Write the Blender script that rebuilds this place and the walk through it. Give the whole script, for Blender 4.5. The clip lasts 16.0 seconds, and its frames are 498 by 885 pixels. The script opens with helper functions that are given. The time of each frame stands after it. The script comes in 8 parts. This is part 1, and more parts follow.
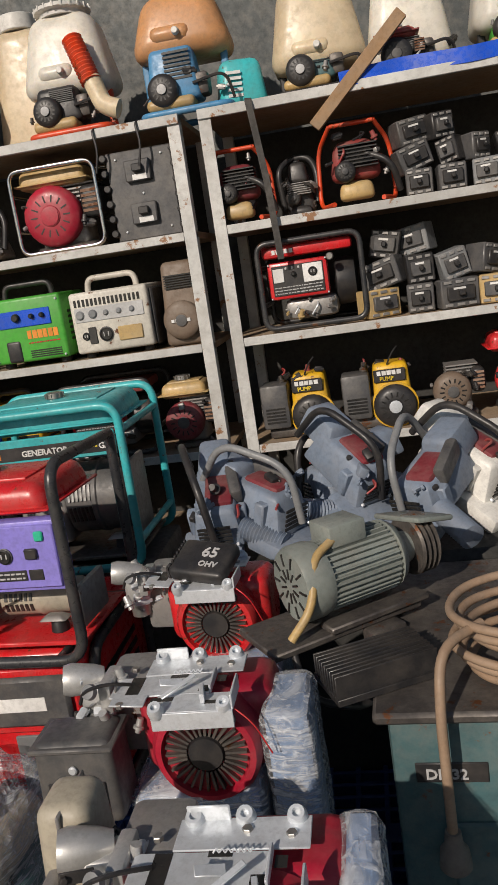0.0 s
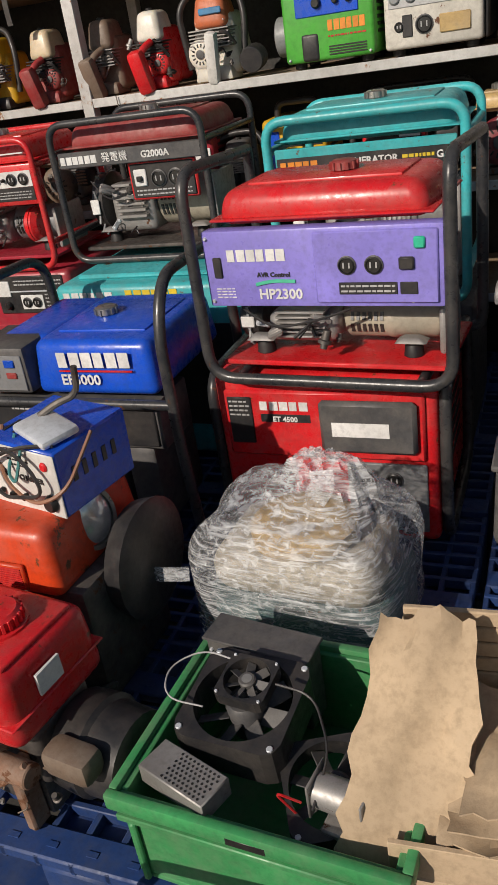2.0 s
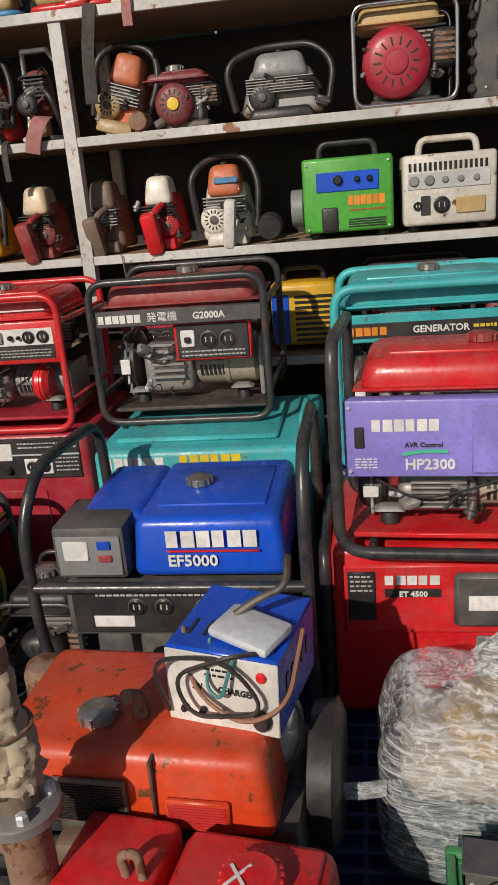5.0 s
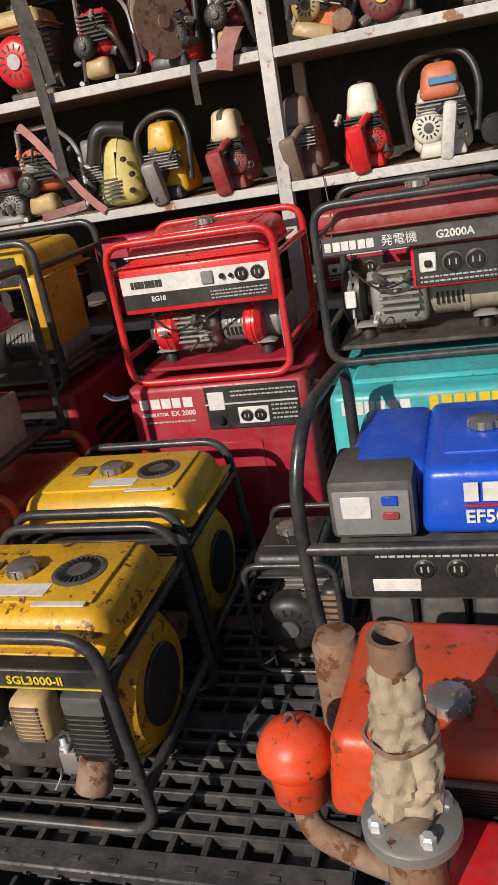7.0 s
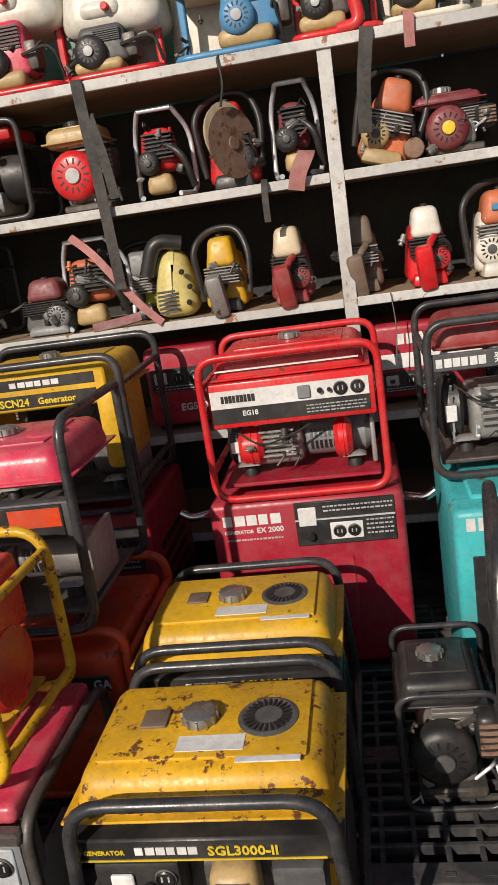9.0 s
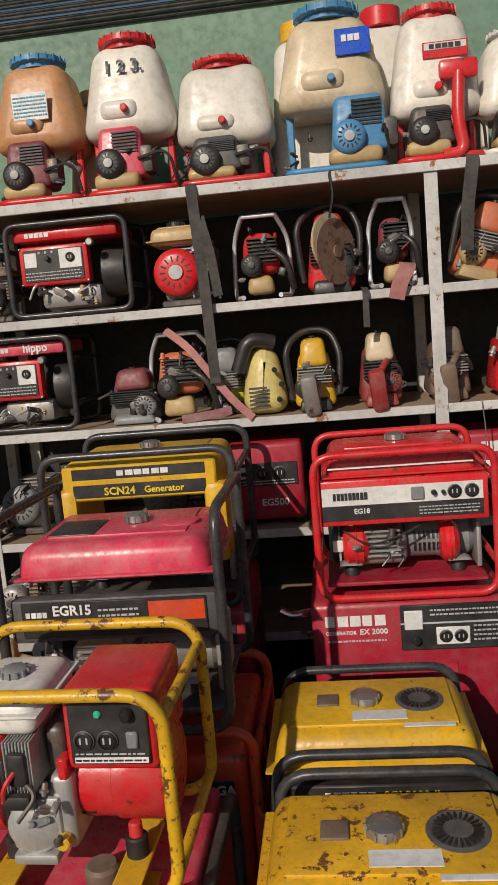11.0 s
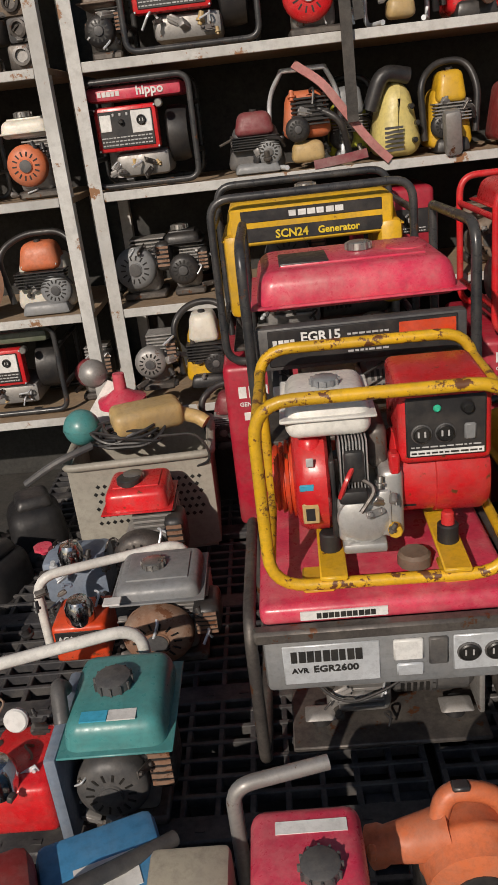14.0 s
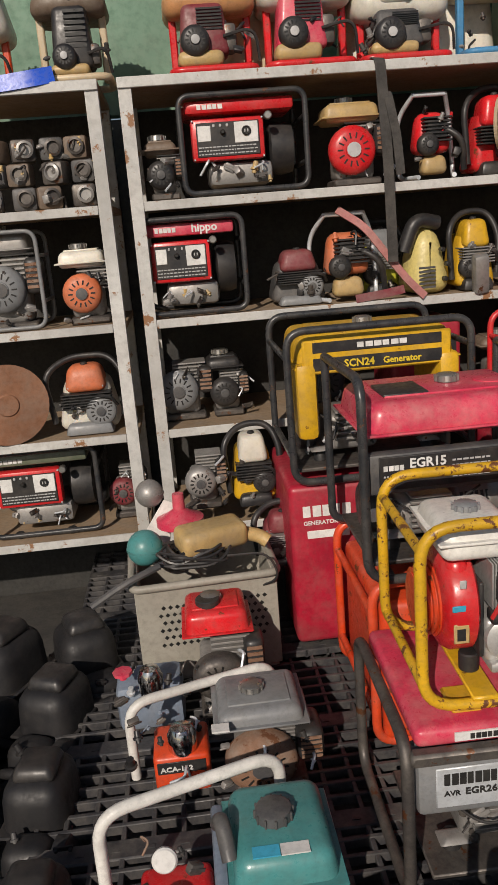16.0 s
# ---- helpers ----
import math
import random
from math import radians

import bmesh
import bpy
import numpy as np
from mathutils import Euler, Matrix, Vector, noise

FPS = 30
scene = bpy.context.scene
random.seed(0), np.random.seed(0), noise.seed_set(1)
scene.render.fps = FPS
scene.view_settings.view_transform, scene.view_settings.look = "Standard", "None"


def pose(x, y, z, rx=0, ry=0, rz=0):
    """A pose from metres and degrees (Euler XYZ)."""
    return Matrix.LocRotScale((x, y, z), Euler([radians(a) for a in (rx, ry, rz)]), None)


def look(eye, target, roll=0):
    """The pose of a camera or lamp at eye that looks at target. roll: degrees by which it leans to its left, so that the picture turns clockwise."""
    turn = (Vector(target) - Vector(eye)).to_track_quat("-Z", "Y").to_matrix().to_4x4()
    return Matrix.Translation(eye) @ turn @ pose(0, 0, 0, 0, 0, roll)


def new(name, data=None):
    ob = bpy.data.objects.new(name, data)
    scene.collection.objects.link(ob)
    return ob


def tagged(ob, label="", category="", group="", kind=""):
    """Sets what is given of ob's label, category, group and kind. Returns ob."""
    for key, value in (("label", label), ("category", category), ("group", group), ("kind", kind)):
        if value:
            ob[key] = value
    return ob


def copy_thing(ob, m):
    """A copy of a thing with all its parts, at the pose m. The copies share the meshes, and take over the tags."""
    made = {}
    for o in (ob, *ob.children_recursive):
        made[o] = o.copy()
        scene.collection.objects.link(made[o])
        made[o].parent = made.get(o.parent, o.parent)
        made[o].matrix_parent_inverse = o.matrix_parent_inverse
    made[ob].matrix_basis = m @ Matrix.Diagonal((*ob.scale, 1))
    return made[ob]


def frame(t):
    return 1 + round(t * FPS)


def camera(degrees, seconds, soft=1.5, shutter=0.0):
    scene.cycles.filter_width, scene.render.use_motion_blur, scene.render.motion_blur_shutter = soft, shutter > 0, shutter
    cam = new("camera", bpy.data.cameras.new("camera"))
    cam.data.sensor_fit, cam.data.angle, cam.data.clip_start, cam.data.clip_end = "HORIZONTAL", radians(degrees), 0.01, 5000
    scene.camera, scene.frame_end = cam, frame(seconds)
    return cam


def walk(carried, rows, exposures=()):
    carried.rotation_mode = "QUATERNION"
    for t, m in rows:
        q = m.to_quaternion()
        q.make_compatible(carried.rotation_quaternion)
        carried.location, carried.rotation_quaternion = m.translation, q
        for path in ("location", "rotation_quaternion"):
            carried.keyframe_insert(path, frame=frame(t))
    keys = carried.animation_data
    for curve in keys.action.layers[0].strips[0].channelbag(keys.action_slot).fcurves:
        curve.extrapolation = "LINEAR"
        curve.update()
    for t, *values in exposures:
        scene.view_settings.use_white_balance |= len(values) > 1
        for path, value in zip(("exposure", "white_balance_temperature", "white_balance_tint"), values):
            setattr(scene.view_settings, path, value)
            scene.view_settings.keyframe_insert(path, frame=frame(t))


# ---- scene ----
cam = camera(35.2, 16.0, 1.0)
METRES, EYE, TILT, LEAN, TURN = 4.0, 1.4, 0.0, 0.0, 9.7
ROWS = [
    (0.0, 0.0, 0.0, 0.0, -1.84, -12.39, 8.43),
    (0.5, -0.032, -0.0137, -0.0021, 0.9, -13.26, 6.52),
    (1.0, -0.0566, -0.0103, -0.0051, 5.78, -16.41, 6.6),
    (1.5, -0.0867, 0.0184, -0.0167, 8.7, -22.17, 8.16),
    (2.0, -0.1212, 0.0334, -0.0278, 10.28, -27.26, 7.9),
    (2.5, -0.1669, 0.0247, -0.033, 8.01, -29.58, 7.04),
    (3.0, -0.194, 0.0236, -0.0278, 2.91, -28.6, 6.9),
    (5.5, -0.3036, 0.0669, -0.006, -1.97, -17.46, 4.61),
    (6.0, -0.3232, 0.0651, -0.014, 0.04, -18.74, 5.43),
    (6.5, -0.3499, 0.0849, -0.0168, 2.49, -20.48, 7.01),
    (7.0, -0.3727, 0.1114, -0.0162, 4.73, -21.51, 9.49),
    (7.5, -0.3959, 0.1195, -0.0167, 3.78, -21.7, 10.82),
    (8.0, -0.4413, 0.1151, -0.0086, 0.62, -20.66, 10.81),
    (10.5, -0.5675, 0.1495, 0.0211, -4.27, -8.75, 5.7),
    (11.0, -0.6016, 0.1353, 0.0186, -4.25, -8.41, 4.9),
    (11.5, -0.6212, 0.1372, 0.014, -4.15, -9.41, 4.82),
    (12.0, -0.6456, 0.1587, 0.0087, -2.35, -11.77, 5.43),
    (12.5, -0.6652, 0.1742, 0.0012, 0.32, -15.21, 6.35),
    (13.0, -0.6944, 0.1673, -0.0089, -1.99, -18.94, 6.36),
    (13.5, -0.7416, 0.1472, -0.0112, -6.43, -21.43, 5.92),
    (14.0, -0.7709, 0.1461, -0.0103, -9.41, -22.74, 6.18),
    (14.5, -0.797, 0.1685, -0.0065, -12.29, -23.12, 7.46),
    (15.0, -0.814, 0.1807, -0.0035, -15.76, -22.36, 7.11),
    (15.5, -0.8453, 0.166, 0.0054, -17.5, -19.71, 5.59),
    (16.0, -0.8781, 0.1561, 0.0126, -15.18, -15.32, 4.5),
]
walk(cam, [(t, pose(0, 0, EYE, TILT, LEAN, TURN) @ pose(METRES * x, METRES * y, METRES * z, 90 + pitch, roll, yaw)) for t, x, y, z, yaw, pitch, roll in ROWS],
     [(0.0, -0.26), (0.5, -0.32), (1.0, -0.3), (2.5, -0.11), (5.5, -0.29), (6.0, -0.2), (7.0, 0.06), (8.0, 0.1), (10.5, -0.27), (11.5, -0.38), (12.0, -0.4), (12.5, -0.31), (14.0, -0.29), (15.5, -0.27), (16.0, -0.3)])

# ---- world, sun, exposure ----
world = bpy.data.worlds.new("sky")
scene.world = world
world.use_nodes = True
sky = world.node_tree.nodes.new("ShaderNodeTexSky")
sky.sky_type, sky.sun_disc = "NISHITA", False
TO_SUN = Vector((-0.32, -0.80, 0.50)).normalized()
sky.sun_elevation = math.asin(TO_SUN.z)
sky.sun_rotation = math.atan2(TO_SUN.x, TO_SUN.y)
world.node_tree.links.new(sky.outputs[0], world.node_tree.nodes["Background"].inputs[0])
world.node_tree.nodes["Background"].inputs[1].default_value = 0.06
sun = new("sun", bpy.data.lights.new("sun", "SUN"))
sun.data.energy, sun.data.angle, sun.data.color = 4.2, radians(0.6), (1.0, 0.88, 0.76)
sun.matrix_world = look(TO_SUN * 20, (0, 0, 0))


# ---- materials ----
def mat(name, color, rough=0.5, metal=0.0, dust=0.25, rust=0.0, bump=0.15, scale=1.0, alpha=1.0, var=0.12, dustcol=(0.29, 0.26, 0.22), sub=0.0, rustcol=(0.13, 0.05, 0.02)):
    m = bpy.data.materials.new(name)
    m.use_nodes = True
    n, l = m.node_tree.nodes, m.node_tree.links
    p = n["Principled BSDF"]
    tc, info, add = n.new("ShaderNodeTexCoord"), n.new("ShaderNodeObjectInfo"), n.new("ShaderNodeVectorMath")
    mul = n.new("ShaderNodeMath")
    mul.operation, mul.inputs[1].default_value = "MULTIPLY", 7.0
    l.new(info.outputs["Random"], mul.inputs[0])
    l.new(tc.outputs["Object"], add.inputs[0])
    l.new(mul.outputs[0], add.inputs[1])

    def nz(s, detail, rgh=0.6):
        t = n.new("ShaderNodeTexNoise")
        t.inputs["Scale"].default_value, t.inputs["Detail"].default_value, t.inputs["Roughness"].default_value = s * scale, detail, rgh
        l.new(add.outputs[0], t.inputs["Vector"])
        return t.outputs["Fac"]

    def ramp(src, a, b, lo=0.0, hi=1.0):
        r = n.new("ShaderNodeMapRange")
        for k, v in enumerate((a, b, lo, hi)):
            r.inputs[k + 1].default_value = v
        l.new(src, r.inputs[0])
        return r.outputs[0]

    def mix(fac, a, b):
        x = n.new("ShaderNodeMix")
        x.data_type = "RGBA"
        for sock, v in ((x.inputs[0], fac), (x.inputs[6], a), (x.inputs[7], b)):
            if isinstance(v, (tuple, float)):
                sock.default_value = (*v, 1) if isinstance(v, tuple) else v
            else:
                l.new(v, sock)
        return x.outputs[2]

    big, fine = nz(5, 3), nz(60, 4, 0.7)
    dark = tuple(c * (1 - 2.2 * var) for c in color)
    lite = tuple(min(1, c * (1 + var)) for c in color)
    col = mix(ramp(big, 0.3, 0.7), dark, lite)
    col = mix(ramp(fine, 0.45, 0.75, 0.0, 0.55), col, tuple(c * 0.5 for c in color))
    if dust:
        col = mix(ramp(nz(14, 5, 0.75), 0.42, 0.75, 0.0, dust), col, dustcol)
    if rust:
        col = mix(ramp(nz(22, 6, 0.7), 0.66 - 0.2 * rust, 0.70 - 0.2 * rust), col, rustcol)
    l.new(col, p.inputs["Base Color"])
    l.new(ramp(fine, 0.3, 0.7, max(0.05, rough - 0.12), min(1, rough + 0.15)), p.inputs["Roughness"])
    p.inputs["Metallic"].default_value = metal
    p.inputs["Alpha"].default_value = alpha
    if sub:
        p.inputs["Subsurface Weight"].default_value = sub
        p.inputs["Subsurface Radius"].default_value = (0.03, 0.02, 0.012)
    if bump:
        b = n.new("ShaderNodeBump")
        b.inputs["Strength"].default_value, b.inputs["Distance"].default_value = bump, 0.002
        l.new(fine, b.inputs["Height"])
        l.new(b.outputs[0], p.inputs["Normal"])
    return m


RED = mat("red_paint", (0.66, 0.016, 0.022), 0.3, dust=0.2, rust=0.12)
CRIMSON = mat("crimson_paint", (0.40, 0.012, 0.035), 0.4, dust=0.2)
PINKRED = mat("faded_red_plastic", (0.66, 0.045, 0.10), 0.33, dust=0.4, dustcol=(0.62, 0.36, 0.32))
DULLRED = mat("dull_red_plastic", (0.30, 0.03, 0.03), 0.5, dust=0.4)
ORANGE = mat("orange_red_paint", (0.70, 0.065, 0.014), 0.38, dust=0.22, rust=0.3)
SALMON = mat("orange_plastic", (0.62, 0.16, 0.06), 0.5, dust=0.35)
YELLOW = mat("yellow_paint", (0.72, 0.42, 0.015), 0.4, dust=0.2, rust=0.12)
RUSTYEL = mat("rusty_yellow_paint", (0.72, 0.40, 0.012), 0.42, dust=0.15, rust=0.44, scale=1.5)
CHIPYEL = mat("chipped_yellow_tube", (0.72, 0.42, 0.015), 0.4, dust=0.1, rust=0.55, scale=1.6)
PURPLE = mat("lilac_paint", (0.28, 0.24, 0.72), 0.36, dust=0.1)
TEAL = mat("turquoise_paint", (0.05, 0.47, 0.50), 0.4, dust=0.22, rust=0.22)
DKTEAL = mat("sea_green_paint", (0.07, 0.27, 0.27), 0.35, dust=0.15)
BLUE = mat("blue_paint", (0.008, 0.085, 0.62), 0.28, dust=0.10, dustcol=(0.16, 0.22, 0.4))
SKYBLUE = mat("light_blue_plastic", (0.06, 0.25, 0.48), 0.45)
GREEN = mat("green_paint", (0.07, 0.40, 0.04), 0.42, dust=0.15)
CRATEGREEN = mat("green_crate_plastic", (0.05, 0.30, 0.10), 0.45, dust=0.3)
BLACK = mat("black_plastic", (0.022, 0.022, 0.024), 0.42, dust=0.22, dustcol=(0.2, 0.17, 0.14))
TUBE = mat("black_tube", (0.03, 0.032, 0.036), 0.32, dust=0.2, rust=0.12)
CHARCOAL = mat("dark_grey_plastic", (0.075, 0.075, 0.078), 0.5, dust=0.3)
PALLETBLACK = mat("black_pallet_plastic", (0.045, 0.045, 0.05), 0.5, dust=0.4, dustcol=(0.24, 0.22, 0.19))
PALLETBLUE = mat("blue_pallet_plastic", (0.014, 0.045, 0.17), 0.55, dust=0.4, dustcol=(0.10, 0.11, 0.13))
GREY = mat("grey_plastic", (0.22, 0.23, 0.24), 0.45, dust=0.25)
BLUEGREY = mat("blue_grey_plastic", (0.20, 0.25, 0.33), 0.5, dust=0.3)
WHITE = mat("white_paint", (0.75, 0.74, 0.70), 0.42, dust=0.25)
DIRTYWHITE = mat("scuffed_white_paint", (0.66, 0.63, 0.56), 0.45, dust=0.55, rust=0.22)
CLEANWHITE = mat("clean_white_plastic", (0.82, 0.81, 0.76), 0.35, dust=0.08)
BASKET = mat("beige_grey_plastic", (0.36, 0.34, 0.29), 0.5, dust=0.4)
GREYWALL = mat("dark_grey_sheet", (0.075, 0.085, 0.085), 0.6, dust=0.4)
LABEL = mat("white_print", (0.78, 0.78, 0.76), 0.5, dust=0.12, bump=0)
SILVERPRINT = mat("grey_print", (0.5, 0.5, 0.5), 0.5, dust=0.1, bump=0)
YELPRINT = mat("yellow_print", (0.75, 0.55, 0.03), 0.5, dust=0.1, bump=0)
BLACKPRINT = mat("black_print", (0.02, 0.02, 0.02), 0.5, dust=0.1, bump=0)
CYANPRINT = mat("cyan_print", (0.05, 0.4, 0.6), 0.5, dust=0.1, bump=0)
GREENPRINT = mat("green_print", (0.03, 0.5, 0.3), 0.5, dust=0.1, bump=0)
ORANGEPRINT = mat("orange_print", (0.75, 0.25, 0.02), 0.5, dust=0.1, bump=0)
CREAM = mat("cream_tank_plastic", (0.66, 0.55, 0.38), 0.4, dust=0.28, dustcol=(0.40, 0.25, 0.12), sub=0.2, bump=0.05, scale=0.5)
MILK = mat("milky_tank_plastic", (0.74, 0.71, 0.63), 0.38, dust=0.16, dustcol=(0.5, 0.38, 0.22), sub=0.2, bump=0.05, scale=0.5)
AMBER = mat("amber_tank_plastic", (0.60, 0.30, 0.13), 0.4, dust=0.3, sub=0.15)
FUELCREAM = mat("fuel_tank_plastic", (0.52, 0.36, 0.15), 0.45, dust=0.4, sub=0.1)
BROWN = mat("brown_paint", (0.17, 0.12, 0.085), 0.55, dust=0.4)
MAROON = mat("maroon_plastic", (0.20, 0.025, 0.035), 0.5, dust=0.35)
ALU = mat("cast_aluminium", (0.36, 0.35, 0.34), 0.5, metal=0.5, dust=0.45, rust=0.12)
CASTALU = mat("bright_cast_aluminium", (0.58, 0.58, 0.57), 0.42, metal=0.55, dust=0.3, dustcol=(0.3, 0.28, 0.25))
STEEL = mat("galvanised_steel", (0.74, 0.78, 0.82), 0.42, metal=0.35, dust=0.2)
ALTCREAM = mat("dusty_cream_casting", (0.40, 0.36, 0.28), 0.55, dust=0.5)
CAPMETAL = mat("dull_plated_cap", (0.42, 0.41, 0.39), 0.35, metal=0.8, dust=0.35)
DARKSTEEL = mat("oily_steel", (0.10, 0.09, 0.085), 0.5, metal=0.5, dust=0.5, rust=0.3)
CHROME = mat("chrome", (0.75, 0.75, 0.76), 0.12, metal=1.0, dust=0.1)
RUSTY = mat("rusty_steel", (0.24, 0.13, 0.08), 0.8, dust=0.6, rust=0.6, bump=0.6)
LAGGING = mat("torn_pipe_lagging", (0.42, 0.34, 0.24), 0.9, dust=0.6, rust=0.2, bump=0.8)
SHELFPAINT = mat("white_shelf_paint", (0.58, 0.58, 0.56), 0.48, dust=0.45, rust=0.3, scale=0.6, rustcol=(0.26, 0.13, 0.06))
BOARD = mat("shelf_board", (0.34, 0.24, 0.15), 0.75, dust=0.5, bump=0.4)
# Near-black: the shade deep inside the shelf bays is put into this colour.
DARKWALL = mat("shade_dark_backing", (0.035, 0.035, 0.033), 0.8, dust=0.3, dustcol=(0.09, 0.08, 0.07))
TARP = mat("green_tarpaulin", (0.15, 0.27, 0.19), 0.6, dust=0.2, scale=0.5)
NET = mat("black_shade_net", (0.03, 0.035, 0.032), 0.8)
# Oily grey, darkened further for the shade over the left ground.
CONCRETE = mat("oily_concrete", (0.05, 0.048, 0.045), 0.8, dust=0.45, bump=0.5, dustcol=(0.12, 0.105, 0.09))
CARD = mat("cardboard", (0.50, 0.38, 0.25), 0.85, dust=0.35, bump=0.5, dustcol=(0.34, 0.25, 0.16))
WOOD = mat("weathered_plank", (0.33, 0.20, 0.10), 0.7, dust=0.4)
STRAP = mat("webbing_strap", (0.05, 0.047, 0.044), 0.8, dust=0.2, bump=0.6)
PINKSTRAP = mat("pink_webbing_strap", (0.42, 0.17, 0.16), 0.8, dust=0.4, bump=0.6)
# Base colour and dust lowered so the sunlit scrap engines read as shaded.
RUBBER = mat("dusty_shaded_rubber", (0.014, 0.014, 0.016), 0.55, dust=0.25, dustcol=(0.09, 0.08, 0.07))
CABLE = mat("grey_rubber_cable", (0.16, 0.14, 0.12), 0.6, dust=0.4)
TANCABLE = mat("tan_rubber_cable", (0.34, 0.23, 0.15), 0.6, dust=0.35)
COPPER = mat("brown_cable", (0.30, 0.14, 0.08), 0.5)
BLUEGREEN = mat("blue_green_machine_paint", (0.06, 0.13, 0.14), 0.45, dust=0.3, rust=0.15)
MOTORGREY = mat("green_grey_motor_paint", (0.24, 0.27, 0.25), 0.4, dust=0.35)
FILM = mat("stretch_film", (0.84, 0.87, 0.90), 0.07, dust=0.0, bump=0.0, alpha=0.24, var=0.02)
BLUEFILM = mat("blue_carton", (0.22, 0.32, 0.50), 0.4, dust=0.25, bump=0.4)
SOCKET = mat("socket_black", (0.015, 0.015, 0.015), 0.35, dust=0.1, bump=0)
GLASS = mat("headlamp_glass", (0.7, 0.72, 0.72), 0.1, metal=0.6, dust=0.15)
fn, fl = FILM.node_tree.nodes, FILM.node_tree.links
ftc = fn.new("ShaderNodeTexCoord")
layers = []
for rot, stretch in (((0.0, 0.62, 0.3), (10, 10, 110)), ((0.2, -0.35, 0.0), (9, 9, 90)), ((1.1, 0.2, 0.5), (40, 40, 55))):
    fm, fw, fr = fn.new("ShaderNodeMapping"), fn.new("ShaderNodeTexNoise"), fn.new("ShaderNodeMapRange")
    fm.inputs["Rotation"].default_value, fm.inputs["Scale"].default_value = rot, stretch
    fw.inputs["Scale"].default_value, fw.inputs["Detail"].default_value, fw.inputs["Distortion"].default_value = 1.6, 5, 0.6
    for k, v in enumerate((0.48, 0.74, 0.0, 1.0)):
        fr.inputs[k + 1].default_value = v
    fl.new(ftc.outputs["Object"], fm.inputs[0]), fl.new(fm.outputs[0], fw.inputs[0]), fl.new(fw.outputs["Fac"], fr.inputs[0])
    layers.append((fw, fr))
fx, fy, fb = fn.new("ShaderNodeMath"), fn.new("ShaderNodeMath"), fn.new("ShaderNodeBump")
fx.operation, fy.operation = "MAXIMUM", "MAXIMUM"
fl.new(layers[0][1].outputs[0], fx.inputs[0]), fl.new(layers[1][1].outputs[0], fx.inputs[1])
fl.new(fx.outputs[0], fy.inputs[0]), fl.new(layers[2][1].outputs[0], fy.inputs[1])
fb.inputs["Strength"].default_value, fb.inputs["Distance"].default_value = 0.6, 0.003
fl.new(fy.outputs[0], fb.inputs["Height"]), fl.new(fb.outputs[0], fn["Principled BSDF"].inputs["Normal"])
fr = fn.new("ShaderNodeMapRange")
for k, v in enumerate((0.0, 1.0, 0.08, 0.74)):
    fr.inputs[k + 1].default_value = v
fl.new(fy.outputs[0], fr.inputs[0]), fl.new(fr.outputs[0], fn["Principled BSDF"].inputs["Alpha"])


# ---- building blocks ----
def part(name, bm, material, parent=None, label="", smooth=True):
    me = bpy.data.meshes.new(name)
    bm.normal_update()
    bm.to_mesh(me)
    bm.free()
    me.materials.append(material)
    if smooth:
        me.polygons.foreach_set("use_smooth", [True] * len(me.polygons))
        me.set_sharp_from_angle(angle=radians(40))
    ob = new(name, me)
    if parent:
        ob.parent = parent
    return tagged(ob, label) if label else ob


def thing(name, x, y, z, label, category, yaw=0.0, group="", pitch=0.0, roll=0.0):
    e = new(name)
    e.empty_display_size = 0.05
    e.matrix_world = pose(x, y, z, pitch, roll, yaw)
    return tagged(e, label, category, group)


def G():
    return bmesh.new()


def place(b, vs, m):
    bmesh.ops.transform(b, matrix=m, verts=vs)


def box(b, x0, x1, y0, y1, z0, z1, r=0.004, seg=1, m=None, top=1.0, topy=None):
    """A box with bevelled edges, tapered towards its top."""
    vs = bmesh.ops.create_cube(b, size=1)["verts"]
    for v in vs:
        k, ky = (top, topy or top) if v.co.z > 0 else (1, 1)
        v.co = Vector(((x0 + x1) / 2 + v.co.x * (x1 - x0) * k, (y0 + y1) / 2 + v.co.y * (y1 - y0) * ky, (z0 + z1) / 2 + v.co.z * (z1 - z0)))
    if r:
        es = {e for v in vs for e in v.link_edges}
        r = min(r, 0.45 * min(abs(x1 - x0), abs(y1 - y0), abs(z1 - z0)))
        out = bmesh.ops.bevel(b, geom=list(es), offset=r, segments=seg, affect="EDGES", profile=0.5)
        vs = list({v for f in out["faces"] for v in f.verts} | {v for v in vs if v.is_valid})
    if m:
        place(b, vs, m)
    return b


def turn(p0, p1):
    d = Vector(p1) - Vector(p0)
    return Matrix.Translation(p0) @ d.to_track_quat("Z", "Y").to_matrix().to_4x4()


def lathe(b, p0, p1, prof, n=20):
    """Turns a profile of (along, radius) about the line p0 to p1; along is in metres from p0."""
    m = turn(p0, p1)
    rings = []
    for a, r in prof:
        rings.append([b.verts.new(m @ Vector((max(r, 1e-4) * math.cos(k * math.tau / n), max(r, 1e-4) * math.sin(k * math.tau / n), a))) for k in range(n)])
    for u, v in zip(rings, rings[1:]):
        for k in range(n):
            b.faces.new((u[k], u[(k + 1) % n], v[(k + 1) % n], v[k]))
    b.faces.new(rings[0][::-1])
    b.faces.new(rings[-1])
    return b


def cyl(b, p0, p1, r, r2=None, n=16, bev=0.003):
    h = (Vector(p1) - Vector(p0)).length
    r2 = r if r2 is None else r2
    bev = min(bev, h * 0.3, r * 0.4)
    return lathe(b, p0, p1, [(0, r - bev), (bev, r), (h - bev, r2), (h, r2 - bev)], n)


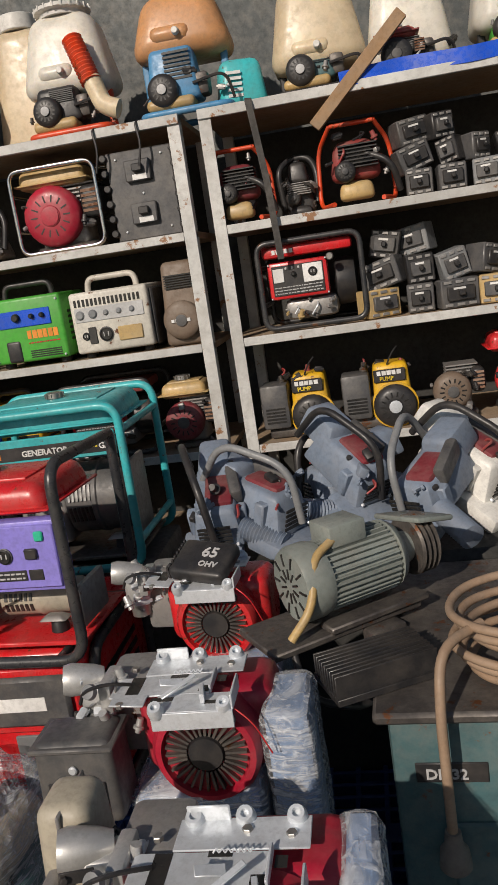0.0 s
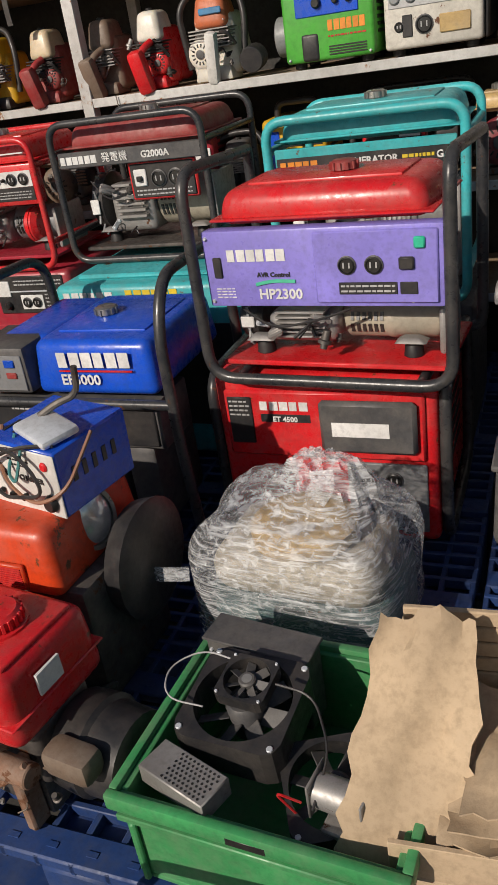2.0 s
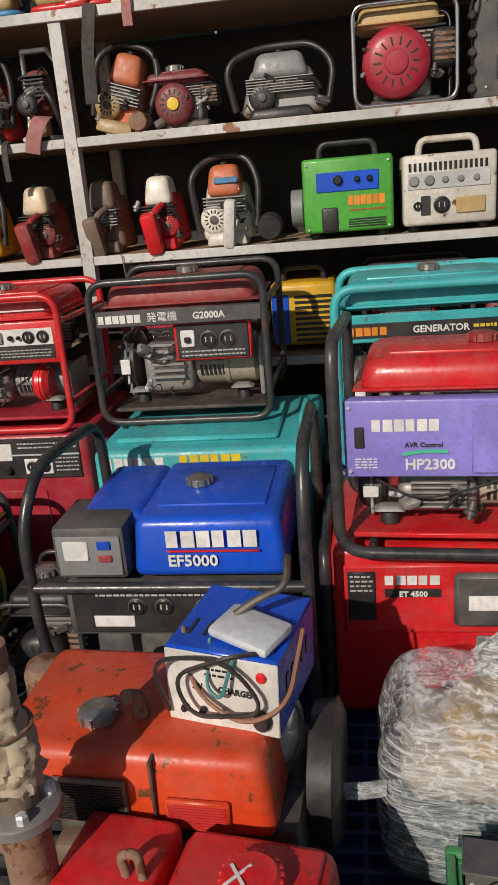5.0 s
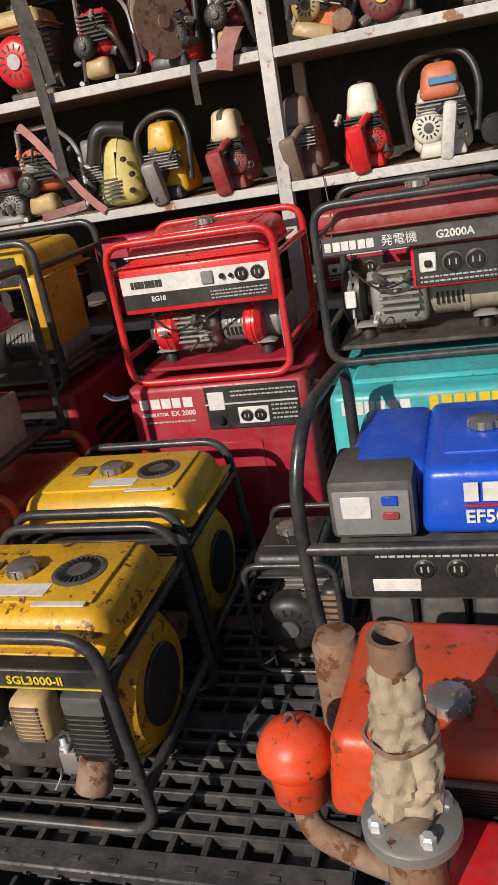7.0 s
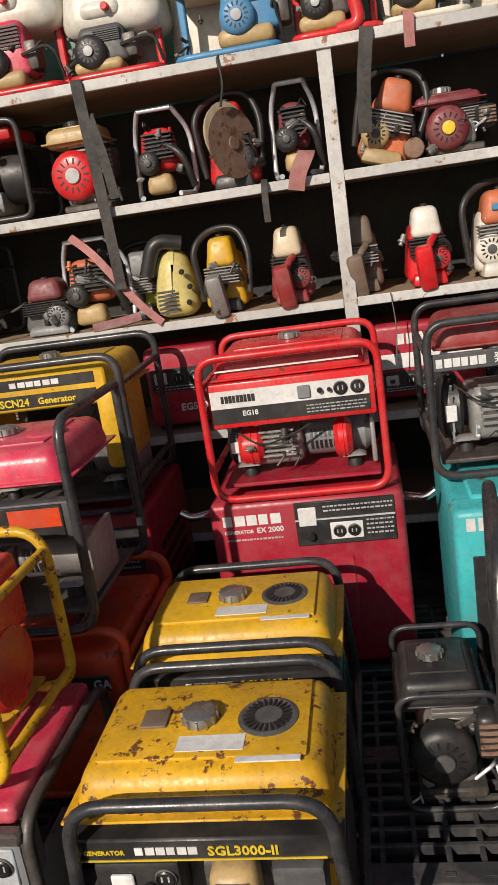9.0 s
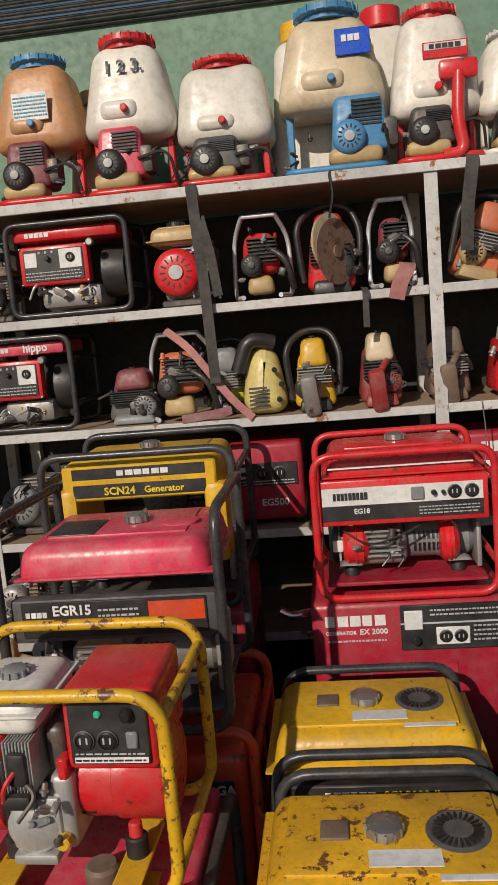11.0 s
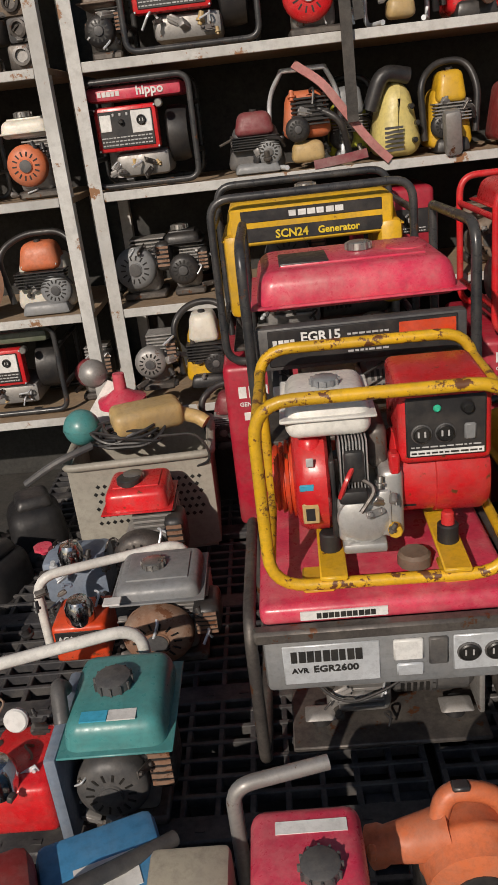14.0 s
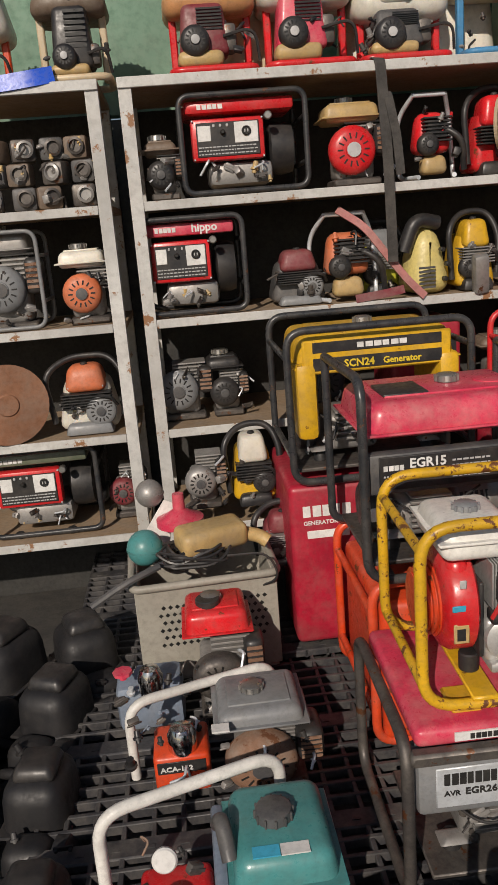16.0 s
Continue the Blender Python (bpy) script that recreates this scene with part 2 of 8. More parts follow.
def rounded(pts, rad, closed, seg=5):
    pts = [Vector(p) for p in pts]
    out = []
    for i, p in enumerate(pts):
        if not closed and i in (0, len(pts) - 1):
            out.append(p)
            continue
        a, c = pts[i - 1], pts[(i + 1) % len(pts)]
        da, dc = a - p, c - p
        k = min(rad, da.length * 0.48, dc.length * 0.48)
        a, c = p + da.normalized() * k, p + dc.normalized() * k
        for s in range(seg + 1):
            u = s / seg
            out.append(a * (1 - u) ** 2 + p * 2 * u * (1 - u) + c * u * u)
    return out


def tube(b, pts, r, rad=0.05, closed=False, n=10, seg=6):
    """A bent pipe through the points."""
    P = rounded(pts, rad, closed, seg)
    N = len(P)
    rings, up = [], None
    for i, p in enumerate(P):
        if closed:
            d = P[(i + 1) % N] - P[i - 1]
        else:
            d = P[min(i + 1, N - 1)] - P[max(i - 1, 0)]
        d.normalize()
        if up is None:
            up = d.orthogonal().normalized()
        up = (up - d * up.dot(d)).normalized()
        side = d.cross(up)
        rings.append([b.verts.new(p + r * (math.cos(k * math.tau / n) * up + math.sin(k * math.tau / n) * side)) for k in range(n)])
    for i in range(N if closed else N - 1):
        u, v = rings[i], rings[(i + 1) % N]
        off = min(range(n), key=lambda o: (u[0].co - v[o].co).length) if closed and i == N - 1 else 0
        for k in range(n):
            b.faces.new((u[k], u[(k + 1) % n], v[(k + 1 + off) % n], v[(k + off) % n]))
    if not closed:
        b.faces.new(rings[0][::-1])
        b.faces.new(rings[-1])
    return b


def ribbon(b, pts, w, th, rad=0.04):
    """A flat strap through the points, its width along x."""
    P = rounded(pts, rad, False, 4)
    rows = []
    for i, p in enumerate(P):
        d = (P[min(i + 1, len(P) - 1)] - P[max(i - 1, 0)]).normalized()
        s = d.cross(Vector((0.1, -1, 0.2))).normalized()
        t = s.cross(d).normalized() * th
        rows.append([b.verts.new(p + s * w / 2 + t), b.verts.new(p - s * w / 2 + t), b.verts.new(p - s * w / 2 - t), b.verts.new(p + s * w / 2 - t)])
    for u, v in zip(rows, rows[1:]):
        for k in range(4):
            b.faces.new((u[k], u[(k + 1) % 4], v[(k + 1) % 4], v[k]))
    b.faces.new(rows[0][::-1]), b.faces.new(rows[-1])
    return b


def words(th, s, x, y, z, size, material, tilt=90, name="lettering", spin=0, bold=0.035):
    """Raised lettering whose lower left corner is at x, z on a front at y."""
    c = bpy.data.curves.new(name, "FONT")
    c.body, c.size, c.extrude, c.resolution_u, c.offset = s, size * 1.38, 0.0008, 2, size * bold
    ob = bpy.data.objects.new(name, c)
    me = bpy.data.meshes.new_from_object(ob)
    bpy.data.objects.remove(ob)
    me.transform(pose(x, y - 0.0015, z, tilt, 0, 0) @ pose(0, 0, 0, 0, 0, spin))
    me.materials.append(material)
    o = new(name, me)
    o.parent = th
    return o


def logo(th, x0, x1, y, z0, z1, count, material, name="emblem"):
    """A plain row of blocks where a maker's mark stands."""
    step = (x1 - x0) / count
    for k in range(count):
        part(name, box(G(), x0 + k * step, x0 + (k + (0.86 if k % 3 else 0.76)) * step, y - 0.0015, y, z0, z1, 0), material, th, smooth=False)


def stripes(th, x0, x1, y, z0, z1, rows, material, name="small_print"):
    """Print too small to read, as bars."""
    b = G()
    h = (z1 - z0) / rows
    for k in range(rows):
        x = x0
        while x < x1 - 0.004:
            w = min(random.uniform(0.004, 0.014), x1 - x)
            box(b, x, x + w, y - 0.0015, y + 0.001, z0 + k * h + h * 0.32, z0 + k * h + h * 0.66, 0.0)
            x += w + 0.003
    return part(name, b, material, th, smooth=False)


def plate(th, name, x0, x1, y, z0, z1, material, t=0.004, r=0.003, label=""):
    return part(name, box(G(), x0, x1, y - t, y + 0.001, z0, z1, r), material, th, label)


def outlet(th, x, y, z, r=0.018):
    o = part("outlet", lathe(G(), (x, y, z), (x, y - 1, z), [(0, r), (0.006, r), (0.008, r * 0.85), (0.005, r * 0.8)], 16), SOCKET, th)
    part("socket_rim", lathe(G(), (x, y - 0.0005, z), (x, y - 1, z), [(0, r * 1.12), (0.003, r * 1.12), (0.004, r * 1.0), (0.001, r * 0.98)], 18), CHARCOAL, o)
    b = G()
    for dx in (-0.35, 0.35):
        box(b, x + dx * r - 0.0015, x + dx * r + 0.0015, y - 0.0065, y - 0.004, z - r * 0.3, z + r * 0.35, 0)
    part("socket_slot", b, SILVERPRINT, o, smooth=False)


def knob(th, x, y, z, r=0.01, material=None, name="knob", d=0.015):
    part(name, cyl(G(), (x, y, z), (x, y - d, z), r, r * 0.85, 12), material or SOCKET, th)


def cap(th, x, y, z, r=0.026, material=None, h=0.018):
    o = part("fuel_cap", lathe(G(), (x, y, z), (x, y, z + 1), [(-0.004, r * 0.7), (0.002, r * 0.7), (0.003, r), (h, r * 0.95), (h + 0.003, r * 0.8), (h + 0.003, 0)], 18), material or CAPMETAL, th)
    b = G()
    for k in range(12):
        a = k * math.tau / 12
        box(b, -0.002, 0.002, -0.002, 0.003, 0, h * 0.8, 0, m=pose(x + r * math.cos(a), y + r * math.sin(a), z + 0.003, 0, 0, math.degrees(a) - 90))
    part("grip_ridge", b, material or CAPMETAL, o)


def finned(th, x0, x1, y0, y1, z0, z1, n=7, material=None, axis="z", name="finned_cylinder"):
    b = G()
    core = 0.72
    cx, cy, cz = (x0 + x1) / 2, (y0 + y1) / 2, (z0 + z1) / 2
    hx, hy, hz = (x1 - x0) / 2, (y1 - y0) / 2, (z1 - z0) / 2
    box(b, cx - hx * core, cx + hx * core, cy - hy * core, cy + hy * core, cz - hz * core, cz + hz * core, 0.003)
    for k in range(n):
        u = (k + 0.25) / n, (k + 0.72) / n
        if axis == "z":
            box(b, x0, x1, y0, y1, z0 + u[0] * (z1 - z0), z0 + u[1] * (z1 - z0), 0.001)
        else:
            box(b, x0 + u[0] * (x1 - x0), x0 + u[1] * (x1 - x0), y0, y1, z0, z1, 0.001)
    return part(name, b, material or ALU, th)


def recoil(th, x, y, z, r, material, d=0.045, dirx=0.0, hub=None, slots=14):
    """A pull-starter cover that faces the front, with cooling slots."""
    to = Vector((dirx, -1, 0)).normalized()
    p = Vector((x, y, z))
    o = part("recoil_cover", lathe(G(), p, p + to, [(0, r), (d * 0.55, r), (d * 0.8, r * 0.93), (d, r * 0.7), (d * 1.02, r * 0.35), (d * 1.1, r * 0.33), (d * 1.12, 0)], 22), material, th)
    b = G()
    m = turn(p, p + to)
    for k in range(slots):
        a = math.tau * k / slots
        box(b, r * 0.45, r * 0.68, -0.0025, 0.0025, d * 0.985, d * 1.03, 0, m=m @ pose(0, 0, 0, 0, 0, math.degrees(a)))
    part("cooling_slot", b, SOCKET, o, smooth=False)
    part("starter_hub", lathe(G(), p + to * d * 1.1, p + to * (d + 1), [(0, r * 0.3), (0.003, r * 0.3), (0.004, r * 0.2), (0.004, 0)], 14), hub or CHARCOAL, o)
    return o


def vents(th, x0, x1, y, z0, z1, n, material=None, upright=False, name="vent_slot"):
    b = G()
    for k in range(n):
        if upright:
            s = (x1 - x0) / n
            box(b, x0 + (k + 0.2) * s, x0 + (k + 0.75) * s, y - 0.002, y + 0.002, z0, z1, 0)
        else:
            s = (z1 - z0) / n
            box(b, x0, x1, y - 0.002, y + 0.002, z0 + (k + 0.2) * s, z0 + (k + 0.75) * s, 0)
    part(name, b, material or SOCKET, th, smooth=False)


def bolts(th, pts, y, r=0.005):
    for x, z in pts:
        part("bolt", cyl(G(), (x, y + 0.002, z), (x, y - 0.005, z), r, r * 0.8, 6, 0.001), STEEL, th)


def bits(th, x0, x1, y0, y1, z0, z1, n, mats, seed=1, name="engine_fitting"):
    """Small castings, pipes and brackets that crowd an engine."""
    rnd = random.Random(seed)
    for k in range(n):
        b = G()
        x, y, z = rnd.uniform(x0, x1), rnd.uniform(y0, y1), rnd.uniform(z0, z1)
        s = rnd.uniform(0.008, 0.02)
        m = pose(x, y, z, rnd.uniform(-30, 30), rnd.uniform(-30, 30), rnd.uniform(0, 90))
        kind = k % 4
        if kind == 0:
            box(b, -s, s, -s * 0.6, s * 0.6, -s * 0.7, s * 0.7, 0.004, 2, m)
            box(b, -s * 1.3, s * 1.3, -s * 0.7, -s * 0.5, -s * 0.3, s * 0.3, 0.002, 1, m)
        elif kind == 1:
            c0 = m @ Vector((0, 0, -s))
            lathe(b, c0, m @ Vector((0, 0, s)), [(0, s * 0.4), (s * 0.5, s * 0.4), (s * 0.55, s * 0.75), (s * 0.9, s * 0.75), (s, s * 0.5), (2 * s, s * 0.45), (2 * s, 0)], 12)
        elif kind == 2:
            tube(b, [m @ Vector((-s * 1.6, 0, -s)), m @ Vector((0, -s, s)), m @ Vector((s, s, s)), m @ Vector((s * 1.6, 0, -s))], s * 0.22, s, n=6)
        else:
            box(b, -s * 1.4, s * 1.4, -0.002, 0.002, -s * 0.5, s * 0.5, 0.001, 1, m)
            cyl(b, m @ Vector((-s, 0.004, 0)), m @ Vector((-s, -0.008, 0)), 0.005, n=6, bev=0.001)
            cyl(b, m @ Vector((s, 0.004, 0)), m @ Vector((s, -0.008, 0)), 0.005, n=6, bev=0.001)
        part(name, b, mats[k % len(mats)], th)


# ---- the place: ground, shelving, tarpaulin ----
SX0, SX1, SFRONT, SBACK = -6.0, 1.9, 2.71, 3.22
S1, S2, S3, S4, S5 = 1.93, 1.555, 1.172, 0.788, 0.42
LIFT = 0.158

b = G()
bmesh.ops.create_grid(b, x_segments=2, y_segments=2, size=400)
tagged(part("ground", b, CONCRETE, smooth=False), "oily dark concrete yard ground with dust", "ground", kind="structure")
tagged(part("wall_tarpaulin", box(G(), -9, -1.7, 3.32, 3.36, 1.90, 2.72, 0.01), TARP), "pale green tarpaulin wall behind the shelving", "wall", kind="structure")
tagged(part("wall_sheet", box(G(), -1.69, 5, 3.33, 3.37, 0, 3.4, 0.01), GREYWALL), "dark grey sheet wall behind the shelving", "wall", kind="structure")
tagged(part("wall_sheet_low", box(G(), -9, -1.70, 3.33, 3.37, 0, 1.895, 0.01), GREYWALL), "dark grey sheet wall below the tarpaulin", "wall", kind="structure")
b = G()
for k in range(60):
    tube(b, [(-9, 3.30 + 0.01 * math.sin(k), 2.66 + k * 0.014), (-2, 3.30 + 0.01 * math.cos(k * 2.1), 2.68 + k * 0.014), (5, 3.30, 2.66 + k * 0.014)], 0.0062, 0.3, n=5)
tagged(part("shade_net", b, NET), "black woven shade net above the tarpaulin", "net", kind="structure")


def shelving(x0, x1, posts, label):
    th = thing("shelving_unit", (x0 + x1) / 2, SFRONT, 0, label, "shelving")
    cx = (x0 + x1) / 2
    for px in posts:
        b = G()
        box(b, px - 0.021 - cx, px + 0.021 - cx, -0.004, 0.0, 0, S1 - 0.002, 0.0012)
        s = 0.021 if px > cx else -0.021
        box(b, px - cx + min(s, s * 0.8), px - cx + max(s, s * 0.8), 0.0, 0.04, 0, S1 - 0.002, 0.001)
        part("post", b, SHELFPAINT, th)
        part("post", box(G(), px - 0.02 - cx, px + 0.02 - cx, SBACK - SFRONT - 0.04, SBACK - SFRONT, 0, S1 - 0.002, 0.001), SHELFPAINT, th)
    for z in (S1, S2, S3, S4, S5):
        s = part("shelf", box(G(), x0 - cx, x1 - cx, 0.006, SBACK - SFRONT, z - 0.022, z, 0.002), BOARD, th, "dusty worn shelf board")
        b = G()
        if z == S1:
            box(b, x0 - cx, x1 - cx, -0.012, 0.004, z - 0.03, z + 0.002, 0.002)
        else:
            for a, c in zip(posts, posts[1:]):
                box(b, a + 0.022 - cx, c - 0.022 - cx, -0.003, 0.004, z - 0.028, z + 0.002, 0.002)
        part("shelf_edge", b, SHELFPAINT, s, "chipped white rusty angle iron")
    # backing closes the bay, its near-black colour stands in for shade
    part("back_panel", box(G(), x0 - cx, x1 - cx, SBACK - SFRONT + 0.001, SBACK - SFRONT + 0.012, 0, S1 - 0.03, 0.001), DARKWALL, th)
    return th


shelving(-0.47, SX1, [-0.449, 0.72, 1.88], "white painted steel shelving with rusty edges, full of machines")
shelving(-3.69, -0.535, [-3.668, -2.105, -0.556], "white painted double-bay steel shelving full of tools")
shelving(SX0, -3.75, [-5.9, -4.9, -3.772], "white painted steel shelving with worn boards")


def pallet(x, y, material, label, yaw=0):
    th = thing("pallet", x, y, 0, label, "pallet", yaw, "plastic pallets")
    w = 0.55
    for k in range(3):
        b = G()
        box(b, -w, w, -w + k * 0.48, -w + k * 0.48 + 0.14, 0.0, 0.02, 0.004)
        part("bottom_board", b, material, th)
        for j in range(3):
            part("foot", box(G(), -w + j * 0.48, -w + j * 0.48 + 0.14, -w + k * 0.48, -w + k * 0.48 + 0.14, 0.02, 0.13, 0.008), material, th)
    n = 12
    for k in range(n):
        y0 = -w + k * 2 * w / n
        b = G()
        if k % 4 == 0:
            box(b, -w, w, y0, y0 + 0.06, 0.13, 0.155, 0.004)
            for j in range(14):
                box(b, -w + 0.03 + j * 0.077, -w + 0.05 + j * 0.077, y0 + 0.02, y0 + 0.03, 0.1545, 0.157, 0)
        else:
            box(b, -w, w, y0 + 0.008, y0 + 0.02, 0.13, 0.155, 0.002)
            box(b, -w, w, y0 + 0.055, y0 + 0.067, 0.13, 0.155, 0.002)
        part("deck_slat", b, material, th)
    for k in range(17):
        x0 = -w + k * (2 * w - 0.012) / 16
        part("deck_rib", box(G(), x0, x0 + 0.012, -w, w, 0.128, 0.153, 0.002), material, th)
    return th


p1 = pallet(-2.35, 1.62, PALLETBLACK, "black plastic grid pallet on the ground")
copy_thing(p1, pose(-3.47, 1.64, 0))
copy_thing(p1, pose(-2.35, 0.50, 0, 0, 0, 0))
copy_thing(p1, pose(-3.47, 0.52, 0))
copy_thing(p1, pose(-2.36, 2.75, 0))
copy_thing(p1, pose(-3.48, 2.77, 0))
p2 = pallet(-1.2, 1.21, PALLETBLUE, "blue plastic pallet with dusty slats")
copy_thing(p2, pose(-1.2, 2.33, 0))
copy_thing(p2, pose(-0.08, 1.30, 0))


# ---- machines ----
def loops(th, w, h, d, r, material, rad=0.07, z0=0.0, lean=0.0):
    """A carrying frame of two bent hoops and their cross tubes."""
    r *= 0.82
    rad *= 0.8
    for y in (r, d - r):
        part("frame_hoop", tube(G(), [(-w / 2 + r, y, z0 + r), (w / 2 - r, y, z0 + r), (w / 2 - r, y + lean, h - r), (-w / 2 + r, y + lean, h - r)], r, rad, True), material, th)
    for x in (-w / 2 + r, w / 2 - r):
        for z in (z0 + 0.09, h - 0.09):
            part("cross_tube", tube(G(), [(x, r, z), (x, d - r, z)], r * 0.85, 0.01), material, th)


def sidehoops(th, w, h, d, r, material, rad=0.08):
    """A bent U-shaped carrying frame with a lower rear hoop."""
    r *= 0.82
    rad *= 0.8
    a = w / 2 - r
    part("front_frame", tube(G(), [(-a, d - r, h - r - 0.01), (-a, r, h - r), (-a, r, r), (a, r, r), (a, r, h - r), (a, d - r, h - r - 0.01)], r, rad), material, th)
    part("rear_frame", tube(G(), [(-a, d - r, h - r - 0.01), (-a, d - r, r), (a, d - r, r), (a, d - r, h - r - 0.01)], r, rad * 0.6), material, th)
    for x in (-a * 0.75, a * 0.75):
        part("cross_tube", tube(G(), [(x, r, r), (x, d - r, r)], r * 0.85, 0.01), material, th)


def tank(th, x0, x1, y0, y1, z0, z1, material, r=0.03, capx=None, capmat=None, top=0.92, seam=True):
    o = part("fuel_tank", box(G(), x0, x1, y0, y1, z0, z1, r, 4, top=top), material, th)
    if seam:
        part("tank_seam", box(G(), x0 - 0.008, x1 + 0.008, y0 - 0.008, y1 + 0.008, z0 + 0.012, z0 + 0.018, 0.002), material, o)
    part("tank_pressing", box(G(), x0 + (x1 - x0) * 0.14, x1 - (x1 - x0) * 0.14, y0 + (y1 - y0) * 0.2, y1 - (y1 - y0) * 0.2, z1 - 0.004, z1 + 0.005, 0.004, 2), material, o)
    if capx is not None:
        cap(o, capx, (y0 + y1) / 2, z1 + 0.004, 0.028, capmat)
    return o


def alternator(th, x0, x1, y, z, r, material, slots=True):
    o = part("alternator", lathe(G(), (x0, y, z), (x1, y, z), [(0, r * 0.8), (0.012, r), ((x1 - x0) * 0.45, r), ((x1 - x0) * 0.47, r * 1.05), ((x1 - x0) * 0.53, r * 1.05), ((x1 - x0) * 0.55, r), (x1 - x0 - 0.015, r), (x1 - x0, r * 0.75), (x1 - x0, 0)], 24), material, th)
    if slots:
        b = G()
        for k in range(6):
            for up in (20, -15):
                a = radians(up)
                xx = x0 + 0.02 + k * 0.013
                box(b, xx, xx + 0.007, -0.002, 0.002, -r * 0.22, r * 0.22, 0, m=Matrix.Translation((0, y - r * math.cos(a), z + r * math.sin(a))) @ pose(0, 0, 0, -up))
        part("cooling_slot", b, SOCKET, o, smooth=False)
    return o


def innards(th, w, d, z0, z1, altmat, seed=1, engmat=None, fan=True):
    """Engine at one side and alternator at the other, below a tank."""
    h = z1 - z0
    part("base_plate", box(G(), -w / 2 + 0.03, w / 2 - 0.03, 0.05, d - 0.05, z0 - 0.02, z0 - 0.008, 0.003), engmat or DARKSTEEL, th)
    for x in (-w * 0.3, w * 0.3):
        part("rubber_mount", cyl(G(), (x, d * 0.3, z0 - 0.01), (x, d * 0.3, z0 + 0.03), 0.022, 0.018, 12), RUBBER, th)
        part("mount_bracket", box(G(), x - 0.035, x + 0.035, d * 0.2, d * 0.32, z0 + 0.028, z0 + 0.04, 0.004, 2, top=0.5), ALU, th)
    if fan:
        o = part("fan_housing", lathe(G(), (-w * 0.42, d * 0.45, z0 + h * 0.5), (0, d * 0.45, z0 + h * 0.5), [(0, h * 0.32), (0.01, h * 0.42), (0.05, h * 0.45), (0.06, h * 0.36), (0.06, 0)], 24), BLACK, th)
        b = G()
        for k in range(18):
            a = k * math.tau / 18
            box(b, -0.003, 0.003, -0.02, 0.02, -0.002, 0.002, 0, m=Matrix.Translation((-w * 0.42 + 0.03, d * 0.45 - h * 0.45 * math.cos(a), z0 + h * 0.5 + h * 0.45 * math.sin(a))) @ pose(0, 0, 0, math.degrees(a) + 90))
        part("cooling_slot", b, GREY, o, smooth=False)
        plate(th, "sticker", -w * 0.40, -w * 0.34, d * 0.45 - h * 0.46, z0 + h * 0.4, z0 + h * 0.62, LABEL)
    part("crankcase", box(G(), -w * 0.27, w * 0.02, d * 0.25, d * 0.7, z0 + 0.02, z0 + h * 0.75, 0.02, 3), ALU, th)
    finned(th, -w * 0.22, -w * 0.02, d * 0.2, d * 0.5, z0 + h * 0.3, z0 + h * 0.85, 6)
    alternator(th, w * 0.02, w * 0.40, d * 0.45, z0 + h * 0.48, h * 0.36, altmat)
    part("end_bracket", box(G(), w * 0.40, w * 0.43, d * 0.25, d * 0.65, z0, z0 + h * 0.85, 0.008, 2), ALU, th)
    bits(th, -w * 0.3, w * 0.05, d * 0.1, d * 0.25, z0 + 0.03, z0 + h * 0.8, 7, (ALU, DARKSTEEL, BLACK, STEEL), seed)
    tubes = [(-w * 0.35, d * 0.2, z0 + h * 0.9), (-w * 0.2, d * 0.1, z0 + h * 0.6), (0, d * 0.12, z0 + h * 0.8), (w * 0.1, d * 0.15, z0 + h * 0.95)]
    part("wire", tube(G(), tubes, 0.003, 0.05, n=6), BLACK, th)


def open_generator(name, x, y, z, w, h, d, label, tankmat, panelmat, framemat, altmat, group="", yaw=0, tankz=(0.78, 0.97), panelz=(0.5, 0.78), seed=1, style="loops", r=0.014, capx=0.0, capmat=None, basemat=None, tankw=0.86, frontset=0.03):
    th = thing(name, x, y, z, label, "generator", yaw, group)
    (loops if style == "loops" else sidehoops)(th, w, h, d, r, framemat)
    tank(th, -w * tankw / 2, w * tankw / 2, frontset + 0.02, d - 0.05, h * tankz[0], h * tankz[1], tankmat, min(0.03, h * 0.07), capx * w, capmat)
    if panelmat:
        part("control_panel", box(G(), -w * 0.45, w * 0.45, frontset, frontset + 0.04, h * panelz[0], h * panelz[1], 0.006, 2), panelmat, th)
    innards(th, w, d, 0.05, h * panelz[0] - 0.005, altmat, seed, basemat)
    return th


def panel_kit(th, x0, x1, y, z0, z1, seed=1, back=None, outlets=2, txt=SILVERPRINT):
    """A switch plate with sockets, a switch and print."""
    p = plate(th, "switch_plate", x0, x1, y, z0, z1, back or BLACK)
    w, h = x1 - x0, z1 - z0
    y -= 0.004
    for k in range(outlets):
        outlet(p, x0 + w * (0.45 + 0.27 * k), y, z0 + h * 0.55, min(h * 0.26, w * 0.11))
    plate(p, "breaker", x0 + w * 0.06, x0 + w * 0.26, y, z0 + h * 0.35, z0 + h * 0.85, LABEL, 0.006)
    part("switch_lever", box(G(), x0 + w * 0.12, x0 + w * 0.2, y - 0.016, y, z0 + h * 0.5, z0 + h * 0.66, 0.002), SOCKET, p)
    stripes(p, x0 + w * 0.06, x0 + w * 0.94, y, z0 + h * 0.04, z0 + h * 0.28, 2, txt)
    return p


